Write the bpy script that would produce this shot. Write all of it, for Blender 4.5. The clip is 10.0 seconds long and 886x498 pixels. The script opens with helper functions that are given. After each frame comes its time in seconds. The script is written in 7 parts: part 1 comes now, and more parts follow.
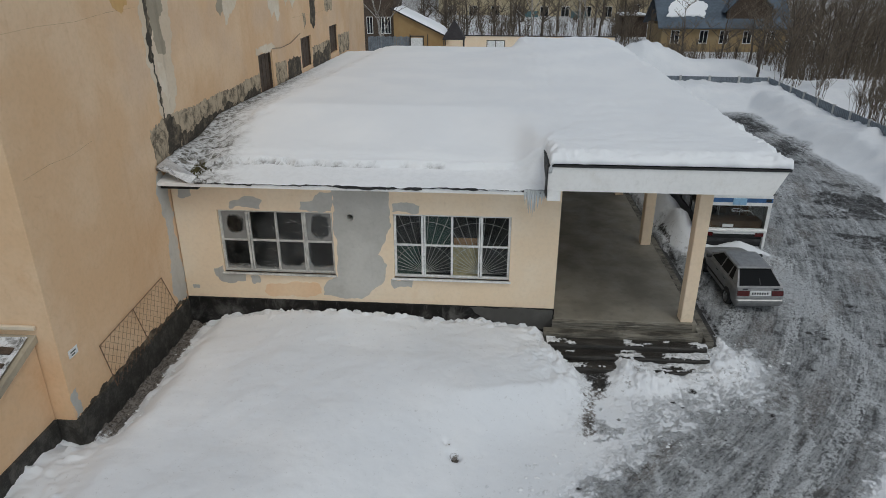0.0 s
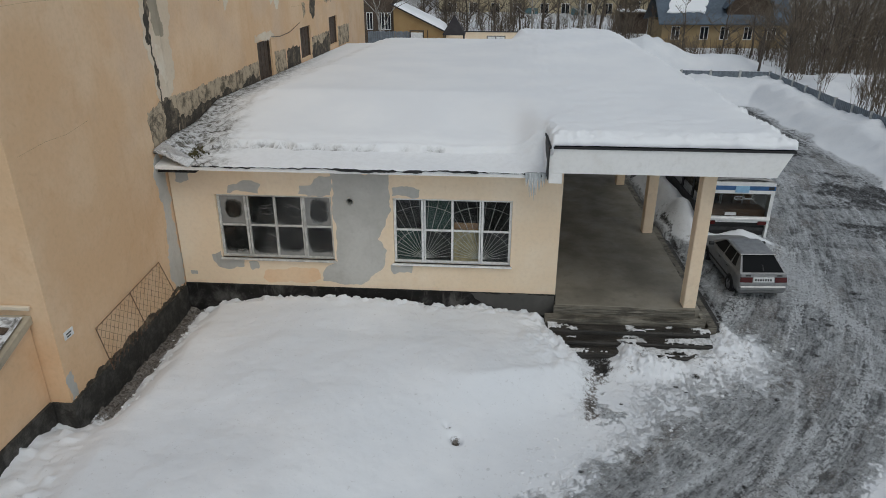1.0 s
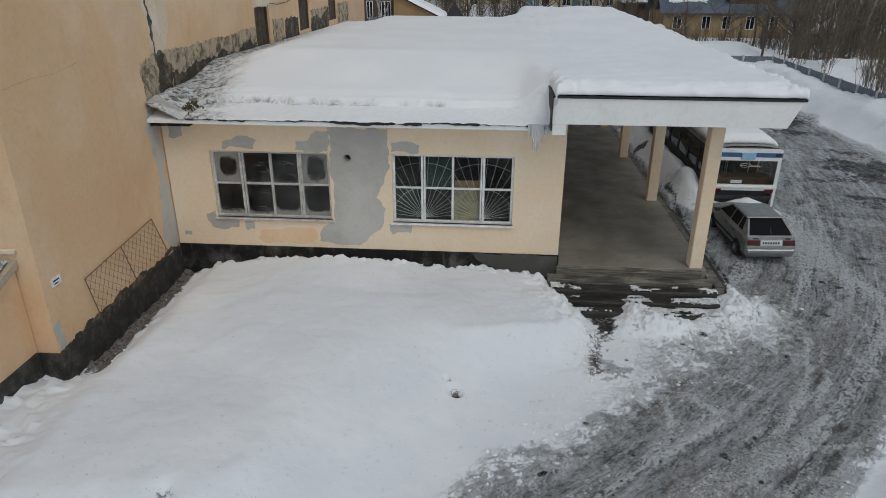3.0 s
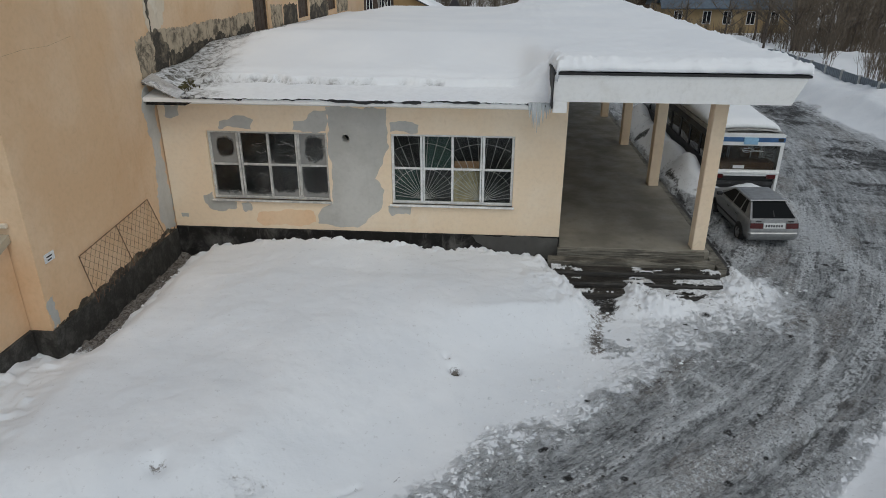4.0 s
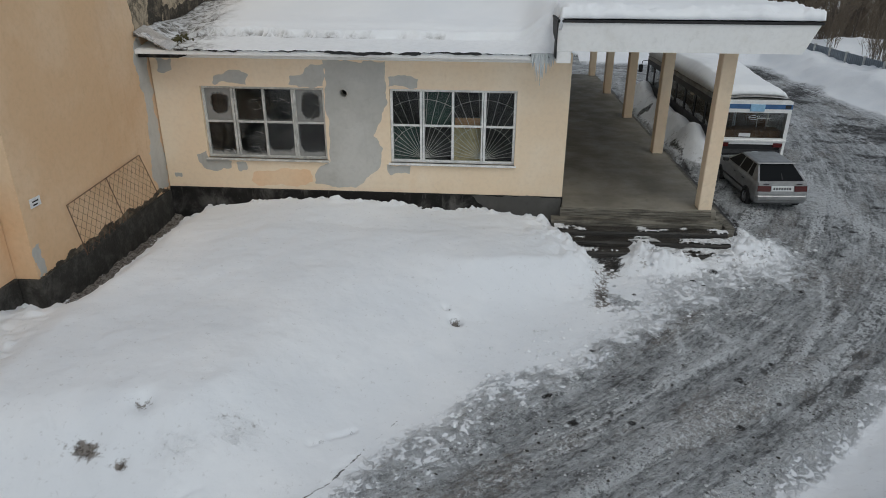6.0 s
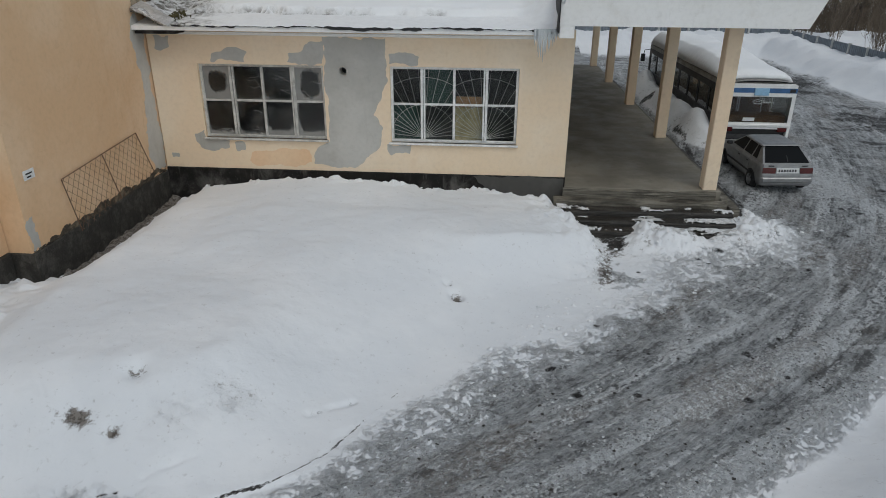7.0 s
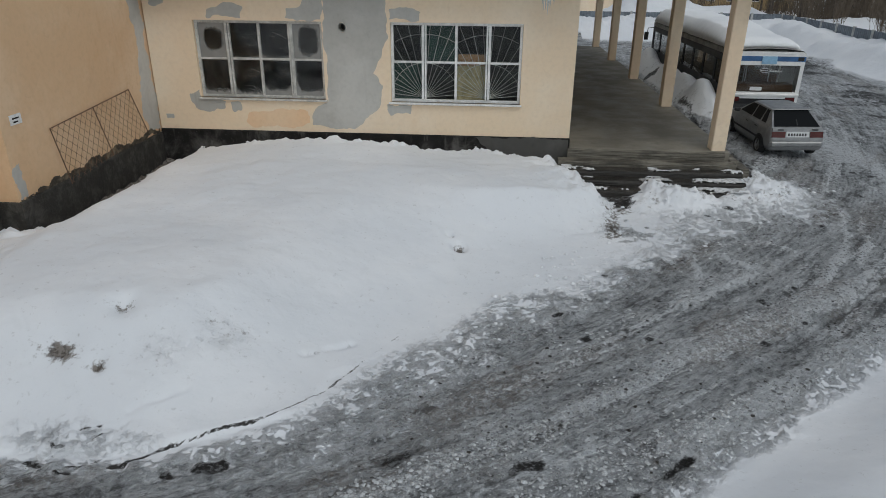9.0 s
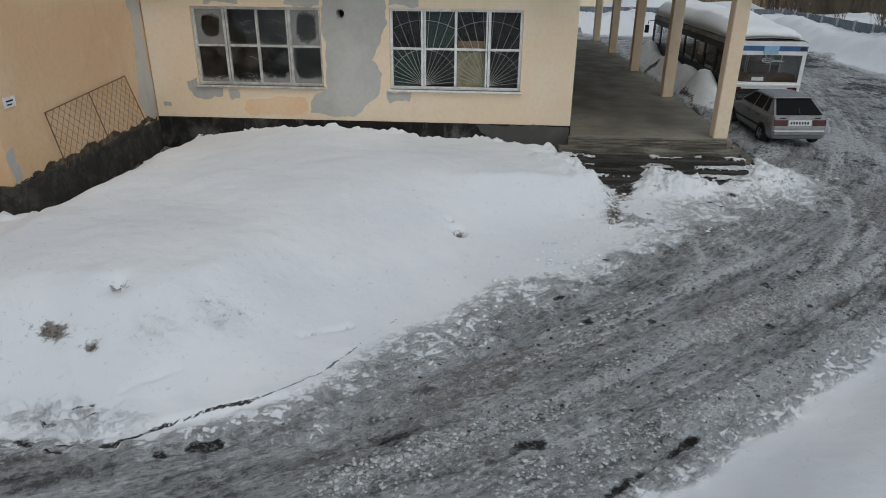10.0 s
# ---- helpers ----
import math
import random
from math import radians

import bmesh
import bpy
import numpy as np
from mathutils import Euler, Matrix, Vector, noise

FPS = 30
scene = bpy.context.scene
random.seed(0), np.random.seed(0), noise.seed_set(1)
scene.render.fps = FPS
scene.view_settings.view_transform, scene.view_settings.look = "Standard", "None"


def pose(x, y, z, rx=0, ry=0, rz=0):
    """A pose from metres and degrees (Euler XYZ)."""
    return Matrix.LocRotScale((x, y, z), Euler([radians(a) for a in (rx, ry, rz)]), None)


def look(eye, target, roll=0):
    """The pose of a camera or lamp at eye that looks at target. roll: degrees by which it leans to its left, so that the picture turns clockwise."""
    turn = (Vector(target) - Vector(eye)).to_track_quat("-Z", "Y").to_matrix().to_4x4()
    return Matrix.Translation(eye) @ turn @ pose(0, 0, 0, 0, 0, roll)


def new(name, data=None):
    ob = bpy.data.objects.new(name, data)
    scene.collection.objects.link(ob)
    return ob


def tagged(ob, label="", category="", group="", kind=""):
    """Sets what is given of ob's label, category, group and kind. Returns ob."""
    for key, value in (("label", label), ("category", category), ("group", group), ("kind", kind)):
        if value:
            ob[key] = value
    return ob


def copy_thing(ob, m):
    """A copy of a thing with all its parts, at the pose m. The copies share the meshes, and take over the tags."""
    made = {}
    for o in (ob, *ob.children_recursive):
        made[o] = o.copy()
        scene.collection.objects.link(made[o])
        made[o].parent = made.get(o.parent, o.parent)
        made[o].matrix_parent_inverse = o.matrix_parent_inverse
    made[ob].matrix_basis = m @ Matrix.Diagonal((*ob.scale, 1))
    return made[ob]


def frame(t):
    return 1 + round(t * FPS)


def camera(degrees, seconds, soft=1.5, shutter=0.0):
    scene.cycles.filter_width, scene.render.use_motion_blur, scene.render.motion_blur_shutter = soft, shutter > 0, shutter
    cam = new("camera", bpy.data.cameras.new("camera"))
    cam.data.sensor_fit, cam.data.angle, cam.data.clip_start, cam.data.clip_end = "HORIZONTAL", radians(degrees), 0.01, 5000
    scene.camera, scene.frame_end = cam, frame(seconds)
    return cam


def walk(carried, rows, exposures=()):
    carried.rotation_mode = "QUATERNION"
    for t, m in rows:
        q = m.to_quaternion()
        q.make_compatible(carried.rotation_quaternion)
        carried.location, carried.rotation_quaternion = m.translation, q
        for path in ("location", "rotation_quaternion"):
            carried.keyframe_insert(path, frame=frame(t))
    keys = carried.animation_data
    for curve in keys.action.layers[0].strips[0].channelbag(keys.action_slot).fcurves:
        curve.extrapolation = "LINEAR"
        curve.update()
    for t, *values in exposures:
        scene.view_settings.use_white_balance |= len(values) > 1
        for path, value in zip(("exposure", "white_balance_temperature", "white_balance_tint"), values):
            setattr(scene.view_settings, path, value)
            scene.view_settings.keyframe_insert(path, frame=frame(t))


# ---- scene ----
cam = camera(67.6, 10.0, soft=0.9)
PATH = [
    (0, (-2.106, -18.263, 10.82), (-2.239, -16.432, 10.026), 0.1),
    (0.5, (-2.114, -18.263, 10.675), (-2.247, -16.432, 9.883), 0.1),
    (1, (-2.115, -18.262, 10.325), (-2.248, -16.431, 9.531), 0.1),
    (1.5, (-2.119, -18.28, 9.96), (-2.252, -16.449, 9.166), 0.1),
    (2, (-2.132, -18.271, 9.681), (-2.264, -16.44, 8.886), 0.1),
    (2.5, (-2.123, -18.279, 9.34), (-2.256, -16.448, 8.545), 0.2),
    (4, (-2.097, -18.284, 8.444), (-2.23, -16.454, 7.648), 0.2),
    (4.5, (-2.083, -18.289, 8.152), (-2.216, -16.459, 7.357), 0.3),
    (5, (-2.082, -18.296, 7.842), (-2.214, -16.466, 7.048), 0.3),
    (5.5, (-2.089, -18.291, 7.515), (-2.221, -16.461, 6.718), 0.3),
    (7, (-2.123, -18.261, 6.589), (-2.255, -16.431, 5.793), 0.4),
    (7.5, (-2.146, -18.256, 6.292), (-2.276, -16.426, 5.496), 0.4),
    (8, (-2.168, -18.242, 6.009), (-2.297, -16.412, 5.213), 0.4),
    (8.5, (-2.174, -18.243, 5.739), (-2.304, -16.413, 4.942), 0.5),
    (9, (-2.175, -18.226, 5.45), (-2.305, -16.396, 4.654), 0.5),
    (9.5, (-2.173, -18.209, 5.245), (-2.302, -16.38, 4.448), 0.5),
    (10, (-2.172, -18.193, 5.111), (-2.301, -16.364, 4.314), 0.5),
]
walk(cam, [(t, look(eye, target, roll)) for t, eye, target, roll in PATH], exposures=[(0.0, -0.25, 6500, 5), (10.0, -0.25, 6500, 5)])

# ---- world and light: overcast winter day ----
world = bpy.data.worlds.new("overcast_sky")
scene.world = world
world.use_nodes = True
wn, wl = world.node_tree.nodes, world.node_tree.links
sky = wn.new("ShaderNodeTexSky")
sky.sky_type = "NISHITA"
sky.sun_disc = False
sky.sun_elevation = radians(57)
sky.sun_rotation = radians(151)
sky.dust_density = 1.5
sky_grey = wn.new("ShaderNodeHueSaturation")
sky_grey.inputs["Saturation"].default_value = 0.46
wl.new(sky.outputs[0], sky_grey.inputs["Color"])
wl.new(sky_grey.outputs[0], wn["Background"].inputs["Color"])
wn["Background"].inputs["Strength"].default_value = 0.12
sun = new("sun", bpy.data.lights.new("sun", "SUN"))
sun.data.energy = 0.62
sun.data.angle = radians(35)
sun.data.color = (1.0, 0.99, 0.975)
sun.matrix_world = look((5, -9, 16), (0, 0, 0))

# ---- materials ----
class Nodes:
    """A small builder of node materials."""
    def __init__(self, name):
        self.m = bpy.data.materials.new(name)
        self.m.use_nodes = True
        self.t = self.m.node_tree
        self.b = self.t.nodes["Principled BSDF"]
        self.pos = None

    def n(self, kind, **values):
        node = self.t.nodes.new(kind)
        for k, v in values.items():
            setattr(node, k, v)
        return node

    def put(self, sock, v):
        if isinstance(v, bpy.types.NodeSocket):
            self.t.links.new(v, sock)
        elif isinstance(v, tuple) and len(v) == 3 and sock.type == "RGBA":
            sock.default_value = (*v, 1)
        else:
            sock.default_value = v

    def coords(self, local=False):
        if self.pos is None:
            self.pos = self.n("ShaderNodeTexCoord").outputs["Object"] if local else self.n("ShaderNodeNewGeometry").outputs["Position"]
        return self.pos

    def scaled(self, v, sx, sy, sz):
        mp = self.n("ShaderNodeMapping")
        self.put(mp.inputs["Vector"], v)
        mp.inputs["Scale"].default_value = (sx, sy, sz)
        return mp.outputs[0]

    def noise(self, scale, detail=4.0, rough=0.55, vec=None, dist=0.0):
        tx = self.n("ShaderNodeTexNoise")
        self.put(tx.inputs["Vector"], self.coords() if vec is None else vec)
        tx.inputs["Scale"].default_value, tx.inputs["Detail"].default_value = scale, detail
        tx.inputs["Roughness"].default_value, tx.inputs["Distortion"].default_value = rough, dist
        return tx.outputs["Fac"]

    def voro(self, scale, vec=None, feature="F1"):
        tx = self.n("ShaderNodeTexVoronoi", feature=feature)
        self.put(tx.inputs["Vector"], self.coords() if vec is None else vec)
        tx.inputs["Scale"].default_value = scale
        return tx.outputs["Distance"]

    def ramp(self, v, lo, hi, a=0.0, b=1.0):
        r = self.n("ShaderNodeMapRange", interpolation_type="SMOOTHSTEP")
        self.put(r.inputs["Value"], v)
        for k, q in (("From Min", lo), ("From Max", hi), ("To Min", a), ("To Max", b)):
            r.inputs[k].default_value = q
        return r.outputs[0]

    def math(self, op, a, b=0.0, clamp=False):
        r = self.n("ShaderNodeMath", operation=op, use_clamp=clamp)
        self.put(r.inputs[0], a)
        self.put(r.inputs[1], b)
        return r.outputs[0]

    def mix(self, f, a, b):
        r = self.n("ShaderNodeMix", data_type="RGBA")
        self.put(r.inputs["Factor"], f)
        self.put(r.inputs["A"], a)
        self.put(r.inputs["B"], b)
        return r.outputs["Result"]

    def attr(self, name):
        return self.n("ShaderNodeAttribute", attribute_name=name).outputs["Fac"]

    def axis(self, which, v=None):
        r = self.n("ShaderNodeSeparateXYZ")
        self.put(r.inputs[0], self.coords() if v is None else v)
        return r.outputs[which]

    def bump(self, h, strength=0.3, dist=0.02):
        r = self.n("ShaderNodeBump")
        self.put(r.inputs["Height"], h)
        r.inputs["Strength"].default_value, r.inputs["Distance"].default_value = strength, dist
        self.t.links.new(r.outputs[0], self.b.inputs["Normal"])

    def done(self, colour=None, rough=0.7, metal=0.0, **more):
        if colour is not None:
            self.put(self.b.inputs["Base Color"], colour)
        self.put(self.b.inputs["Roughness"], rough)
        self.put(self.b.inputs["Metallic"], metal)
        for k, v in more.items():
            self.put(self.b.inputs[k.replace("_", " ")], v)
        return self.m


def simple(name, colour, rough=0.6, metal=0.0, vary=0.25, scale=6.0, bump=0.1, **more):
    """Paint or metal with two scales of wear."""
    k = Nodes(name)
    k.coords(local=True)
    f = k.math("ADD", k.math("MULTIPLY", k.noise(scale, 6), 0.6), k.math("MULTIPLY", k.noise(scale * 7, 3), 0.4))
    dark = tuple(c * (1 - vary) for c in colour)
    lite = tuple(min(1, c * (1 + vary * 0.5)) for c in colour)
    k.bump(k.noise(scale * 12, 4), bump, 0.01)
    return k.done(k.mix(k.ramp(f, 0.35, 0.65), dark, lite), rough, metal, **more)


def plaster(name, base, pale, stain, streak=0.5, cool=None):
    """Painted plaster: faded clouds, rain streaks, hair cracks."""
    k = Nodes(name)
    p = k.coords()
    c = k.mix(k.ramp(k.noise(0.45, 5, 0.6), 0.38, 0.66), base, pale)
    c = k.mix(k.math("MULTIPLY", k.ramp(k.noise(1.3, 8, 0.65), 0.55, 0.75), 0.35), c, stain)
    runs = k.noise(1.0, 6, 0.6, k.scaled(p, 2.6, 2.6, 0.22))
    c = k.mix(k.math("MULTIPLY", k.ramp(runs, 0.55, 0.8), streak), c, stain)
    c = k.mix(k.math("MULTIPLY", k.ramp(k.noise(3.5, 8, 0.7, None, 0.6), 0.56, 0.7), 0.16), c, tuple(v * 0.72 for v in stain))
    c = k.mix(k.math("MULTIPLY", k.ramp(k.noise(2.2, 9, 0.72, None, 0.8), 0.6, 0.72), 0.18), c, tuple(min(0.9, v * 1.12) for v in pale))
    if cool:
        c = k.mix(k.math("MULTIPLY", k.ramp(k.noise(0.3, 4), 0.5, 0.7), 0.5), c, cool)
    c = k.mix(k.math("MULTIPLY", k.ramp(k.noise(9, 5), 0.4, 0.75), 0.12), c, tuple(v * 0.55 for v in base))
    h = k.math("ADD", k.noise(70, 3), k.math("MULTIPLY", k.noise(5, 4), 1.5))
    k.bump(h, 0.22, 0.012)
    return k.done(c, 0.85)


M_FACADE = plaster("cream_plaster", (0.85, 0.675, 0.48), (0.88, 0.735, 0.56), (0.79, 0.575, 0.37), 0.16)
M_TALL = plaster("ochre_plaster", (0.71, 0.472, 0.275), (0.77, 0.555, 0.36), (0.6, 0.335, 0.16), 0.3, (0.64, 0.47, 0.335))
M_CEMENT = plaster("cement_patch", (0.45, 0.436, 0.4), (0.56, 0.545, 0.508), (0.33, 0.305, 0.26), 0.5)
M_COLUMN = plaster("cream_column_paint", (0.82, 0.64, 0.455), (0.86, 0.705, 0.52), (0.6, 0.44, 0.28), 0.3)
M_WHITE = plaster("white_fascia_paint", (0.86, 0.85, 0.825), (0.89, 0.885, 0.87), (0.66, 0.63, 0.57), 0.3)


def plinth_mat():
    k = Nodes("tarred_plinth")
    p = k.coords()
    grey = k.ramp(k.noise(0.9, 7, 0.68, None, 0.4), 0.5, 0.74)
    c = k.mix(grey, (0.014, 0.013, 0.012), (0.115, 0.11, 0.102))
    c = k.mix(k.math("MULTIPLY", k.ramp(k.noise(1.0, 6, 0.65, k.scaled(p, 3.0, 3.0, 0.7)), 0.56, 0.7), 0.5), c, (0.16, 0.152, 0.14))
    c = k.mix(k.math("MULTIPLY", k.ramp(k.noise(16, 6, 0.7), 0.62, 0.74), 0.45), c, (0.27, 0.255, 0.23))
    k.bump(k.noise(22, 6), 0.5, 0.02)
    return k.done(c, k.ramp(k.noise(3, 4), 0.3, 0.7, 0.65, 0.95), Specular_IOR_Level=0.25)


M_PLINTH = plinth_mat()
M_WORN = plaster("worn_grey_tar", (0.075, 0.072, 0.066), (0.13, 0.125, 0.115), (0.03, 0.028, 0.026), 0.6)


def band_mat(name, dark, pale, lo, hi):
    """Old plaster, blackened and flaking, with runs of soot."""
    k = Nodes(name)
    p = k.coords()
    c = k.mix(k.ramp(k.noise(2.2, 9, 0.74, None, 0.3), lo, hi), dark, pale)
    runs = k.noise(1.0, 6, 0.6, k.scaled(p, 5, 5, 0.5))
    c = k.mix(k.math("MULTIPLY", k.ramp(runs, 0.54, 0.7), 0.6), c, tuple(v * 0.45 for v in dark))
    c = k.mix(k.math("MULTIPLY", k.ramp(k.noise(13, 7, 0.75), 0.56, 0.66), 0.5), c, tuple(v * 1.15 for v in pale))
    k.bump(k.noise(18, 7), 0.6, 0.03)
    return k.done(c, 0.9)


M_BAND = band_mat("blackened_old_plaster", (0.12, 0.096, 0.066), (0.5, 0.4, 0.28), 0.38, 0.56)
M_TARGREY = band_mat("weathered_grey_tar", (0.028, 0.026, 0.022), (0.092, 0.086, 0.076), 0.44, 0.7)


def snow_mat():
    k = Nodes("old_snow")
    p = k.coords()
    dirt_shade = k.attr("dirt_shade")
    c = k.mix(k.ramp(k.noise(0.35, 5), 0.35, 0.7), (0.87, 0.885, 0.905), (0.92, 0.93, 0.94))
    spots = k.ramp(k.noise(5.0, 9, 0.72, None, 0.5), 0.42, 0.6)
    f = k.math("MULTIPLY", dirt_shade, k.math("ADD", 0.3, k.math("MULTIPLY", spots, 0.7)))
    c = k.mix(f, c, k.mix(k.ramp(k.noise(11, 6, 0.7), 0.4, 0.62), (0.065, 0.058, 0.048), (0.2, 0.188, 0.165)))
    h = k.math("ADD", k.math("MULTIPLY", k.noise(1.6, 5), 1.6), k.math("ADD", k.noise(9, 6), k.math("MULTIPLY", k.noise(60, 3), 0.3)))
    k.bump(h, 0.14, 0.03)
    return k.done(c, 0.75, Specular_IOR_Level=0.25)


M_SNOW = snow_mat()


def ground_mat():
    """Clean snow, trodden snow, packed slush, wet ice and dark gap shade, blended by the sheet's own surface
    attributes.
    """
    k = Nodes("snowy_yard")
    road, wet_shade, along, across = k.attr("road"), k.attr("wet_shade"), k.attr("along"), k.attr("across")
    pale, soil = k.attr("pale"), k.attr("soil")

    def lanes(fx, fy):
        comb = k.n("ShaderNodeCombineXYZ")
        k.put(comb.inputs[0], k.math("MULTIPLY", across, fx))
        k.put(comb.inputs[1], k.math("MULTIPLY", along, fy))
        return comb.outputs[0]

    def total(*terms):
        """A sum of (value, middle, weight)."""
        out = None
        for v, mid, weight in terms:
            q = k.math("MULTIPLY", k.math("SUBTRACT", v, mid), weight)
            out = q if out is None else k.math("ADD", out, q)
        return out

    def cells(scale, least):
        """Lumps: a random share of cells, each domed."""
        tx = k.n("ShaderNodeTexVoronoi", feature="F1")
        warp = k.n("ShaderNodeVectorMath", operation="ADD")
        k.put(warp.inputs[0], k.coords())
        push = k.n("ShaderNodeVectorMath", operation="SCALE")
        nz = k.n("ShaderNodeTexNoise")
        nz.inputs["Scale"].default_value, nz.inputs["Detail"].default_value = scale * 1.3, 3
        k.put(nz.inputs["Vector"], k.coords())
        k.put(push.inputs[0], nz.outputs["Color"])
        push.inputs["Scale"].default_value = 0.8 / scale
        k.put(warp.inputs[1], push.outputs[0])
        k.put(tx.inputs["Vector"], warp.outputs[0])
        tx.inputs["Scale"].default_value = scale
        own = k.axis(0, tx.outputs["Color"])
        dome = k.ramp(tx.outputs["Distance"], 0.28, 0.5, 1.0, 0.0)
        return k.math("MULTIPLY", dome, k.ramp(own, least, least + 0.12)), own

    def sharp(v):
        return k.ramp(v, 0.36, 0.64)

    tracks = sharp(k.noise(1.0, 5, 0.6, lanes(1.7, 0.1), 0.5))
    ribs = sharp(k.noise(1.0, 6, 0.6, lanes(6.5, 0.6), 0.7))
    fine = sharp(k.noise(1.0, 4, 0.55, lanes(15, 6.5), 0.2))
    middle = sharp(k.noise(1.0, 6, 0.62, lanes(3.4, 0.95), 0.5))
    tread = sharp(k.noise(4.2, 6, 0.64, None, 0.4))
    blotch = sharp(k.noise(1.3, 6, 0.62, None, 0.5))
    crumbs = sharp(k.noise(13.0, 6, 0.7, None, 0.3))
    grit = k.noise(38, 5, 0.72)
    big, own_big = cells(15, 0.62)
    mid, own_mid = cells(34, 0.55)
    # clean snow, faintly clouded
    snow = k.mix(k.ramp(k.noise(0.4, 5), 0.35, 0.7), (0.765, 0.785, 0.812), (0.84, 0.85, 0.865))
    snow = k.mix(k.math("MULTIPLY", k.ramp(k.noise(2.2, 7, 0.65, None, 0.6), 0.55, 0.72), 0.14), snow, (0.6, 0.615, 0.63))
    # slush, from wet ice to crumbled white; its tone also imitates relief shading
    w = total((tracks, 0.5, 0.22), (ribs, 0.5, 0.3), (fine, 0.5, 0.14), (middle, 0.5, 0.32), (tread, 0.5, 0.24), (blotch, 0.5, 0.16), (crumbs, 0.5, 0.2), (grit, 0.46, 0.4))
    w = k.math("ADD", w, k.math("MULTIPLY", pale, 0.25))
    slush = k.mix(k.ramp(w, -0.36, 0.0), (0.13, 0.132, 0.133), (0.37, 0.381, 0.388))
    slush = k.mix(k.ramp(w, 0.0, 0.2), slush, (0.5, 0.514, 0.524))
    slush = k.mix(k.ramp(w, 0.24, 0.48), slush, (0.66, 0.678, 0.69))
    swept = k.ramp(k.noise(1.0, 4, 0.55, lanes(1.5, 0.075), 0.3), 0.53, 0.62, 0.0, 0.62)
    packed = k.ramp(k.math("ADD", k.math("MAXIMUM", pale, swept), total((tread, 0.5, 0.3), (fine, 0.5, 0.3), (crumbs, 0.5, 0.3), (ribs, 0.5, 0.25))), 0.36, 0.8)
    slush = k.mix(k.math("MULTIPLY", packed, 0.9), slush, k.mix(crumbs, (0.62, 0.637, 0.65), (0.78, 0.797, 0.812)))
    brown = k.math("MULTIPLY", k.ramp(k.noise(1.0, 5, 0.6, lanes(0.8, 0.22)), 0.5, 0.64), k.ramp(crumbs, 1.0, 0.3))
    slush = k.mix(k.math("MULTIPLY", brown, 0.55), slush, (0.23, 0.195, 0.165))
    lumpy = k.ramp(total((k.noise(1.0, 6, 0.65, lanes(2.6, 0.35)), 0.5, 1.0), (pale, 0.3, 0.16)), -0.06, 0.1)
    lump = k.math("MULTIPLY", k.math("MAXIMUM", big, k.math("MULTIPLY", mid, 0.8)), lumpy)
    slush = k.mix(k.math("MULTIPLY", k.math("MULTIPLY", lump, k.ramp(packed, 0.4, 1.0, 1.0, 0.35)), 0.5), slush, k.mix(own_mid, (0.4, 0.412, 0.42), (0.76, 0.775, 0.785)))
    slush = k.mix(k.math("MULTIPLY", k.ramp(grit, 0.59, 0.69), 0.45), slush, (0.05, 0.048, 0.046))
    slush = k.mix(k.math("MULTIPLY", k.ramp(fine, 0.16, 0.0), 0.4), slush, (0.08, 0.08, 0.08))
    # the edge: snow, then trodden grey snow, then slush
    edge = k.math("ADD", road, k.math("MULTIPLY", k.math("MULTIPLY", k.ramp(road, 0.0, 0.35), k.ramp(road, 1.0, 0.65, 0.12, 1.0)), total((sharp(k.noise(1.6, 6, 0.62)), 0.5, 0.4), (sharp(k.noise(5, 6, 0.66)), 0.5, 0.65), (crumbs, 0.5, 0.5), (fine, 0.5, 0.3))))
    trod = k.mix(k.ramp(total((sharp(k.noise(4, 7, 0.68)), 0.5, 0.5), (crumbs, 0.5, 0.4), (fine, 0.5, 0.25)), -0.35, 0.25), (0.36, 0.368, 0.372), (0.78, 0.795, 0.81))
    f0, f = k.ramp(edge, 0.03, 0.62), k.ramp(edge, 0.38, 0.86)
    c = k.mix(k.math("MULTIPLY", f0, 0.85), snow, trod)
    c = k.mix(f, c, slush)
    c = k.mix(k.ramp(k.math("ADD", soil, total((sharp(k.noise(8, 7, 0.7)), 0.5, 0.5), (crumbs, 0.5, 0.35))), 0.25, 0.8), c, k.mix(k.ramp(crumbs, 0.2, 0.8), (0.075, 0.062, 0.052), (0.22, 0.2, 0.18)))
    dashes = total((sharp(k.noise(4, 7, 0.7)), 0.5, 0.3), (sharp(k.noise(1.0, 7, 0.68, lanes(3.4, 1.1), 0.4)), 0.5, 0.35), (crumbs, 0.5, 0.15))
    wedge = k.ramp(k.math("ADD", wet_shade, dashes), 0.42, 0.7)
    c = k.mix(k.math("MULTIPLY", wedge, k.ramp(crumbs, 1.0, 0.6, 0.5, 1.0)), c, (0.03, 0.028, 0.026))
    rough = k.math("SUBTRACT", k.ramp(k.math("MULTIPLY", f, k.ramp(k.noise(1.1, 5), 0.4, 0.62)), 0, 1, 0.78, 0.42), k.math("MULTIPLY", wedge, 0.14))
    relief = total((crumbs, 0, 0.9), (ribs, 0, 0.9), (fine, 0, 0.7), (grit, 0, 0.8), (lump, 0, 0.9))
    h = k.math("ADD", k.math("MULTIPLY", relief, k.math("ADD", k.math("MULTIPLY", f0, 0.98), 0.02)), k.noise(2.2, 5))
    k.bump(h, 0.8, 0.045)
    return k.done(c, rough, Specular_IOR_Level=0.3)


M_GROUND = ground_mat()


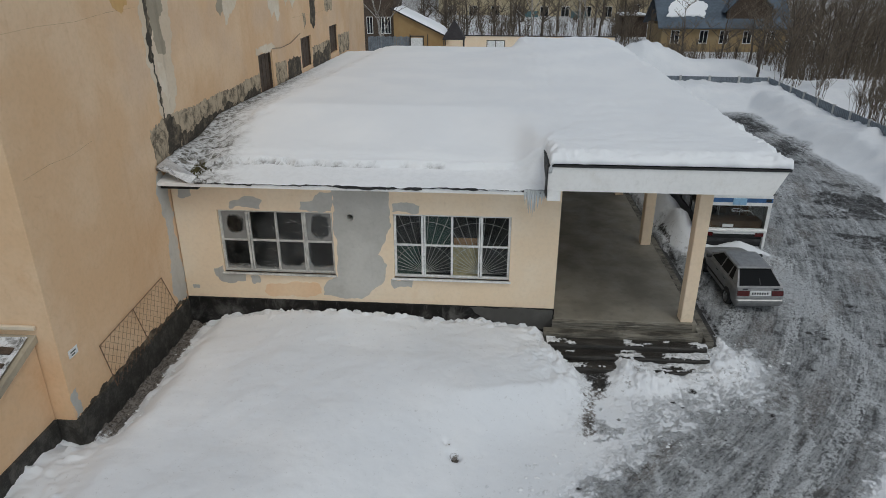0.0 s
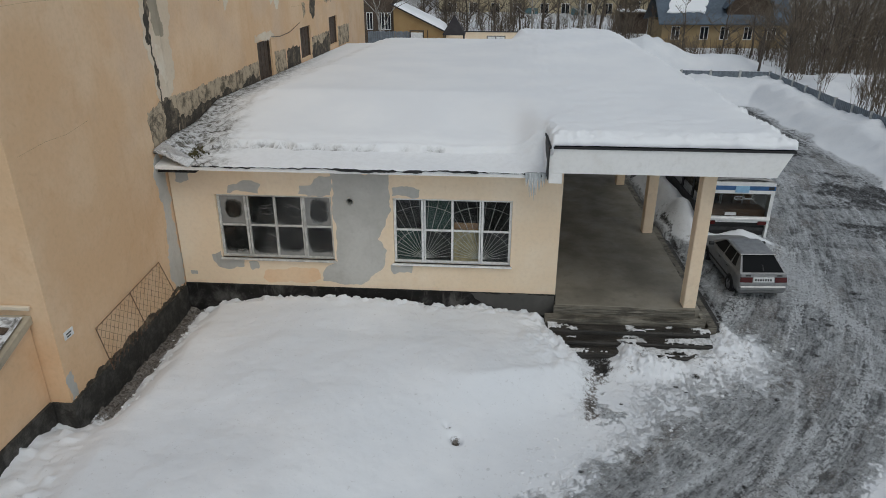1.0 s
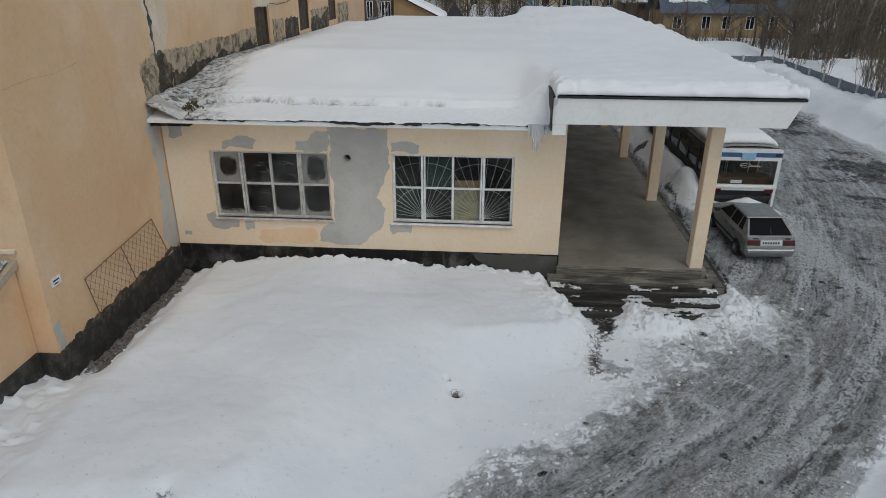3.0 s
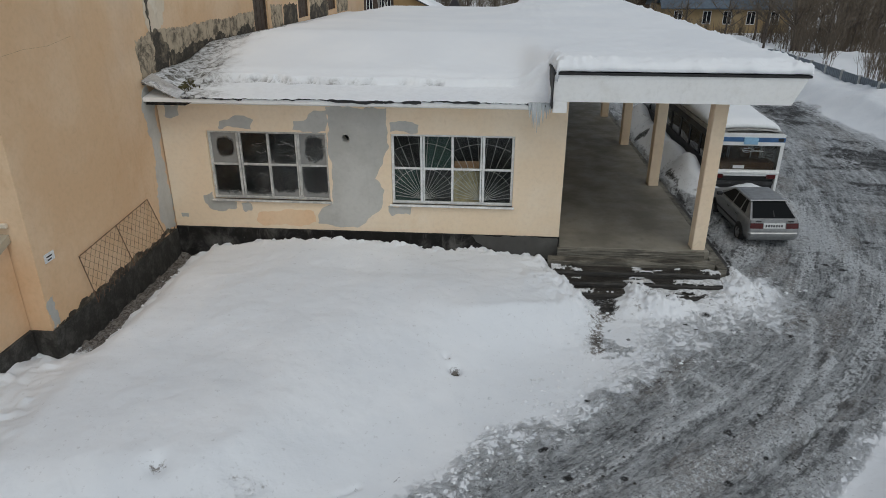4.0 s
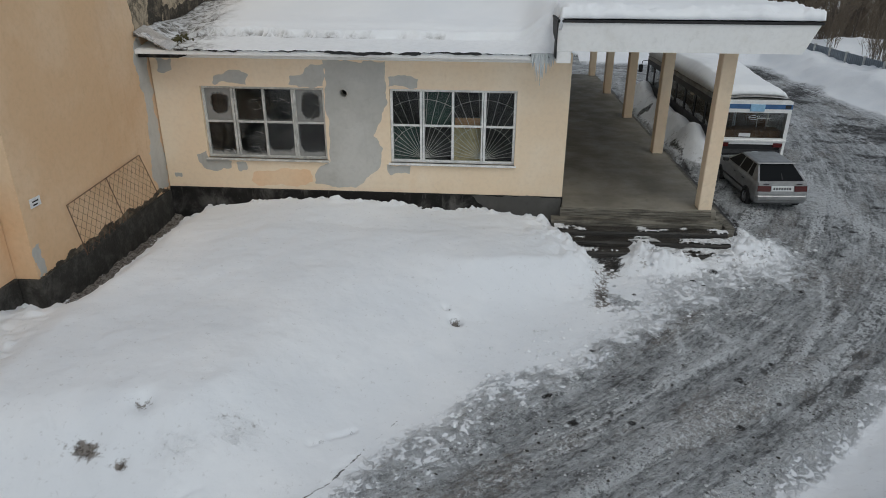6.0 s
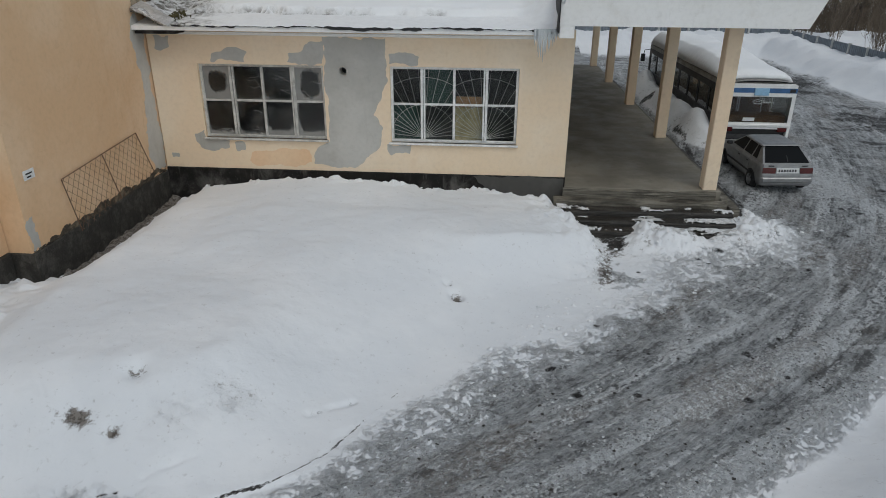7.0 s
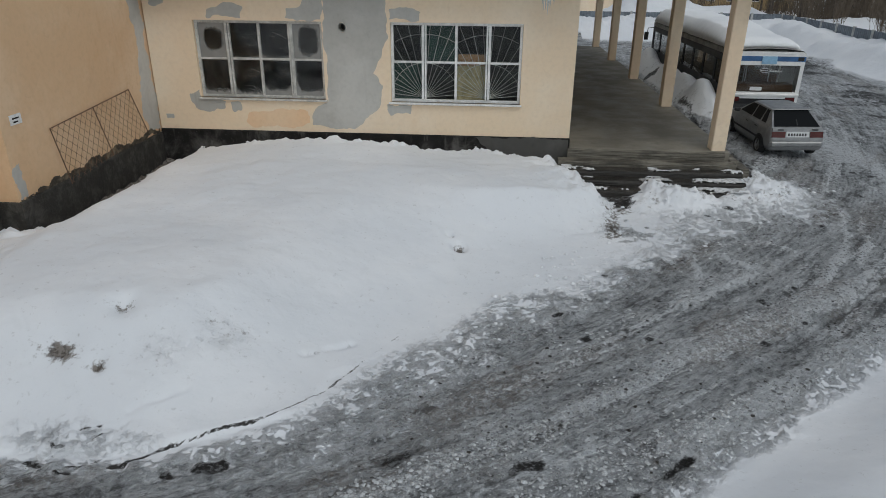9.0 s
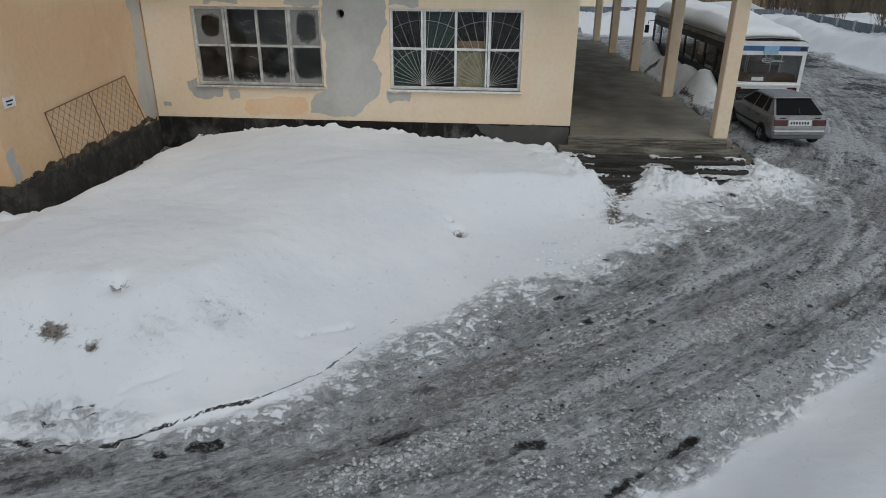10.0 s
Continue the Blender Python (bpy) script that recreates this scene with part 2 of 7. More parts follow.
def concrete_mat():
    k = Nodes("damp_concrete")
    c = k.mix(k.ramp(k.noise(0.5, 6, 0.6), 0.35, 0.68), (0.17, 0.153, 0.121), (0.27, 0.247, 0.203))
    c = k.mix(k.math("MULTIPLY", k.ramp(k.noise(2.6, 8, 0.68), 0.5, 0.72), 0.38), c, (0.11, 0.1, 0.082))
    c = k.mix(k.math("MULTIPLY", k.ramp(k.noise(30, 4), 0.6, 0.75), 0.4), c, (0.27, 0.255, 0.225))
    k.bump(k.math("ADD", k.noise(40, 4), k.noise(6, 5)), 0.3, 0.012)
    return k.done(c, k.ramp(k.noise(1.2, 4), 0.35, 0.65, 0.5, 0.85))


M_CONCRETE = concrete_mat()


def layered_mat(name, dark, mid, pale, rough):
    """Old concrete flaking in level layers."""
    k = Nodes(name)
    p = k.coords()
    bands = k.noise(1.0, 7, 0.68, k.scaled(p, 1.1, 2.5, 26), 0.5)
    stain = k.noise(1.0, 7, 0.66, k.scaled(p, 0.9, 2.0, 2.0), 0.4)
    c = k.mix(k.ramp(bands, 0.36, 0.56), dark, mid)
    c = k.mix(k.math("MULTIPLY", k.ramp(bands, 0.56, 0.7), 0.8), c, pale)
    c = k.mix(k.math("MULTIPLY", k.ramp(stain, 0.48, 0.64), 0.75), c, dark)
    c = k.mix(k.math("MULTIPLY", k.ramp(k.noise(26, 5, 0.7), 0.6, 0.72), 0.4), c, pale)
    k.bump(k.math("ADD", k.math("MULTIPLY", bands, 2.5), k.noise(30, 5)), 0.6, 0.03)
    return k.done(c, rough)


M_STEPWET = layered_mat("wet_worn_concrete", (0.02, 0.018, 0.015), (0.045, 0.04, 0.034), (0.12, 0.11, 0.095), 0.42)
M_STEPDAMP = layered_mat("damp_worn_concrete", (0.05, 0.044, 0.034), (0.185, 0.168, 0.134), (0.36, 0.34, 0.29), 0.7)
M_FELT = simple("black_roofing_felt", (0.02, 0.02, 0.021), 0.7, 0, 0.5, 5, 0.4)
M_ZINC = simple("galvanised_sheet", (0.74, 0.75, 0.76), 0.3, 0.75, 0.25, 4, 0.1)
M_FRAME_WHITE = simple("white_window_paint", (0.8, 0.8, 0.785), 0.5, 0, 0.2, 5, 0.15)
M_FRAME_GREY = simple("weathered_window_paint", (0.58, 0.565, 0.53), 0.75, 0, 0.32, 5, 0.35)
M_DARKWOOD = simple("dark_stained_boards", (0.085, 0.058, 0.04), 0.75, 0, 0.5, 5, 0.4)
M_RUST = simple("rusty_steel", (0.2, 0.115, 0.07), 0.8, 0.3, 0.5, 12, 0.3)
M_BARS = simple("pale_steel_bars", (0.78, 0.78, 0.76), 0.5, 0.4, 0.25, 8, 0.1)
M_INSIDE = simple("darkened_interior", (0.14, 0.15, 0.145), 0.85, 0, 0.4, 1.2, 0.1)
M_SOFFIT = simple("dark_canopy_ceiling", (0.3, 0.28, 0.25), 0.85, 0, 0.3, 1.0, 0.15)
M_ICE = Nodes("clear_ice").done((0.88, 0.92, 0.94), 0.25, Transmission_Weight=0.45, IOR=1.31)
M_FENCE = simple("grey_painted_sheet_fence", (0.19, 0.22, 0.25), 0.55, 0.2, 0.3, 2.0, 0.1)
M_POST = simple("pale_concrete_post", (0.5, 0.5, 0.49), 0.85, 0, 0.3, 4, 0.3)
M_BARK = simple("grey_brown_bark", (0.115, 0.092, 0.072), 0.9, 0, 0.5, 3, 0.5)
M_BIRCH = simple("pale_birch_bark", (0.42, 0.39, 0.35), 0.85, 0, 0.6, 3, 0.3)
M_TWIG = simple("brown_twigs", (0.16, 0.126, 0.092), 0.9, 0, 0.35, 2, 0.2)


def glass_mat(name, frost, tint=(0.75, 0.82, 0.8)):
    """Window glass with a film of dirt and dried frost."""
    k = Nodes(name)
    k.coords(local=True)
    k.done(tint, 0.03, Transmission_Weight=1.0, IOR=1.45)
    film = k.n("ShaderNodeBsdfDiffuse")
    film.inputs["Color"].default_value = (0.36, 0.352, 0.335, 1)
    mx = k.n("ShaderNodeMixShader")
    f = k.math("MULTIPLY", k.ramp(k.noise(2.6, 6, 0.62), 0.42, 0.72), frost)
    edge = k.attr("film")
    f = k.math("ADD", k.math("MULTIPLY", f, 0.18), k.math("MULTIPLY", k.ramp(k.math("ADD", edge, k.math("MULTIPLY", k.math("SUBTRACT", k.noise(1.0, 7, 0.72, k.scaled(k.coords(), 11, 11, 5)), 0.5), 2.2)), 0.6, 1.3), frost), True)
    k.put(mx.inputs[0], f)
    k.t.links.new(k.b.outputs[0], mx.inputs[1])
    k.t.links.new(film.outputs[0], mx.inputs[2])
    k.t.links.new(mx.outputs[0], k.t.nodes["Material Output"].inputs["Surface"])
    return k.m


M_GLASS_OLD = glass_mat("frosted_dirty_glass", 0.72)
M_PLATEWHITE = simple("chalky_white", (0.5, 0.5, 0.49), 0.8, 0, 0.2, 9, 0.05)
M_GLASS = glass_mat("dusty_glass", 0.12)

# ---- mesh helpers ----
from mathutils.geometry import tessellate_polygon


def smooth(a, b, x):
    t = np.clip((np.asarray(x, float) - a) / (b - a), 0, 1)
    return t * t * (3 - 2 * t)


def lattice(ix, iy, seed):
    h = (ix.astype(np.int64) * 374761393 + iy.astype(np.int64) * 668265263 + seed * 974711) & 0xFFFFFFFF
    h = ((h ^ (h >> 13)) * 1274126177) & 0xFFFFFFFF
    return ((h ^ (h >> 16)) & 0xFFFF) / 65535.0


def fbm(x, y, scale, octaves=4, seed=1, gain=0.5):
    """Value noise in 0..1, summed over octaves."""
    x, y = np.asarray(x, float) * scale, np.asarray(y, float) * scale
    total, amp, norm = np.zeros(np.broadcast(x, y).shape), 1.0, 0.0
    for o in range(octaves):
        fx, fy = np.floor(x), np.floor(y)
        u, v = x - fx, y - fy
        u, v = u * u * (3 - 2 * u), v * v * (3 - 2 * v)
        a, b = lattice(fx, fy, seed + o), lattice(fx + 1, fy, seed + o)
        c, d = lattice(fx, fy + 1, seed + o), lattice(fx + 1, fy + 1, seed + o)
        total += amp * ((a * (1 - u) + b * u) * (1 - v) + (c * (1 - u) + d * u) * v)
        norm += amp
        amp *= gain
        x, y = x * 2.03 + 17.1, y * 2.03 + 5.3
    return total / norm


def empty(name, m=None, **tags):
    ob = new(name)
    ob.empty_display_size = 0.3
    if m is not None:
        ob.matrix_world = m
    return tagged(ob, **tags)


def finish(name, bm, material, parent=None, label="", soft=False):
    me = bpy.data.meshes.new(name)
    bm.normal_update()
    bm.to_mesh(me)
    bm.free()
    for m in (material if isinstance(material, (list, tuple)) else [material]):
        me.materials.append(m)
    if soft:
        me.polygons.foreach_set("use_smooth", [True] * len(me.polygons))
    ob = new(name, me)
    if parent is not None:
        ob.parent = parent
    return tagged(ob, label=label)


def part(name, bm, material, parent, label="", soft=False):
    """One mesh object under a thing or under a part."""
    return finish(name, bm, material, parent, label, soft)


def thing(name, bm, material, label, category, group="", kind="", soft=False):
    return tagged(finish(name, bm, material, None, "", soft), label, category, group, kind)


def box(bm, x0, x1, y0, y1, z0, z1, bevel=0.0, m=None):
    vs = [bm.verts.new((x, y, z)) for z in (z0, z1) for y in (y0, y1) for x in (x0, x1)]
    fs = [bm.faces.new([vs[i] for i in q]) for q in ((0, 2, 3, 1), (4, 5, 7, 6), (0, 1, 5, 4), (2, 6, 7, 3), (0, 4, 6, 2), (1, 3, 7, 5))]
    if bevel > 0:
        es = list({e for f in fs for e in f.edges})
        r = bmesh.ops.bevel(bm, geom=es, offset=bevel, segments=1, affect="EDGES")
        vs = list({v for f in r["faces"] for v in f.verts} | {v for v in vs if v.is_valid})
    if m is not None:
        bmesh.ops.transform(bm, matrix=m, verts=vs)
    return vs


def boxes(*args, bevel=0.0):
    bm = bmesh.new()
    for a in args:
        box(bm, *a, bevel=bevel)
    return bm


def tube(bm, pts, radii, sides=6, cap=True):
    """A tapered tube along points."""
    rings = []
    pts = [Vector(p) for p in pts]
    for i, p in enumerate(pts):
        d = (pts[min(i + 1, len(pts) - 1)] - pts[max(i - 1, 0)]).normalized()
        a = d.orthogonal().normalized()
        b = d.cross(a)
        r = radii[i] if isinstance(radii, (list, tuple)) else radii
        rings.append([bm.verts.new(p + a * r * math.cos(2 * math.pi * k / sides) + b * r * math.sin(2 * math.pi * k / sides)) for k in range(sides)])
    for r0, r1 in zip(rings, rings[1:]):
        for k in range(sides):
            bm.faces.new((r0[k], r0[(k + 1) % sides], r1[(k + 1) % sides], r1[k]))
    if cap and sides > 2:
        bm.faces.new(rings[0][::-1])
        bm.faces.new(rings[-1])


def holed_wall(bm, us, vs, holes, place, thick):
    """A wall of true thickness in a (u, v) plane with openings through it. place(u, v, depth) gives the point."""
    us = sorted(set(us) | {h[i] for h in holes for i in (0, 1)})
    vs = sorted(set(vs) | {h[i] for h in holes for i in (2, 3)})
    solid = [[not any(h[0] <= (us[i] + us[i + 1]) / 2 <= h[1] and h[2] <= (vs[j] + vs[j + 1]) / 2 <= h[3] for h in holes) for j in range(len(vs) - 1)] for i in range(len(us) - 1)]
    pt = {}

    def at(i, j, d):
        if (i, j, d) not in pt:
            pt[i, j, d] = bm.verts.new(place(us[i], vs[j], d * thick))
        return pt[i, j, d]

    def ok(i, j):
        return 0 <= i < len(us) - 1 and 0 <= j < len(vs) - 1 and solid[i][j]

    for i in range(len(us) - 1):
        for j in range(len(vs) - 1):
            if not solid[i][j]:
                continue
            bm.faces.new((at(i, j, 0), at(i + 1, j, 0), at(i + 1, j + 1, 0), at(i, j + 1, 0)))
            bm.faces.new((at(i, j, 1), at(i, j + 1, 1), at(i + 1, j + 1, 1), at(i + 1, j, 1)))
            for other, a, b in (((i - 1, j), (i, j), (i, j + 1)), ((i + 1, j), (i + 1, j + 1), (i + 1, j)), ((i, j - 1), (i + 1, j), (i, j)), ((i, j + 1), (i, j + 1), (i + 1, j + 1))):
                if not ok(*other):
                    bm.faces.new((at(*a, 0), at(*b, 0), at(*b, 1), at(*a, 1)))
    bmesh.ops.recalc_face_normals(bm, faces=bm.faces[:])


def sheet(name, xs, ys, z, material, attrs=None, parent=None, label="", faces=None):
    """A height field over the lines xs and ys (arrays z and attrs by [y, x])."""
    nx, ny = len(xs), len(ys)
    co = np.empty((ny, nx, 3), np.float32)
    co[..., 0], co[..., 1], co[..., 2] = xs[None, :], ys[:, None], z
    i = np.arange(nx * ny).reshape(ny, nx)
    quads = np.stack([i[:-1, :-1], i[:-1, 1:], i[1:, 1:], i[1:, :-1]], -1)
    quads = quads.reshape(-1, 4) if faces is None else quads[faces]
    me = bpy.data.meshes.new(name)
    me.vertices.add(nx * ny)
    me.vertices.foreach_set("co", co.ravel())
    me.loops.add(quads.size)
    me.loops.foreach_set("vertex_index", quads.ravel().astype(np.int32))
    me.polygons.add(len(quads))
    me.polygons.foreach_set("loop_start", np.arange(0, quads.size, 4, dtype=np.int32))
    me.polygons.foreach_set("use_smooth", np.ones(len(quads), bool))
    for k, v in (attrs or {}).items():
        a = me.attributes.new(k, "FLOAT", "POINT")
        a.data.foreach_set("value", np.ascontiguousarray(v, dtype=np.float32).ravel())
    me.update(calc_edges=True)
    me.validate()
    me.materials.append(material)
    ob = new(name, me)
    if parent is not None:
        ob.parent = parent
    return tagged(ob, label=label)


def patch(bm, outline, place, depth, wobble, seed, holes=(), jag=False):
    """A thin slab with a ragged outline in a (u, v) plane."""
    rnd = random.Random(seed)
    pts = []

    def halve(a, b):
        ln = math.hypot(b[0] - a[0], b[1] - a[1])
        if ln < (0.05 if jag else 0.11):
            pts.append(a)
            return
        w = min((0.24 if jag else 0.16) * ln, (2.2 if jag else 1.5) * wobble) * rnd.uniform(-1, 1)
        mid = ((a[0] + b[0]) / 2 - (b[1] - a[1]) / ln * w, (a[1] + b[1]) / 2 + (b[0] - a[0]) / ln * w)
        halve(a, mid)
        halve(mid, b)

    for a, b in zip(outline, outline[1:] + outline[:1]):
        halve(a, b)
    if not jag:
        pts = [(p[0] + (q[0] - p[0]) * t, p[1] + (q[1] - p[1]) * t) for p, q in zip(pts, pts[1:] + pts[:1]) for t in (0.25, 0.75)]
    loops = [pts] + [list(h) for h in holes]
    tops = [[bm.verts.new(place(u, v, depth)) for u, v in lp] for lp in loops]
    flat = [v for lp in tops for v in lp]
    for tri in tessellate_polygon([[Vector((u, v, 0)) for u, v in lp] for lp in loops]):
        try:
            bm.faces.new([flat[i] for i in tri])
        except ValueError:
            pass
    for lp, tv in zip(loops, tops):
        bot = [bm.verts.new(place(u, v, -0.002)) for u, v in lp]
        n = len(lp)
        for i in range(n):
            bm.faces.new((bot[i], bot[(i + 1) % n], tv[(i + 1) % n], tv[i]))
    bmesh.ops.recalc_face_normals(bm, faces=bm.faces[:])


def loft(bm, rings, close=False):
    vr = [[bm.verts.new(p) for p in r] for r in rings]
    for a, b in zip(vr, vr[1:]):
        n = len(a)
        for i in range(n if close else n - 1):
            bm.faces.new((a[i], a[(i + 1) % n], b[(i + 1) % n], b[i]))
    return vr

# ---- the ground: one sheet, from the yard to the hills ----
ROAD_LINE = [(-30, -23), (-16, -17.5), (-9, -14.9), (-4, -12.4), (0, -9.7), (4, -6.0), (7.6, -1.6), (10.4, 4.5), (12.6, 12), (14.3, 21), (13.6, 29), (9, 34), (0, 35.5), (-20, 35.5)]
FIELD_EDGE = [(-40, -17), (-14, -13.1), (-8.5, -12.25), (-7.2, -12.12), (-6.4, -12.08), (-5.85, -11.8), (-4.9, -11.2), (-4.4, -10.6), (-3.85, -9.6), (-2.9, -8.6), (-1.75, -7.1), (-0.5, -5.6), (0.35, -4.5), (0.85, -3.5), (0.9, -2.7), (0.74, -2.1), (0.36, -1.5), (0.1, -0.9), (0.02, -0.3), (0.0, 3.0)]


def spline(points, step):
    pts = [Vector((*p, 0)) for p in points]
    out = []
    for i in range(len(pts) - 1):
        p0, p1, p2, p3 = pts[max(i - 1, 0)], pts[i], pts[i + 1], pts[min(i + 2, len(pts) - 1)]
        n = max(2, int((p2 - p1).length / step))
        for j in range(n):
            t = j / n
            out.append(0.5 * (2 * p1 + (p2 - p0) * t + (2 * p0 - 5 * p1 + 4 * p2 - p3) * t * t + (3 * p1 - p0 - 3 * p2 + p3) * t ** 3))
    out.append(pts[-1])
    return np.array([(p.x, p.y) for p in out])


def beside(line, X, Y):
    """Signed distance to a line (positive on its right) and the length along it."""
    seg = np.diff(line, axis=0)
    ln = np.hypot(seg[:, 0], seg[:, 1])
    start = np.concatenate([[0], np.cumsum(ln)[:-1]])
    best = np.full(X.shape, 1e9)
    off, along = np.zeros(X.shape), np.zeros(X.shape)
    for (x0, y0), (dx, dy), l, s in zip(line[:-1], seg, ln, start):
        t = np.clip(((X - x0) * dx + (Y - y0) * dy) / (l * l), 0, 1)
        ex, ey = X - x0 - t * dx, Y - y0 - t * dy
        d = np.hypot(ex, ey)
        near = d < best
        best = np.where(near, d, best)
        off = np.where(near, np.where(dx * (Y - y0) - dy * (X - x0) < 0, d, -d), off)
        along = np.where(near, s + t * l, along)
    return off, along


def bump2(X, Y, x, y, rx, ry=None):
    ry = ry or rx
    return np.exp(-(((X - x) / rx) ** 2 + ((Y - y) / ry) ** 2))


ROAD_C, FIELD_C = spline(ROAD_LINE, 1.2), spline(FIELD_EDGE, 0.7)


PITS = [(-7.98, -10.83, 0.27, 0.1, 1.0), (-7.38, -10.97, 0.13, 0.1, 0.95), (-7.39, -10.08, 0.18, 0.14, 0.65), (-5.98, -9.96, 0.45, 0.12, 0.22), (-6.84, -10.75, 0.4, 0.07, 0.16)]
CRACK = [(-6.45, -12.2), (-5.9, -11.75), (-4.95, -11.17), (-4.45, -10.6), (-3.87, -9.5), (-3.5, -8.9)]
BROKEN = [(-6.78, -12.12, -6.95, -12.3), (-6.95, -12.3, -7.15, -12.3), (-7.2, -12.42, -7.05, -12.4), (-7.45, -12.3, -7.7, -12.2), (-7.3, -12.05, -7.5, -12.0), (-7.0, -11.9, -6.92, -11.82), (-7.25, -11.75, -7.0, -11.68), (-6.62, -12.2, -6.45, -12.22)]
STREAKS = [(-0.73, -10.58, 1.22, -8.93, 0.12, 1.4), (1.22, -8.93, 4.42, -6.82, 0.18, 1.4), (0.37, -11.24, 3.88, -8.7, 0.18, 1.5), (3.88, -8.7, 5.4, -7.3, 0.18, 1.2), (-1.9, -8.9, 0.0, -7.4, 0.08, 0.55), (2.6, -7.9, 6.0, -4.6, 0.1, 0.6), (-3.6, -12.6, -0.9, -10.7, 0.2, 0.6),
           (2.0, -5.5, 1.9, -6.4, 0.08, 0.9), (6.3, -0.9, 6.22, -2.7, 0.09, 0.5), (6.22, -2.7, 5.81, -4.1, 0.08, 0.7), (5.81, -4.1, 5.06, -5.3, 0.08, 0.7), (5.06, -5.3, 3.8, -7.1, 0.08, 0.6),
           (6.6, -2.7, 6.15, -4.2, 0.06, 0.6), (6.15, -4.2, 5.4, -5.5, 0.06, 0.6), (7.1, -3.1, 7.35, -4.0, 0.06, 0.8), (7.35, -4.0, 7.3, -6.2, 0.07, 0.5), (5.4, -5.9, 4.3, -6.75, 0.09, 0.8), (6.1, -6.7, 4.9, -6.9, 0.07, 0.7),
           (3.7, -4.7, 4.25, -5.1, 0.07, 0.8), (2.55, -5.35, 2.95, -5.85, 0.07, 0.9), (8.0, -2.6, 10.5, -3.6, 0.07, 0.5), (3.0, -6.2, 1.35, -7.5, 0.1, 1.0), (7.9, 0.2, 8.6, -4.0, 0.12, 0.5), (9.4, 1.0, 9.9, -4.5, 0.12, 0.5)]
BLACK_ICE = [(-3.3, -11.95, -2.95, -11.68, 0.16), (-1.75, -11.95, -1.4, -11.74, 0.13)]
RUTS = [(-0.81, -12.61, 0.44, -11.51, 0.09, 0.9), (0.44, -11.51, 0.96, -11.14, 0.06, 0.5), (-2.2, -9.9, 0.2, -8.3, 0.05, 0.35), (3.0, -8.5, 5.6, -6.2, 0.05, 0.4)]


CRACK_C = spline(CRACK, 0.25)


def beside_segment(X, Y, x0, y0, x1, y1, w):
    t = np.clip(((X - x0) * (x1 - x0) + (Y - y0) * (y1 - y0)) / ((x1 - x0) ** 2 + (y1 - y0) ** 2), 0, 1)
    return np.exp(-(np.hypot(X - x0 - t * (x1 - x0), Y - y0 - t * (y1 - y0)) / w) ** 2)


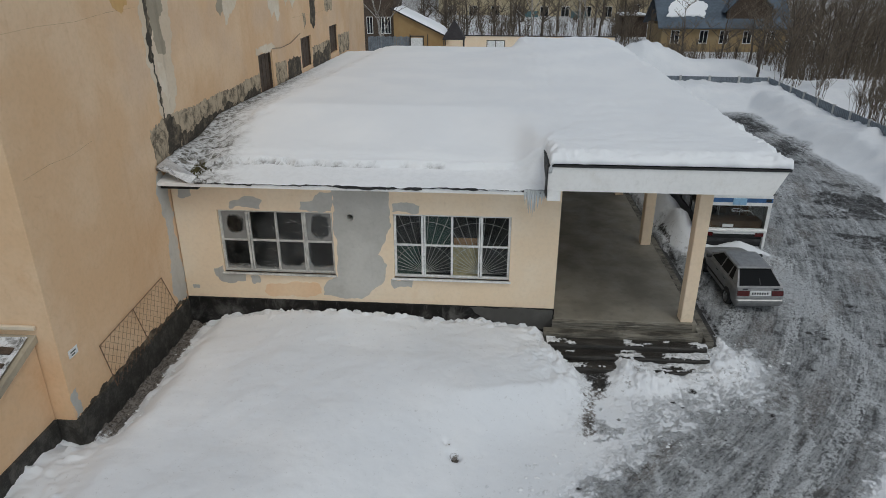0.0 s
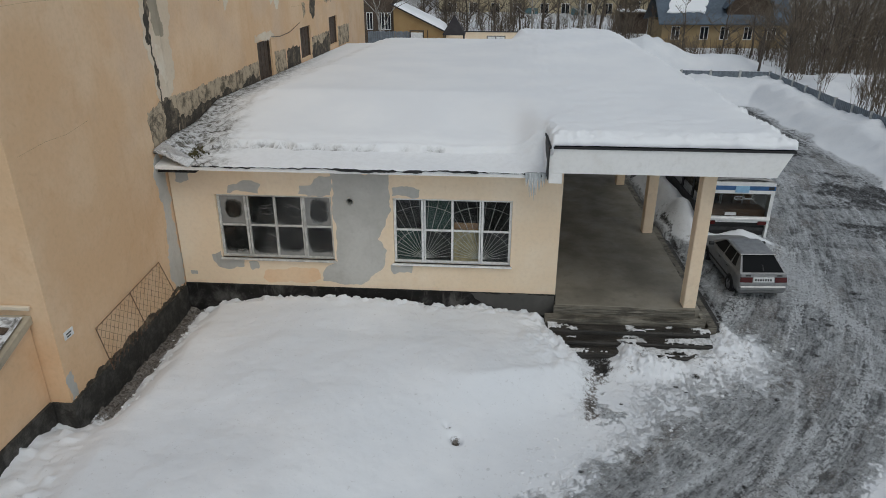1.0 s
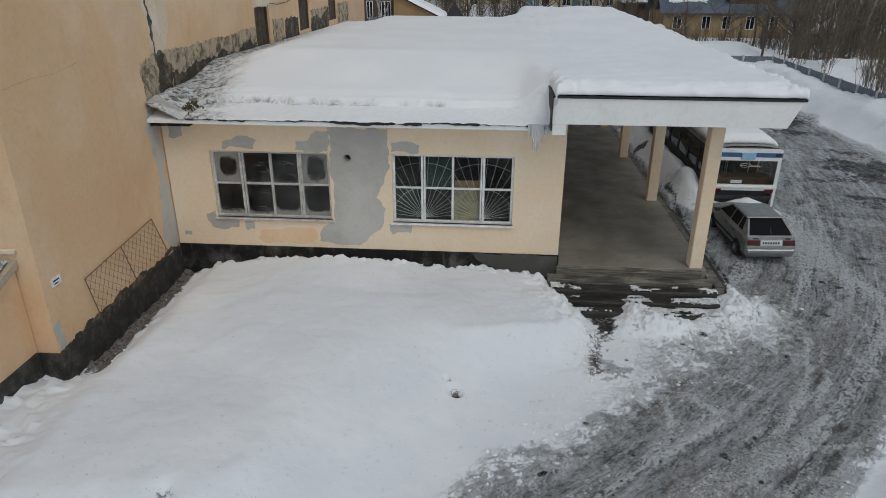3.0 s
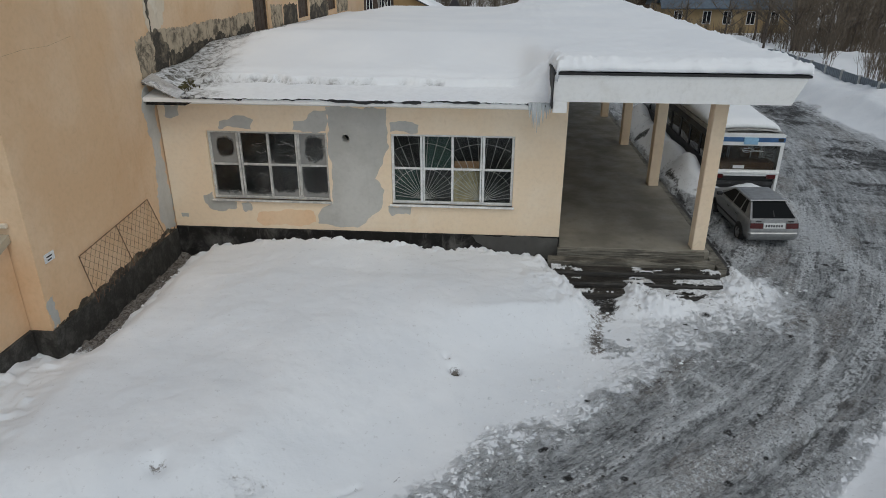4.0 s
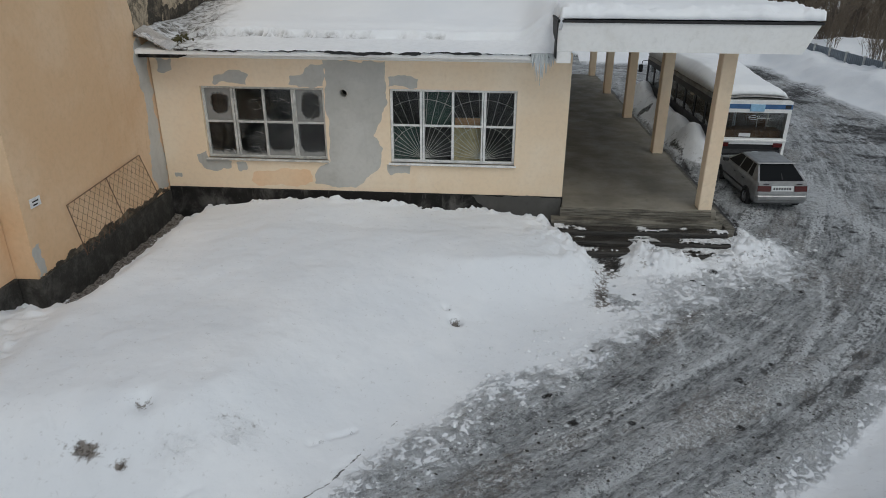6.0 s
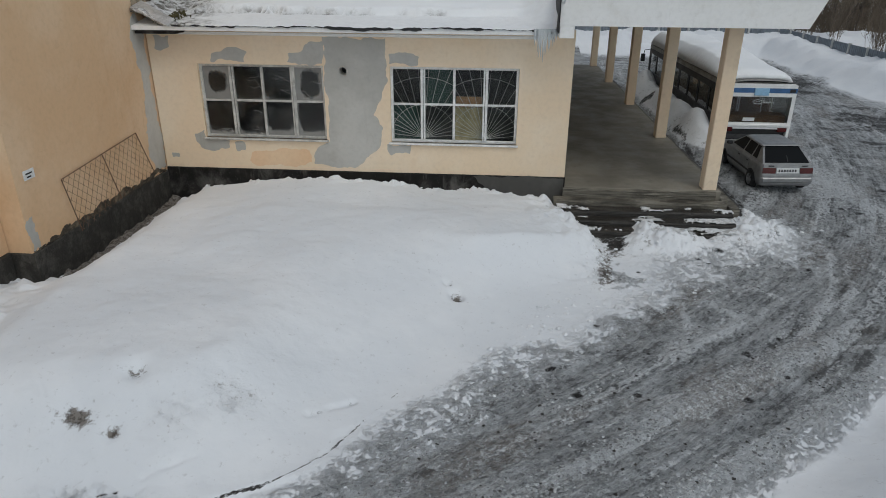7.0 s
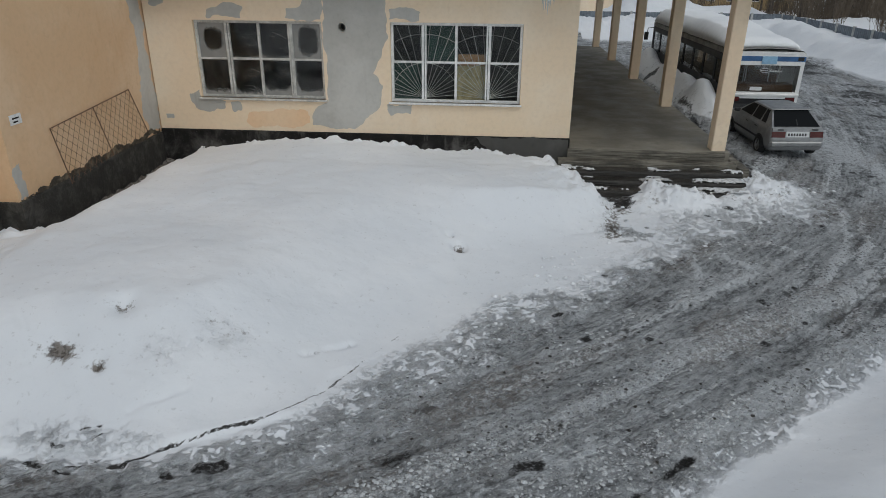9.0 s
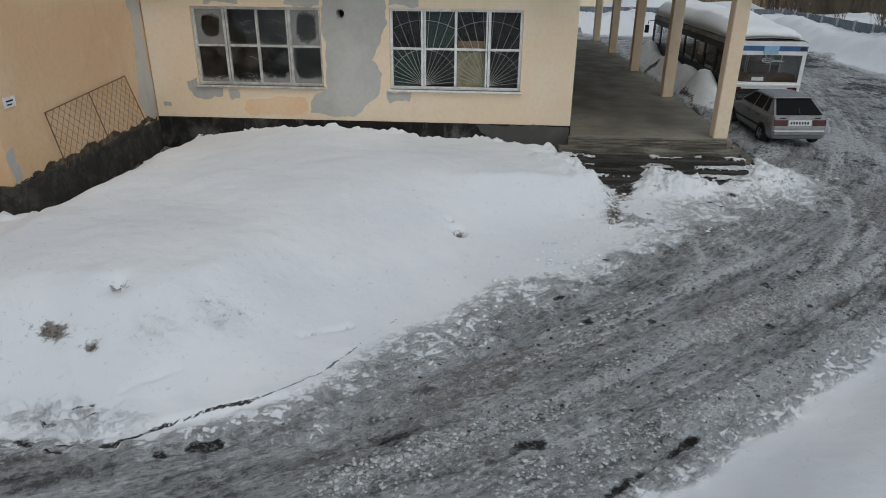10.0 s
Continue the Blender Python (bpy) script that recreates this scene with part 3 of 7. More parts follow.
def ground(X, Y):
    """Height of the ground and its surface: road (slush), wet with painted gap shade, across and along the road."""
    across, along = beside(ROAD_C, X, Y)
    edge, _ = beside(FIELD_C, X, Y)
    inside = -edge
    z = -0.03 + 0.14 * smooth(9.5, 5.5, X) * smooth(-2.4, 0.8, Y) * smooth(2.5, 4.5, X) * smooth(34, 24, Y)
    z = z - 0.16 * smooth(-4.5, -9.5, Y) - 0.2 * smooth(9, 15, X) * smooth(40, 20, Y)
    # the drift in front of the facade
    steep = smooth(-2.5, -7.0, X) * smooth(-5.0, -9.5, Y)
    ragged = inside + (fbm(X, Y, 1.1, 5, 3) - 0.5) * (0.62 - 0.5 * steep)
    ramp = 4.6 * (1 - steep) + 2.3 * steep
    ramp = ramp * (1 - 0.86 * smooth(-6.0, -2.6, Y) * smooth(-4.5, -2.2, X))
    body = 0.86 + 0.16 * bump2(X, Y, -7.6, -9.2, 2.6, 2.2) + 0.1 * bump2(X, Y, -6, -3.5, 3.5, 2.5) - 0.3 * bump2(X, Y, 0.6, -1.6, 1.6, 2.6) - 0.18 * bump2(X, Y, 0.7, -3.2, 1.3, 1.0)
    by_wall = 0.53 + 0.2 * smooth(0.2, -2.2, X) + 0.27 * smooth(-2.6, -6.4, X) - 0.36 * smooth(-7.2, -10.6, X)
    body = body + (by_wall - body) * smooth(-3.4, -1.2, Y)
    lip = 0.1 * smooth(0.0, 0.12, ragged) * smooth(0, 1, steep)
    field = smooth(0.0, 1.0, np.clip(inside / ramp, 0, 1)) * body + lip
    field *= 1 - (0.92 - 0.6 * smooth(-5.6, -7.0, Y)) * smooth(-9.95, -11.4, X + 0.3 * (fbm(X, Y, 1.5, 3, 82) - 0.5))
    field *= 0.66 + 0.34 * smooth(-0.05, -0.75, Y + 0.5 * (fbm(X, Y, 2.2, 3, 8) - 0.5))
    field += ((fbm(X, Y, 0.5, 4, 5) - 0.5) * 0.16 + (fbm(X, Y, 1.7, 4, 6) - 0.5) * 0.07) * smooth(0.2, 1.5, inside)
    crumbly = bump2(X, Y, 0.1, -1.9, 1.1, 2.0)
    field += (0.5 * (fbm(X, Y, 2.2, 5, 78, 0.6) - 0.45)) * crumbly * smooth(0.0, 0.3, inside)
    field += 0.1 * smooth(0.45, 0.7, fbm(X, Y, 5.5, 4, 79, 0.6)) * crumbly * smooth(-0.1, 0.1, ragged) * smooth(1.3, 0.5, inside)
    rough_edge = np.maximum(smooth(-1.1, -0.35, Y), smooth(-10.2, -10.9, X))
    field += (0.16 * (fbm(X, Y, 5.0, 3, 21) - 0.5) + 0.12 * smooth(0.55, 0.75, fbm(X, Y, 3.1, 3, 22))) * rough_edge * smooth(0.1, 0.6, inside)
    field -= 0.07 * np.exp(-((ragged + 0.03) / 0.05) ** 2) * smooth(0.2, 0.8, steep)
    ledge = bump2(X, Y, -7.2, -12.05, 0.7, 0.25)
    field -= 0.22 * ledge * smooth(0.45, 0.6, fbm(X, Y, 3.2, 4, 71))
    field -= 0.06 * (beside_segment(X, Y, -6.72, -11.51, -6.16, -11.03, 0.05) + beside_segment(X, Y, -4.89, -9.85, -4.24, -9.31, 0.05)) * smooth(0.3, 0.6, fbm(X, Y, 3, 3, 72))
    on_field = (Y < 0.35) & (X < 1.2)
    z = z + np.where(on_field, np.maximum(field, 0), 0)
    # prints and a melt hole in the drift
    for x, y, r, d in ((-2.72, -5.88, 0.11, 0.3), (-2.95, -5.55, 0.07, 0.12), *[(x, y, r, d) for x, y, r, d, _ in PITS]):
        z = z - d * bump2(X, Y, x, y, r) * (X < 1)
    # snow thrown up beside the steps
    lumps = 0.3 + 1.4 * fbm(X, Y, 2.6, 5, 9, 0.6) ** 1.3
    heap = 0.46 * bump2(X, Y, 2.05, -1.75, 0.4, 0.5) + 0.36 * bump2(X, Y, 2.2, -2.4, 0.8, 0.5) + 0.2 * bump2(X, Y, 2.8, -2.55, 0.6, 0.4)
    heap = heap + 0.22 * bump2(X, Y, 4.55, -1.5, 0.85, 0.7) + 0.16 * bump2(X, Y, 5.05, -0.4, 0.3, 0.7) + 0.16 * bump2(X, Y, 5.1, -1.5, 0.8, 0.9) + 0.12 * bump2(X, Y, 3.6, -2.3, 0.8, 0.4)
    heap = heap * lumps + 0.1 * smooth(0.5, 0.72, fbm(X, Y, 6.0, 4, 88, 0.6)) * smooth(0.08, 0.25, heap)
    z = z + heap
    # the pile between the bus and the porch
    pile = 0.45 * bump2(X, Y, 6.0, 12.5, 0.6, 6.0) + 0.8 * bump2(X, Y, 5.9, 8.0, 0.75, 1.6) + 0.6 * bump2(X, Y, 6.0, 11.0, 0.8, 2.2) + 0.65 * bump2(X, Y, 5.9, 14.6, 0.8, 1.8) + 1.1 * bump2(X, Y, 6.0, 18.2, 1.0, 1.6) + 0.75 * bump2(X, Y, 7.75, 6.5, 1.3, 0.35)
    z = z + pile * (0.72 + 0.56 * fbm(X, Y, 1.2, 5, 31, 0.5)) * (X > 4.9)
    # the bank on the far side of the road
    bank = across - 2.1 + (fbm(X, Y, 0.9, 4, 12) - 0.5) * 0.35
    near_bank = smooth(0.0, 1.6, bank) * 0.42 * (Y < 4) * (X < 25)
    z = z + near_bank
    # ploughed banks along the fence
    crest = smooth(18.3, 20.9, X + 1.5 * smooth(19, 10, Y) + 1.3 * (fbm(X, Y, 0.25, 3, 14) - 0.5)) * (0.8 + 0.95 * fbm(X, Y, 0.3, 5, 15, 0.6)) * smooth(8, 18, Y)
    back = smooth(35.6, 40.5, Y + 2 * (fbm(X, Y, 0.2, 3, 16) - 0.5)) * (1.0 + 0.5 * fbm(X, Y, 0.2, 4, 17))
    yard_bank = np.maximum(crest * smooth(27, 22, X), back) * (Y < 75)
    yard_bank = yard_bank * (0.66 + 0.72 * fbm(X, Y, 0.6, 5, 51, 0.62))
    z = z + yard_bank * (1 - smooth(44, 52, Y))
    z = z + 3.3 * bump2(X, Y, 14.0, 56, 4.4, 4) * (0.7 + 0.6 * fbm(X, Y, 0.4, 5, 18, 0.6)) + 1.7 * bump2(X, Y, 22.6, 55.5, 3.6, 3) * (0.75 + 0.5 * fbm(X, Y, 0.5, 4, 75))
    z = z + smooth(70, 260, Y) * 26 + smooth(60, 200, X) * 18 + (fbm(X, Y, 0.02, 4, 19) - 0.5) * 6 * smooth(70, 140, np.maximum(Y, X))
    # surfaces
    road = smooth(0.1 + 0.3 * (1 - steep), -0.5 - 1.9 * (1 - steep), inside) * smooth(0.3, -0.8, bank)
    road = np.where((X > 4.6) & (Y > -1.0), smooth(18.9, 17.8, X + 1.6 * (fbm(X, Y, 0.3, 4, 14) - 0.5) + 2.6 * smooth(19, 10, Y)) * smooth(36.5, 34, Y), road)
    road = np.where(Y > 40, 0, road)
    heap_dirt = smooth(0.5, 0.66, fbm(X, Y, 2.6, 4, 85)) * smooth(0.03, 0.12, heap)
    road = road * (1 - smooth(0.0, 0.24, heap)) * (1 - smooth(0.12, 0.35, pile))
    pale = 0.8 * bump2(X, Y, 3.6, -2.8, 2.1, 1.2) + 0.4 * bump2(X, Y, 2.0, -3.8, 1.6, 1.2) + 0.95 * bump2(X, Y, 2.7, -3.95, 0.75, 0.6) + 0.2 * bump2(X, Y, -0.7, -6.7, 0.8, 0.6) + 0.5 * bump2(X, Y, 6.0, -0.9, 0.7, 0.9) + 0.75 * bump2(X, Y, 1.45, -5.0, 0.6, 0.6) + 0.25 * bump2(X, Y, 0.3, -5.9, 0.7, 0.6) + 0.9 * bump2(X, Y, 4.3, -2.5, 1.2, 0.7) + 0.5 * bump2(X, Y, 5.4, -1.8, 0.8, 0.8) + 0.45 * bump2(X, Y, 8.4, 3.5, 1.0, 3.0) + 0.35 * bump2(X, Y, 5.2, 3, 0.5, 3)
    pale = pale + 0.7 * smooth(-1.5, -2.5, across + 0.5 * (fbm(X, Y, 0.8, 3, 98) - 0.5)) * smooth(-1.8, 0.2, X) * smooth(6.4, 5.0, X) * (Y < -0.4)
    mottle = smooth(0.36, 0.58, fbm(X, Y, 1.9, 5, 83, 0.62))
    road = np.clip(road - pale * (0.4 + 0.6 * mottle), 0.2 * road, 1)
    road = np.maximum(road, 0.55 * (1 - mottle) * bump2(X, Y, 1.0, -3.7, 0.6, 1.3) * smooth(0.35, -0.15, inside) * (1 - smooth(0.08, 0.2, heap)))
    # grey clouds on the drift: shading and dirt put into its colour
    road = np.maximum(road, 0.09 * bump2(X, Y, -5.9, -10.1, 0.6, 0.5) + 0.08 * bump2(X, Y, -6.7, -10.7, 0.6, 0.4) + 0.16 * bump2(X, Y, -7.2, -11.9, 1.2, 0.3))
    wet_shade = 0.95 * bump2(X, Y, 1.1, -1.75, 0.4, 0.5) + 0.95 * bump2(X, Y, 1.15, -2.4, 0.3, 0.5) + 0.75 * smooth(-2.1, -1.5, Y) * smooth(-0.3, 0.1, X) * smooth(4.5, 3.9, X) * (Y < -0.4) * (1 - smooth(0.1, 0.25, heap))
    for x, y, r in ((2.8, -7.3, 0.11), (2.37, -8.65, 0.09), (-0.49, -8.7, 0.1), (-0.9, -8.05, 0.08), (-0.38, -9.46, 0.06), (0.52, -8.7, 0.08), (0.97, -7.38, 0.06), (0.12, -6.49, 0.06), (3.29, -7.95, 0.05), (3.61, -2.74, 0.13), (3.23, -3.37, 0.06), (2.98, -3.2, 0.07), (5.45, -3.53, 0.1), (1.43, -4.0, 0.06), (3.6, -6.7, 0.06), (-5.88, -12.34, 0.09), (-5.5, -12.2, 0.12), (-5.3, -12.12, 0.1),
                    (13.0, 12.2, 0.3), (12.2, 15.5, 0.35), (10.5, 2.9, 0.22), (10.2, 0.3, 0.2), (8.2, 0.85, 0.12), (8.55, 0.5, 0.14), (7.45, -1.3, 0.1), (11.6, 8.5, 0.2), (13.7, 10.0, 0.28)):
        wet_shade = wet_shade + (0.9 if r > 0.12 else 0.85) * bump2(X, Y, x, y, r * 1.5, r)
    wet_shade = wet_shade + 0.6 * beside_segment(X, Y, *BLACK_ICE[0]) + 0.62 * beside_segment(X, Y, *BLACK_ICE[1]) + 0.6 * bump2(X, Y, -1.5, -11.82, 0.14, 0.1) + 0.55 * beside_segment(X, Y, 16.1, 33.9, 17.5, 30.6, 0.3)
    wet_shade = wet_shade + 0.62 * np.exp(-((X - 5.22 + 0.2 * (fbm(X, Y, 1.2, 3, 84) - 0.5)) / 0.17) ** 2) * smooth(-0.5, 0.5, Y) * smooth(12, 8, Y) + 1.3 * bump2(X, Y, 5.35, 14.6, 0.34, 0.55)
    wet_shade = wet_shade + 0.98 * smooth(35.5, 33.5, Y) * smooth(9.5, 12, X) * smooth(5, 10, Y) * smooth(18.5, 17.5, X) * (0.28 + 0.5 * smooth(0.42, 0.6, fbm(X, Y, 0.35, 3, 52))) * (0.45 + 0.55 * smooth(13.0, 15.5, X - 0.09 * (Y - 15)))
    wet_shade = wet_shade + 0.45 * beside_segment(X, Y, -7.5, -12.85, -6.4, -12.5, 0.14) + 0.45 * ledge * smooth(0.47, 0.58, fbm(X, Y, 3.2, 4, 71))
    for x0, y0, x1, y1, w, f in RUTS:
        wet_shade = wet_shade + f * beside_segment(X, Y, x0, y0, x1, y1, w) * (0.45 + 0.8 * fbm(X, Y, 1.5, 3, 47))
    # cracks in the drift: the gaps' shade and dirt painted as dark lines
    away, run = beside(CRACK_C, X + 0.1 * (fbm(X, Y, 1.5, 3, 77) - 0.5), Y)
    wet_shade = wet_shade + (0.95 - 0.3 * smooth(2.2, 3.6, run)) * (0.75 + 0.4 * fbm(X, Y, 1.5, 3, 73)) * np.exp(-(away / 0.022) ** 2)
    for x0, y0, x1, y1 in BROKEN:
        wet_shade = wet_shade + 0.8 * (0.6 + 0.6 * fbm(X, Y, 3.0, 3, 89)) * beside_segment(X, Y + 0.12 * (fbm(X, Y, 3.5, 3, 90) - 0.5), x0, y0, x1, y1, 0.035)
    for x0, y0, x1, y1 in ((-6.72, -11.51, -6.16, -11.03), (-4.89, -9.85, -4.24, -9.31)):
        wet_shade = wet_shade + 0.5 * fbm(X, Y, 2.5, 3, 86) * 1.3 * beside_segment(X + 0.2 * (fbm(X, Y, 2.2, 3, 87) - 0.5), Y, x0, y0, x1, y1, 0.05)
    brk = smooth(0.3, 0.6, fbm(across * 1.5, along * 0.4, 1.0, 3, 45))
    front = smooth(6, 2, X)
    pale_lane = 0.35 * np.exp(-((across + 0.62) / 0.07) ** 2) * front * brk
    pale_lane = pale_lane + 0.6 * smooth(-0.6, -0.05, inside) * smooth(0.3, 0.8, steep) * smooth(-6.6, -6.0, X) + 0.5 * smooth(-0.5, -0.05, bank) * front + 0.6 * bump2(X, Y, 2.4, -4.0, 1.5, 1.2) + 0.4 * bump2(X, Y, 0.6, -5.2, 1.2, 1.6)
    pale_lane = pale_lane + 0.95 * bump2(X, Y, 9.1, 4.0, 0.7, 4.5) + 0.45 * smooth(0.5, 0.7, fbm(X, Y, 0.35, 4, 46)) * (Y > 6)
    for x0, y0, x1, y1, w, f in STREAKS:
        pale_lane = pale_lane + f * (0.85 + 0.5 * fbm(X, Y, 1.6, 4, 49)) * beside_segment(X + 0.25 * (fbm(X, Y, 1.1, 3, 74) - 0.5), Y, x0, y0, x1, y1, 1.25 * w)
    soil = 1.2 * bump2(X, Y, -2.72, -5.86, 0.1, 0.1) + 0.8 * bump2(X, Y, -2.9, -5.6, 0.07, 0.05) + 0.75 * beside_segment(X + 0.5 * (fbm(X, Y, 1.6, 3, 79) - 0.5), Y, 1.2, -2.4, 0.6, -4.6, 0.3) * smooth(0.35, 0.65, fbm(X, Y, 1.8, 4, 80))
    soil = soil + 0.3 * heap_dirt + 1.0 * smooth(-11.0, -11.2, X + 0.3 * (fbm(X, Y, 1.8, 3, 95) - 0.5)) * smooth(-6.3, -5.3, Y) * (Y < 0.3)
    for x, y, r, _, f in PITS:
        soil = soil + f * bump2(X, Y, x, y, r * 0.95, r * 0.48)
    soil = soil + 0.3 * bump2(X, Y, -2.9, -11.0, 1.1, 0.5) + 0.42 * smooth(60, 66, Y) * smooth(14, 18, X) * (Y < 88)
    soil = soil + 0.62 * smooth(88, 112, np.maximum(Y, 1.6 * X))
    soil = soil + smooth(0.12, 0.35, pile) * (0.06 + 0.18 * smooth(0.48, 0.66, fbm(X, Y, 1.6, 5, 48))) * (X < 6.4)
    rut = road * (0.08 * (fbm(across * 3.2, along * 0.32, 1.0, 4, 41) - 0.5) + 0.08 * (fbm(X, Y, 4.5, 4, 42) - 0.5) + 0.05 * (fbm(X, Y, 11, 2, 43) - 0.5)) + 0.045 * pale_lane * road - 0.05 * sum(beside_segment(X, Y, *r[:5]) for r in RUTS) * road
    trodden = 4 * road * (1 - road) * smooth(9, 6, X) * (Y < 1)
    z = z + rut * smooth(60, 30, np.hypot(X, Y)) + trodden * (0.09 * (fbm(X, Y, 2.6, 4, 96) - 0.5) + 0.05 * smooth(0.5, 0.7, fbm(X, Y, 6.5, 3, 97)))
    # the house and the porch keep the sheet below their floors
    z = np.where((X > -11.3) & (X < 4.1) & (Y > 0.3) & (Y < 24), np.minimum(z, -0.05), z)
    return z, road, np.clip(wet_shade, 0, 1), across, along, np.clip(pale_lane, 0, 1), np.clip(soil, 0, 1)


def lines(parts):
    return np.unique(np.round(np.concatenate([np.arange(a, b, s) for a, b, s in parts]), 4))


GX = lines([(-600, -100, 50), (-100, -30, 8), (-30, -13, 1.0), (-13, -9, 0.1), (-9, 5.8, 0.04), (5.8, 9, 0.07), (9, 12, 0.13), (12, 24, 0.25), (24, 32, 0.5), (32, 100, 4), (100, 601, 50)])
GY = lines([(-300, -40, 30), (-40, -16, 3), (-16, -13, 0.3), (-13, 0.4, 0.04), (0.4, 6, 0.08), (6, 20, 0.2), (20, 46, 0.3), (46, 60, 0.6), (60, 120, 5), (120, 601, 30)])
GZ, G_ROAD, G_WET_SHADE, G_ACROSS, G_ALONG, G_PALE, G_SOIL = ground(GX[None, :] + 0 * GY[:, None], GY[:, None] + 0 * GX[None, :])
tagged(sheet("ground", GX, GY, GZ, M_GROUND, {"road": G_ROAD, "wet_shade": G_WET_SHADE, "across": G_ACROSS, "along": G_ALONG, "pale": G_PALE, "soil": G_SOIL}),
       "yard of old snow, grey slush and icy wheel ruts", "ground", kind="structure")


def ground_z(x, y):
    return float(ground(np.array([[x]], float), np.array([[y]], float))[0][0, 0])


def clods(name, spots, size, material, label, category, seed):
    """Loose lumps, each a dented eight-sided stone, in one mesh."""
    rnd = random.Random(seed)
    base = [(1, 0, 0), (-1, 0, 0), (0, 1, 0), (0, -1, 0), (0, 0, 1), (0, 0, -0.6), (0.7, 0.7, 0.35), (-0.7, 0.6, 0.4), (0.6, -0.7, 0.3), (-0.6, -0.7, 0.45)]
    tris = [(4, 0, 6), (4, 6, 2), (4, 2, 7), (4, 7, 1), (4, 1, 9), (4, 9, 3), (4, 3, 8), (4, 8, 0), (5, 6, 0), (5, 2, 6), (5, 7, 2), (5, 1, 7), (5, 9, 1), (5, 3, 9), (5, 8, 3), (5, 0, 8)]
    vs, fs = [], []
    X, Y = np.array([s[0] for s in spots]), np.array([s[1] for s in spots])
    Z = ground(X[None, :], Y[None, :])[0][0]
    for x, y, z in zip(X, Y, Z):
        r = size * (0.45 + 1.5 * rnd.random() ** 4)
        a = rnd.uniform(0, 6.28)
        i = len(vs)
        for bx, by, bz in base:
            q = rnd.uniform(0.7, 1.25) * r
            vs.append((x + (bx * math.cos(a) - by * math.sin(a)) * q, y + (bx * math.sin(a) + by * math.cos(a)) * q, z + bz * q * 0.6 + r * 0.05))
        fs += [(i + p, i + q, i + w) for p, q, w in tris]
    me = bpy.data.meshes.new(name)
    me.from_pydata(vs, [], fs)
    me.materials.append(material)
    return tagged(new(name, me), label, category, kind="stuff")


def lane_point(s, u):
    """The point at length s along the road, u to its right."""
    seg = np.diff(ROAD_C, axis=0)
    ln = np.hypot(seg[:, 0], seg[:, 1])
    cum = np.concatenate([[0], np.cumsum(ln)])
    i = min(int(np.searchsorted(cum, s)) - 1, len(seg) - 1)
    d = seg[i] / ln[i]
    p = ROAD_C[i] + d * (s - cum[i])
    return p[0] + d[1] * u, p[1] - d[0] * u


rnd = random.Random(17)
lumps = []
for x0, y0, x1, y1, w, f in STREAKS[:7]:
    for _ in range(600):
        t = rnd.random()
        lumps.append((x0 + t * (x1 - x0) + rnd.gauss(0, w * 1.5), y0 + t * (y1 - y0) + rnd.gauss(0, w * 1.5)))
lumps += [lane_point(rnd.uniform(24, 50), rnd.uniform(-2.2, 2.2)) for _ in range(5000)]
lumps += [(rnd.uniform(-5, 6), rnd.uniform(-13, -4)) for _ in range(9000)]
patch_of = fbm(np.array([p[0] for p in lumps]), np.array([p[1] for p in lumps]), 0.9, 4, 76)
lumps = [p for p, q in zip(lumps, patch_of) if p[1] < -1.0 and (p[0] > -0.3 or p[1] < -6) and q + rnd.uniform(-0.08, 0.08) > 0.5]
mud = [(rnd.uniform(-4, 7), rnd.uniform(-12.2, -1.9)) for _ in range(1000)]


def on_road(points, least):
    X, Y = np.array([p[0] for p in points]), np.array([p[1] for p in points])
    got = ground(X[None, :], Y[None, :])
    return [p for p, q, w in zip(points, got[1][0], got[2][0]) if q > least and w < 0.4]


def crumb_mat(name, dark, pale):
    k = Nodes(name)
    own = k.n("ShaderNodeNewGeometry").outputs["Random Per Island"]
    c = k.mix(k.ramp(own, 0.1, 0.95), dark, pale)
    c = k.mix(k.math("MULTIPLY", k.ramp(k.noise(60, 3), 0.45, 0.7), 0.4), c, dark)
    return k.done(c, 0.65)


M_CLOD = crumb_mat("crumbled_ice", (0.15, 0.152, 0.155), (0.42, 0.432, 0.44))
M_MUD = simple("frozen_mud", (0.05, 0.045, 0.04), 0.8, 0, 0.4, 9, 0.4)
clods("ice_crumbs", on_road(lumps, 0.4), 0.017, M_CLOD, "loose crumbs of dirty ice on the road", "ice", 3)
chunks = []
for x0, y0, x1, y1, w, n in ((-3.9, -12.75, -2.6, -12.0, 0.16, 420), (-2.6, -12.0, -0.9, -10.9, 0.14, 260), (-1.9, -12.7, 0.3, -11.2, 0.2, 520), (0.3, -11.2, 1.5, -10.3, 0.13, 260), (-0.9, -12.9, 1.3, -11.1, 0.16, 260), (-1.2, -9.4, 0.6, -7.8, 0.12, 140), (-0.9, -10.7, 3.6, -7.1, 0.25, 260)):
    for _ in range(2 * n):
        t = rnd.random()
        chunks.append((x0 + t * (x1 - x0) + rnd.gauss(0, w), y0 + t * (y1 - y0) + rnd.gauss(0, w)))
M_CHUNK = crumb_mat("broken_pale_ice", (0.28, 0.288, 0.292), (0.62, 0.632, 0.64))
clods("ice_chunks", on_road(chunks, 0.3), 0.02, M_CHUNK, "broken chunks of pale ice thrown up on the road", "ice", 5)
clods("mud_crumbs", on_road(mud, 0.6), 0.019, M_MUD, "scattered crumbs of dark frozen mud", "mud", 4)

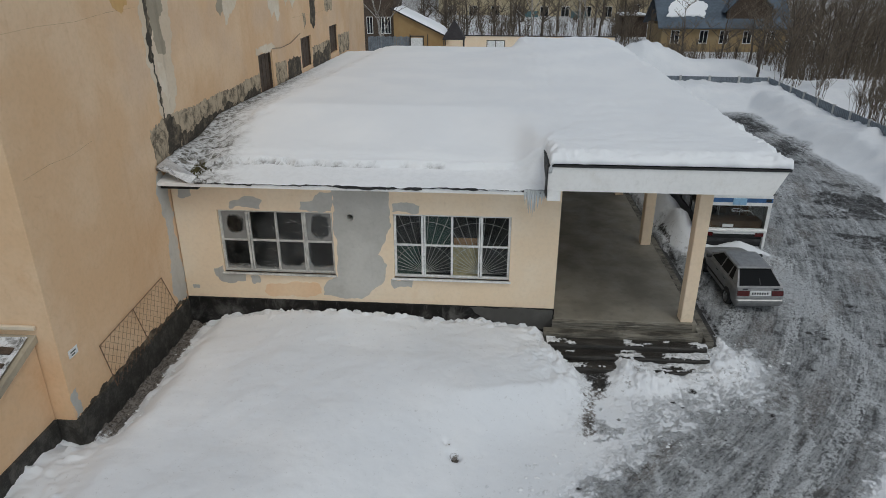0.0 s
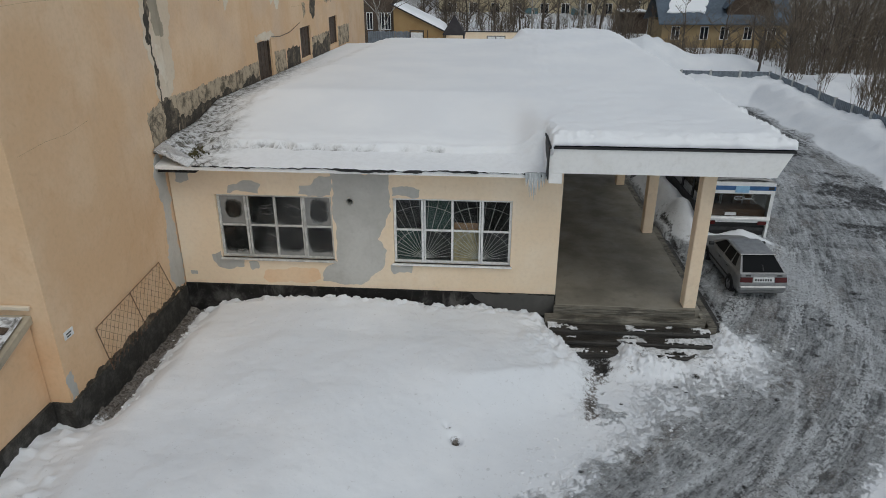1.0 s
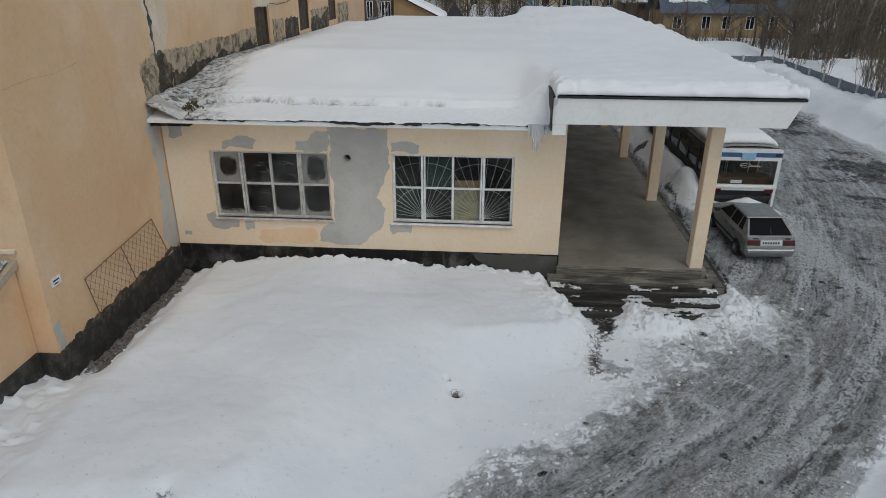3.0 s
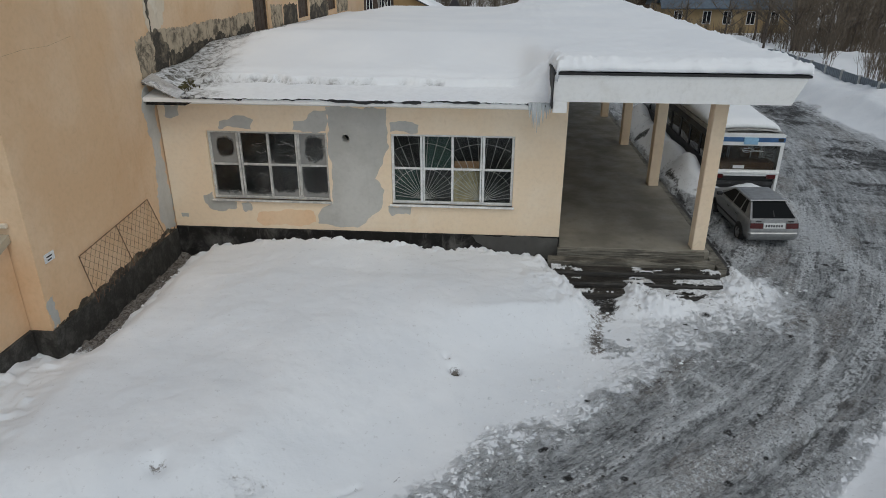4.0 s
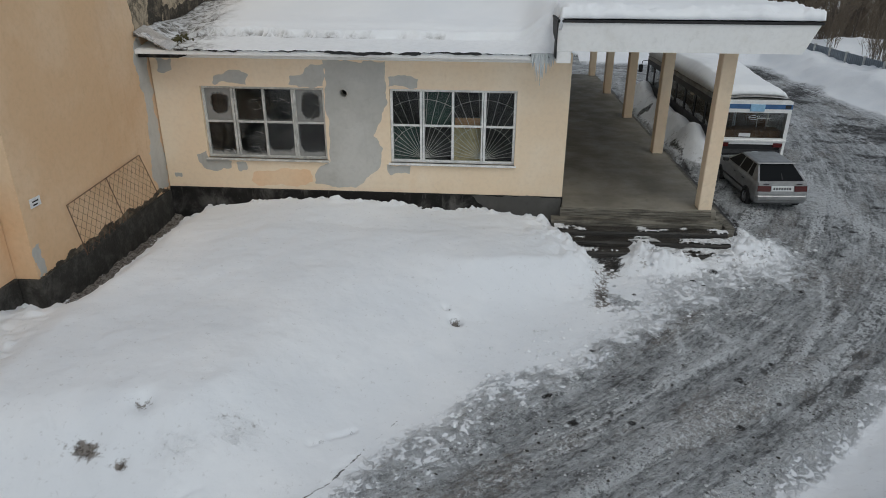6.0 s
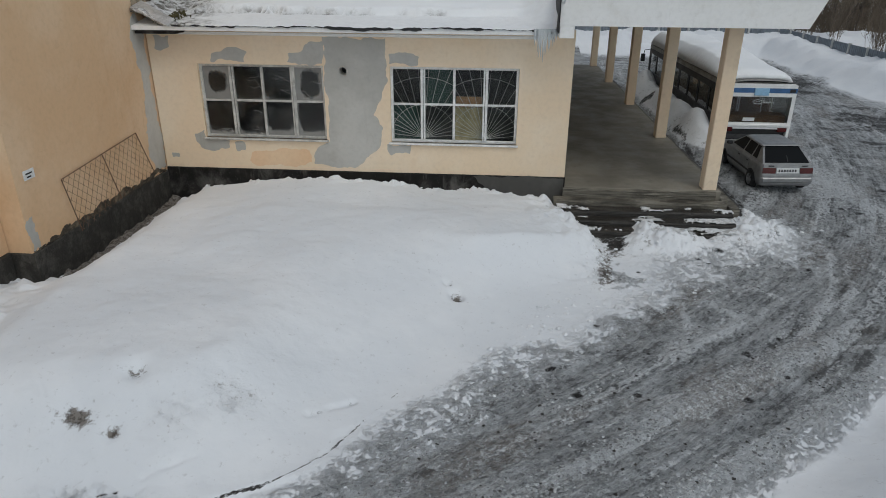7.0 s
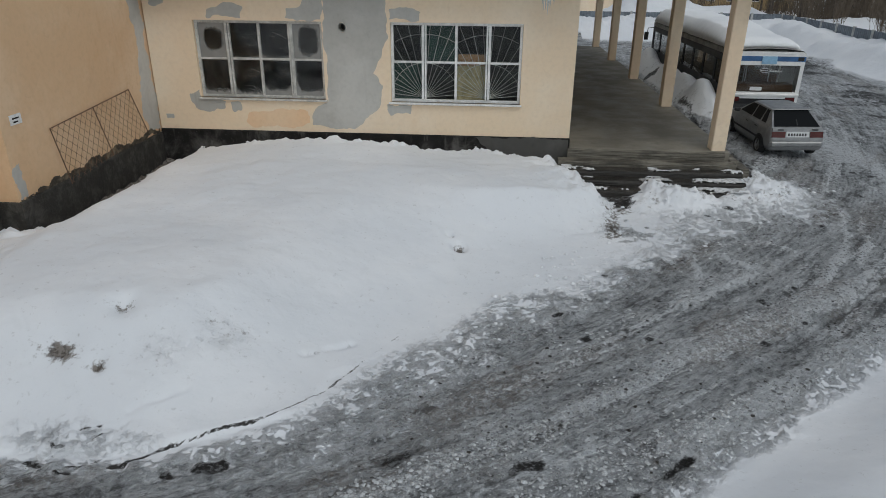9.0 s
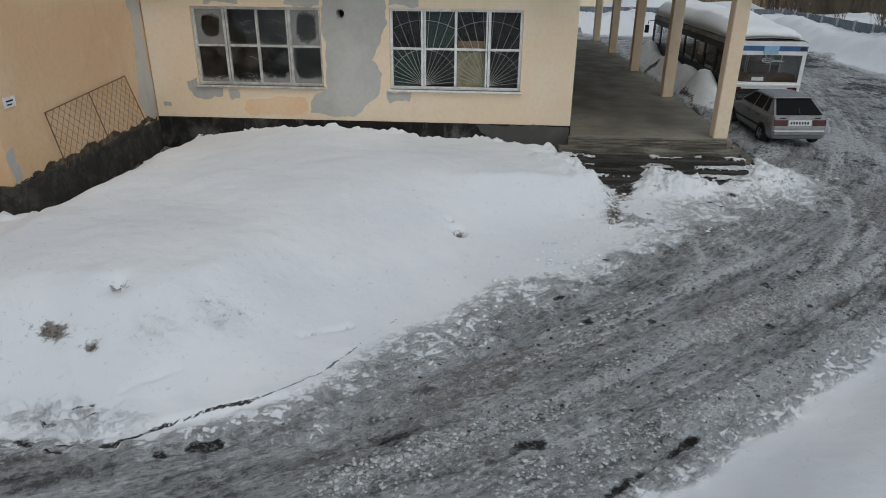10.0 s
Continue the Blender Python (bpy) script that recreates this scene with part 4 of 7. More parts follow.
# crumbled snow along the broken edges of the drift and round the steps
rnd = random.Random(23)
blocks = []
for x0, y0, x1, y1, w, n in ((-10.75, -6.0, -10.95, -0.9, 0.16, 260), (-10.9, -0.35, -1.5, -0.35, 0.1, 320), (-0.5, -1.0, 0.8, -2.6, 0.14, 150), (0.8, -2.6, 0.3, -4.6, 0.2, 110), (1.6, -1.6, 2.7, -2.5, 0.3, 150), (4.2, -1.1, 5.1, -2.0, 0.25, 90), (2.4, -2.6, 4.8, -2.6, 0.35, 60), (0.8, -4.6, 3.2, -4.6, 0.5, 60), (0.4, -5.2, -2.6, -8.9, 0.45, 260), (5.0, -1.6, 6.2, -0.6, 0.35, 60)):
    for _ in range(n):
        t = rnd.random()
        blocks.append((x0 + t * (x1 - x0) + rnd.gauss(0, w), y0 + t * (y1 - y0) + rnd.gauss(0, w)))
blocks = [p for p in blocks if p[1] < -0.12 and p[0] > -11.4]
M_SNOWCLOD = crumb_mat("crumbled_snow", (0.66, 0.675, 0.69), (0.85, 0.86, 0.875))
clods("snow_crumbs", blocks, 0.034, M_SNOWCLOD, "crumbled lumps of snow along the drift's edges", "snow", 6)

# ---- the low station building with its porch ----
station = empty("station_building", label="low cream-plastered station building with a white-edged porch", category="building")
WL, WR = (-10.3, -6.77, 1.91, 3.97), (-4.93, -1.41, 1.89, 3.98)
VENT = (-6.345, -6.095, 3.705, 3.955)

bm = bmesh.new()
holed_wall(bm, [-11.62, 0.0], [1.0, 4.97], [WL, WR, VENT], lambda u, v, d: (u, d, v), 0.42)
part("wall", bm, M_FACADE, station, "cream-plastered front wall")
bm = bmesh.new()
holed_wall(bm, [0.42, 24.3], [-0.1, 5.2], [], lambda u, v, d: (-d, u, v), 0.4)
part("wall", bm, M_FACADE, station)
part("wall", boxes((-11.62, -0.4, 24.3, 24.7, -0.1, 5.0)), M_FACADE, station)
part("plinth", boxes((-11.62, 0.02, -0.035, 0.42, -0.2, 0.995), bevel=0.012), M_PLINTH, station, "black tarred plinth, grey where worn")
# plain room box; its dimness is put into the colour to darken the windows
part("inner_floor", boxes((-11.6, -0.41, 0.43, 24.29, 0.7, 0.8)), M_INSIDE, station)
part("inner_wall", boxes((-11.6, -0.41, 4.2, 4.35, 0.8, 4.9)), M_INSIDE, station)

# worn grey stretch of the plinth
bm = bmesh.new()
patch(bm, [(-2.6, 0.97), (-0.03, 0.97), (-0.03, 0.3), (-1.2, 0.35), (-2.2, 0.6)], lambda u, v, d: (u, -0.036 - d, v), 0.004, 0.03, 11)
part("worn_patch", bm, M_WORN, station, "worn grey stretch of the plinth")
# grey cement patches on the front
flat_front = lambda u, v, d: (u, -d, v)
PATCHES = [
    ([(-6.75, 4.72), (-5.02, 4.72), (-4.98, 3.6), (-5.25, 3.0), (-5.42, 2.65), (-5.15, 2.3), (-5.25, 1.75), (-5.7, 1.35), (-6.0, 1.1), (-6.6, 1.12), (-7.2, 1.2), (-7.1, 1.6), (-6.7, 1.86), (-6.7, 3.2)], 0.028, 1),
    ([(-9.9, 4.02), (-8.95, 4.02), (-8.85, 4.3), (-9.2, 4.42), (-9.55, 4.32), (-9.85, 4.25)], 0.04, 2),
    ([(-7.75, 4.05), (-6.78, 4.02), (-6.72, 4.62), (-7.1, 4.6), (-7.3, 4.36), (-7.7, 4.3)], 0.05, 3),
    ([(-10.65, 2.0), (-10.34, 2.12), (-10.3, 1.86), (-9.62, 1.82), (-9.65, 1.62), (-10.1, 1.5), (-10.5, 1.6)], 0.05, 4),
    ([(-9.5, 1.78), (-9.22, 1.8), (-9.2, 1.55), (-9.42, 1.5)], 0.03, 5),
    ([(-4.95, 4.04), (-4.15, 4.02), (-4.12, 4.25), (-4.5, 4.36), (-4.95, 4.3)], 0.04, 6),
    ([(-5.05, 1.84), (-4.35, 1.82), (-4.4, 1.56), (-4.95, 1.5)], 0.04, 7),
    ([(-11.45, 4.72), (-11.0, 4.7), (-11.02, 4.4), (-11.25, 4.3), (-11.45, 4.35)], 0.04, 8),
    ([(-11.42, 1.42), (-11.2, 1.42), (-11.2, 1.28), (-11.4, 1.28)], 0.02, 9),
]
for outline, wob, seed in PATCHES:
    bm = bmesh.new()
    vent = [[(-6.22 + 0.135 * math.cos(a * math.pi / 8), 3.83 + 0.135 * math.sin(a * math.pi / 8)) for a in range(16)]] if seed == 1 else []
    patch(bm, outline, flat_front, 0.006, wob, seed, vent)
    part("plaster_patch", bm, M_CEMENT, station, "bare grey cement patch")
# the vent pipe in its hole
bm = bmesh.new()
for r0, r1, y0, y1 in ((0.108, 0.128, -0.03, 0.4),):
    ring = lambda r, y: [bm.verts.new((-6.22 + r * math.cos(a * math.pi / 10), y, 3.83 + r * math.sin(a * math.pi / 10))) for a in range(20)]
    a, b, c, d = ring(r1, y0), ring(r0, y0), ring(r0, y1), ring(r1, y1)
    for p, q in ((a, b), (b, c), (d, a)):
        for i in range(20):
            bm.faces.new((p[i], p[(i + 1) % 20], q[(i + 1) % 20], q[i]))
bmesh.ops.recalc_face_normals(bm, faces=bm.faces[:])
part("vent_pipe", bm, M_CEMENT, station, "open vent pipe end", soft=True)


# the clear part of each pane: middle and half width, below and above the bar
FROSTED = [((0.0, 0.3, 1.15, 1.12), (0.05, 0.1, 0.72, 0.66)), ((0.05, 0.3, 1.2, 1.22), (0.0, 0.1, 1.2, 1.1)), ((0.0, 0.4, 1.12, 1.1), (0.02, 0.1, 1.15, 1.1)), ((0.1, 0.35, 1.05, 1.1), (0.1, 0.0, 0.75, 0.85))]
CLEAR = [((0, 0, 1.3, 1.3), (0, 0, 1.3, 1.3))] * 4


def window(name, hole, mat_frame, mat_glass, label, clear):
    """Timber window: casements at both sides, two fixed lights between, a bar across."""
    x0, x1, z0, z1 = hole
    w = empty(name)
    w.parent = station
    tagged(w, label=label)
    y = 0.09
    f = 0.075
    part("window_frame", boxes((x0, x1, y, y + 0.1, z1 - f, z1), (x0, x1, y, y + 0.1, z0, z0 + f), (x0, x0 + f, y + 0.001, y + 0.101, z0 + f, z1 - f), (x1 - f, x1, y + 0.001, y + 0.101, z0 + f, z1 - f), bevel=0.008), mat_frame, w)
    q = (x1 - x0) / 4
    zm = z0 + (z1 - z0) * 0.51
    cols = [x0 + f] + [x0 + q * 1.02, x0 + 2 * q, x0 + q * 2.98] + [x1 - f]
    half = [0, 0.065, 0.035, 0.065, 0]
    for i in (1, 2, 3):
        if half[i] < 0.05:
            part("mullion", boxes((cols[i] - half[i], cols[i] + half[i], y - 0.01, y + 0.09, z0 + f, z1 - f), bevel=0.008), mat_frame, w)
            continue
        # a post, with the casement's stile standing proud beside a dark gap
        s = 1 if i == 1 else -1
        a, b = sorted((cols[i] - s * half[i], cols[i] + s * 0.004))
        c, d = sorted((cols[i] + s * 0.018, cols[i] + s * half[i]))
        part("casement_stile", boxes((a, b, y - 0.03, y + 0.09, z0 + f, z1 - f), bevel=0.009), mat_frame, w)
        part("mullion", boxes((c, d, y - 0.01, y + 0.09, z0 + f, z1 - f), bevel=0.008), mat_frame, w)
    for i in range(4):
        a, b = cols[i] + half[i], cols[i + 1] - half[i + 1]
        part("glazing_bar", boxes((a, b, y + 0.01, y + 0.07, zm - 0.03, zm + 0.03), bevel=0.006), mat_frame, w)
        for c, d in ((z0 + f, zm - 0.03), (zm + 0.03, z1 - f)):
            n = 15
            xs, zs = np.linspace(a, b, n), np.linspace(c, d, n)
            u, v = np.meshgrid(np.linspace(-1, 1, n), np.linspace(-1, 1, n))
            cx, cy, rx, rz = clear[i][0 if c < zm - 0.1 else 1]
            e = 4 if rx > 1 else 2.4
            film = np.clip((np.abs(u - cx) / rx) ** e + (np.abs(v - cy) / rz) ** e, 0, 1.6)
            me = bpy.data.meshes.new("pane")
            vs = [(xx, y + 0.045, zz) for zz in zs for xx in xs]
            fs = [(j * n + i2, j * n + i2 + 1, (j + 1) * n + i2 + 1, (j + 1) * n + i2) for j in range(n - 1) for i2 in range(n - 1)]
            me.from_pydata(vs, [], fs)
            at = me.attributes.new("film", "FLOAT", "POINT")
            at.data.foreach_set("value", film.ravel().astype(np.float32))
            me.materials.append(mat_glass)
            ob = new("pane", me)
            ob.parent = w
            ob.visible_shadow = False
    part("window_sill", boxes((x0 - 0.06, x1 + 0.05, -0.09, 0.1, z0 - 0.05, z0), bevel=0.012), mat_frame, w)
    return w


win_old = window("window", WL, M_FRAME_GREY, M_GLASS_OLD, "weathered timber window with frosted dirty panes", FROSTED)
win_new = window("window", WR, M_FRAME_WHITE, M_GLASS, "white-painted timber window with a sunburst grille", CLEAR)


def sunburst(w, hole):
    """Two fans of steel bars behind the panes, spreading from the sill."""
    x0, x1, z0, z1 = hole
    q = (x1 - x0) / 4
    bm = bmesh.new()
    for ox in (x0 + 1.03 * q, x0 + 2.97 * q):
        oz, lo, hi = z0 + 0.1, ox - 0.96 * q, ox + 0.96 * q
        inside = lambda px, pz: lo < px < hi and z0 + 0.05 < pz < z1 - 0.05
        for k in range(20):
            a = math.radians(6 + k * 8.85)
            dx, dz = math.cos(a), math.sin(a)
            ts = [t for t in np.linspace(0.03, 2.4, 200) if inside(ox + dx * t, oz + dz * t)]
            if len(ts) > 4:
                tube(bm, [(ox + dx * t, 0.3, oz + dz * t) for t in (ts[0], ts[-1])], 0.0085, 5)
        for r in (0.93, 1.68):
            arc = [(ox + r * math.cos(t), 0.3, oz + r * math.sin(t)) for t in np.linspace(0, math.pi, 80)]
            arc = [p for p in arc if inside(p[0], p[2])]
            tube(bm, arc, 0.0085, 5)
    part("grille", bm, M_BARS, w, "pale steel sunburst grille")


# scratches and taped cracks on the old panes
rnd = random.Random(6)
for cx, cz, n in ((-8.9, 3.4, 3), (-8.0, 3.4, 4), (-8.9, 2.4, 3), (-9.8, 2.25, 2), (-7.2, 3.3, 2)):
    for _ in range(n):
        bm = bmesh.new()
        a, b = rnd.uniform(-0.3, 0.1), rnd.uniform(-0.3, 0.3)
        pts = [(cx + a + 0.13 * k, 0.131, cz + b - 0.07 * k * rnd.uniform(-0.4, 1.3)) for k in range(4)]
        tube(bm, pts, 0.0045, 4)
        part("scratch", bm, M_PLATEWHITE, win_old, "pale scratch on the glass")

sunburst(win_new, WR)
M_BOARD = simple("faded_yellow_board", (0.62, 0.53, 0.33), 0.8, 0, 0.35, 3, 0.2)
M_ORANGE = simple("faded_tan_card", (0.5, 0.3, 0.17), 0.8, 0, 0.3, 3, 0.2)
M_GREENCLOTH = simple("dark_green_blind", (0.05, 0.1, 0.085), 0.8, 0, 0.3, 3, 0.2)
qw = (WR[1] - WR[0]) / 4
part("inner_board", boxes((WR[0] + 2 * qw + 0.03, WR[0] + 3 * qw - 0.06, 0.34, 0.36, WR[2], 2.86), bevel=0.004), M_BOARD, win_new, "faded yellow board behind the pane")
part("inner_board", boxes((WR[0] + 2 * qw + 0.05, WR[0] + 3 * qw - 0.1, 0.36, 0.38, 2.861, 3.16), bevel=0.004), M_ORANGE, win_new, "tan card behind the pane")
part("inner_board", boxes((WR[0] + 0.02, WR[0] + qw, 0.36, 0.38, WR[2], 2.9), bevel=0.004), M_GREENCLOTH, win_new, "dark green blind behind the pane")
part("inner_board", boxes((WR[0] + qw + 0.05, WR[0] + 2 * qw, 0.37, 0.39, 2.9, 3.95), bevel=0.004), M_GREENCLOTH, win_new, "dark green blind behind the pane")

# roof, eave and porch canopy
ROOF_Z = lambda y: 5.0 + 0.185 * (min(y, 4.2) + 0.67)
bm = bmesh.new()
prof = [(-0.67, ROOF_Z(-0.67)), (4.2, ROOF_Z(4.2)), (25.4, ROOF_Z(4.2) - 0.45), (25.4, ROOF_Z(4.2) - 0.59), (4.2, ROOF_Z(4.2) - 0.14), (0.0, 4.98), (-0.67, 4.9)]
a = [bm.verts.new((-11.64, y, z)) for y, z in prof]
b = [bm.verts.new((-0.56, y, z)) for y, z in prof]
bm.faces.new(a[::-1])
bm.faces.new(b)
for i in range(len(prof)):
    bm.faces.new((a[i], a[(i + 1) % 7], b[(i + 1) % 7], b[i]))
bmesh.ops.recalc_face_normals(bm, faces=bm.faces[:])
part("roof", bm, M_WHITE, station, "flat roof slab with a white edge")
# torn strips of roofing felt along the eave
rnd = random.Random(4)
x = -10.55
while x < -0.7:
    w = min(rnd.uniform(0.7, 1.7), -0.62 - x)
    d = rnd.uniform(0.01, 0.09)
    bm = bmesh.new()
    e = ROOF_Z(-0.67)
    patch(bm, [(x, e + 0.035), (x + w, e + 0.035), (x + w, e + 0.03 - d), (x + w * 0.5, e + 0.03 - d * rnd.uniform(0.2, 1.1)), (x, e + 0.03 - d * rnd.uniform(0.3, 1))], lambda u, v, k: (u, -0.68 - k, v), 0.025, 0.014, int(x * 50) + 900)
    part("felt_edge", bm, M_FELT, station, "torn edge of black roofing felt")
    x += w
# a wash of stronger paint under the old window
M_WASH = plaster("orange_touch_up_paint", (0.83, 0.56, 0.34), (0.85, 0.63, 0.42), (0.76, 0.5, 0.28), 0.3)
bm = bmesh.new()
patch(bm, [(-9.0, 1.5), (-8.2, 1.62), (-7.3, 1.58), (-7.25, 1.25), (-7.9, 1.1), (-8.8, 1.08), (-9.1, 1.25)], flat_front, 0.003, 0.03, 12)
part("paint_patch", bm, M_WASH, station, "orange touched-up paint")
bm = boxes((-11.6, -0.6, -0.055, -0.002, 4.74, 4.82), bevel=0.01)
part("cornice", bm, M_WHITE, station, "narrow white moulding")

CX0, CX1, CY0, CY1 = -0.54, 5.66, -1.12, 25.7
bm = bmesh.new()
top = [bm.verts.new(p) for p in ((CX0, CY0, 5.85), (CX1, CY0, 5.85), (CX1, CY1, 5.85), (CX0, CY1, 5.85))]
bot = [bm.verts.new(p) for p in ((CX0, CY0 + 0.06, 5.17), (CX1 - 0.28, CY0 + 0.06, 5.17), (CX1 - 0.28, CY1, 5.17), (CX0, CY1, 5.17))]
bm.faces.new(top)
for i in range(4):
    bm.faces.new((bot[i], bot[(i + 1) % 4], top[(i + 1) % 4], top[i]))
i1, i2 = 0.3, 0.35
inner = [bm.verts.new(p) for p in ((0.0, CY0 + 0.4, 5.17), (CX1 - 0.8, CY0 + 0.4, 5.17), (CX1 - 0.8, CY1 - 0.3, 5.17), (0.0, CY1 - 0.3, 5.17))]
deep = [bm.verts.new((v.co.x, v.co.y, 5.3)) for v in inner]
for i in range(4):
    bm.faces.new((bot[(i + 1) % 4], bot[i], inner[i], inner[(i + 1) % 4]))
    bm.faces.new((inner[(i + 1) % 4], inner[i], deep[i], deep[(i + 1) % 4]))
bm.faces.new(deep[::-1])
bmesh.ops.recalc_face_normals(bm, faces=bm.faces[:])
part("canopy", bm, M_WHITE, station, "white-painted porch canopy with a sloped edge")
part("canopy_corbel", boxes((-0.53, -0.17, -1.06, 0.0, 4.88, 5.168), bevel=0.01), M_WHITE, station)
# unseen ceiling, coloured dark so that less light reaches the porch floor
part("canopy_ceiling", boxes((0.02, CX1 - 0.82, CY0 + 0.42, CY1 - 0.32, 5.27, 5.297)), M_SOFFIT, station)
bm = boxes((CX0 - 0.03, CX1 + 0.05, CY0 - 0.04, CY0 + 0.25, 5.854, 5.92), (CX0 - 0.035, CX0 + 0.2, CY0 + 0.25, 3.0, 5.853, 5.929), (CX1 - 0.2, CX1 + 0.05, CY0 + 0.25, CY1, 5.853, 5.929), bevel=0.012)
part("felt_edge", bm, M_FELT, station, "black roofing felt along the canopy edge")
part("felt_edge", boxes((CX0 - 0.03, CX0 - 0.004, CY0 - 0.02, 0.2, 5.0, 5.853)), M_FELT, station)

# columns along the porch
for i in range(5):
    c = boxes((-0.185, 0.185, -0.2, 0.2, 0.79, 5.3), bevel=0.02)
    bmesh.ops.translate(c, verts=c.verts[:], vec=(4.0, 0.0 + 6.03 * i, 0))
    part("column", c, M_COLUMN, station, "square cream-painted column")

# porch floor and its steps
part("porch_floor", boxes((0.005, 4.3, -0.27, 24.5, 0.3, 0.8), bevel=0.02), M_CONCRETE, station, "damp concrete porch floor")
def worn_step(x0, x1, y0, y1, z0, z1, mat, label, seed):
    """A concrete step whose nosing is chipped and sagging."""
    xs = np.linspace(x0, x1, 70)
    chip = fbm(xs, 0 * xs + seed, 2.2, 4, seed)
    sag = fbm(xs, 0 * xs + seed, 0.5, 3, seed + 1)
    bm = bmesh.new()
    rows = []
    for x, c, g in zip(xs, chip, sag):
        bite = 0.16 * max(0.0, c - 0.52)
        e, t = y0 + 0.35 * bite - 0.03 * (g - 0.5), z1 - 0.06 * (g - 0.5)
        rows.append([(x, y1, z0), (x, y1, z1), (x, e + 0.1, t), (x, e + 0.02 + bite, t - 0.01 - 0.3 * bite), (x, e, t - 0.05 - bite), (x, e + 0.01, z0)])
    vr = loft(bm, rows, close=True)
    bm.faces.new(vr[0][::-1])
    bm.faces.new(vr[-1])
    bmesh.ops.recalc_face_normals(bm, faces=bm.faces[:])
    return part("step", bm, mat, station, label)


worn_step(-0.05, 4.13, -0.42, -0.272, 0.45, 0.79, M_STEPDAMP, "flaking edge of the porch floor", 100)
worn_step(-0.32, 4.36, -0.74, -0.423, 0.1, 0.58, M_STEPDAMP, "worn damp concrete step", 101)
worn_step(-0.3, 4.42, -1.13, -0.743, -0.1, 0.43, M_STEPWET, "wet dark concrete step", 102)
worn_step(-0.1, 4.4, -1.53, -1.133, -0.1, 0.29, M_STEPWET, "wet dark concrete step", 103)
worn_step(0.1, 4.3, -1.95, -1.533, -0.2, 0.15, M_STEPWET, "wet dark concrete step", 104)
part("step", boxes((4.303, 4.5, -0.41, 24.4, 0.1, 0.6), bevel=0.025), M_STEPDAMP, station, "worn concrete side step")
part("step", boxes((4.503, 4.78, -0.6, 24.3, -0.1, 0.42), bevel=0.025), M_STEPDAMP, station, "worn concrete side step")
part("step", boxes((4.783, 5.05, -0.55, 24.2, -0.2, 0.24), bevel=0.025), M_STEPWET, station, "wet concrete side step")


def step_snow(y0, y1, z, seed, lots):
    """Ragged strips of old snow left lying along one tread."""
    xs, ys = lines([(-0.25, 4.45, 0.035)]), lines([(y0 + 0.01, y1, 0.03)])
    X, Y = np.meshgrid(xs, ys)
    n1 = fbm(X * 0.75, Y * 2.6, 2.4, 5, seed, 0.66)
    bare = 0.2 * bump2(X, Y, 1.15, y0, 0.7, 2.0)
    t = (n1 - 0.53 + lots + 0.24 * smooth(3.2, 4.3, X) + 0.16 * bump2(X, Y, 2.3, y0, 0.55, 2.0) + 0.2 * smooth(0.25, -0.25, X) - bare) * 0.45
    t = t - 0.06 * smooth(0.12, 0.0, np.minimum(Y - y0, y1 - Y)) * fbm(X, Y, 3, 3, seed + 1)
    top = np.clip(t, -0.02, 0.04) * (0.75 + 0.5 * fbm(X, Y, 7, 4, seed + 2))
    keep = np.minimum.reduce([top[:-1, :-1], top[1:, :-1], top[:-1, 1:], top[1:, 1:]]) > -0.012
    ob = sheet("step_snow", xs, ys, z + top, M_SNOW, {"dirt_shade": np.clip(1.0 - 10 * top, 0.55, 1.0)}, faces=keep)
    tagged(ob, "ragged old snow lying along a wet step", "snow", kind="stuff")


step_snow(-1.13, -0.75, 0.435, 112, -0.06)
step_snow(-1.53, -1.14, 0.295, 115, 0.01)
step_snow(-1.95, -1.54, 0.155, 118, 0.05)


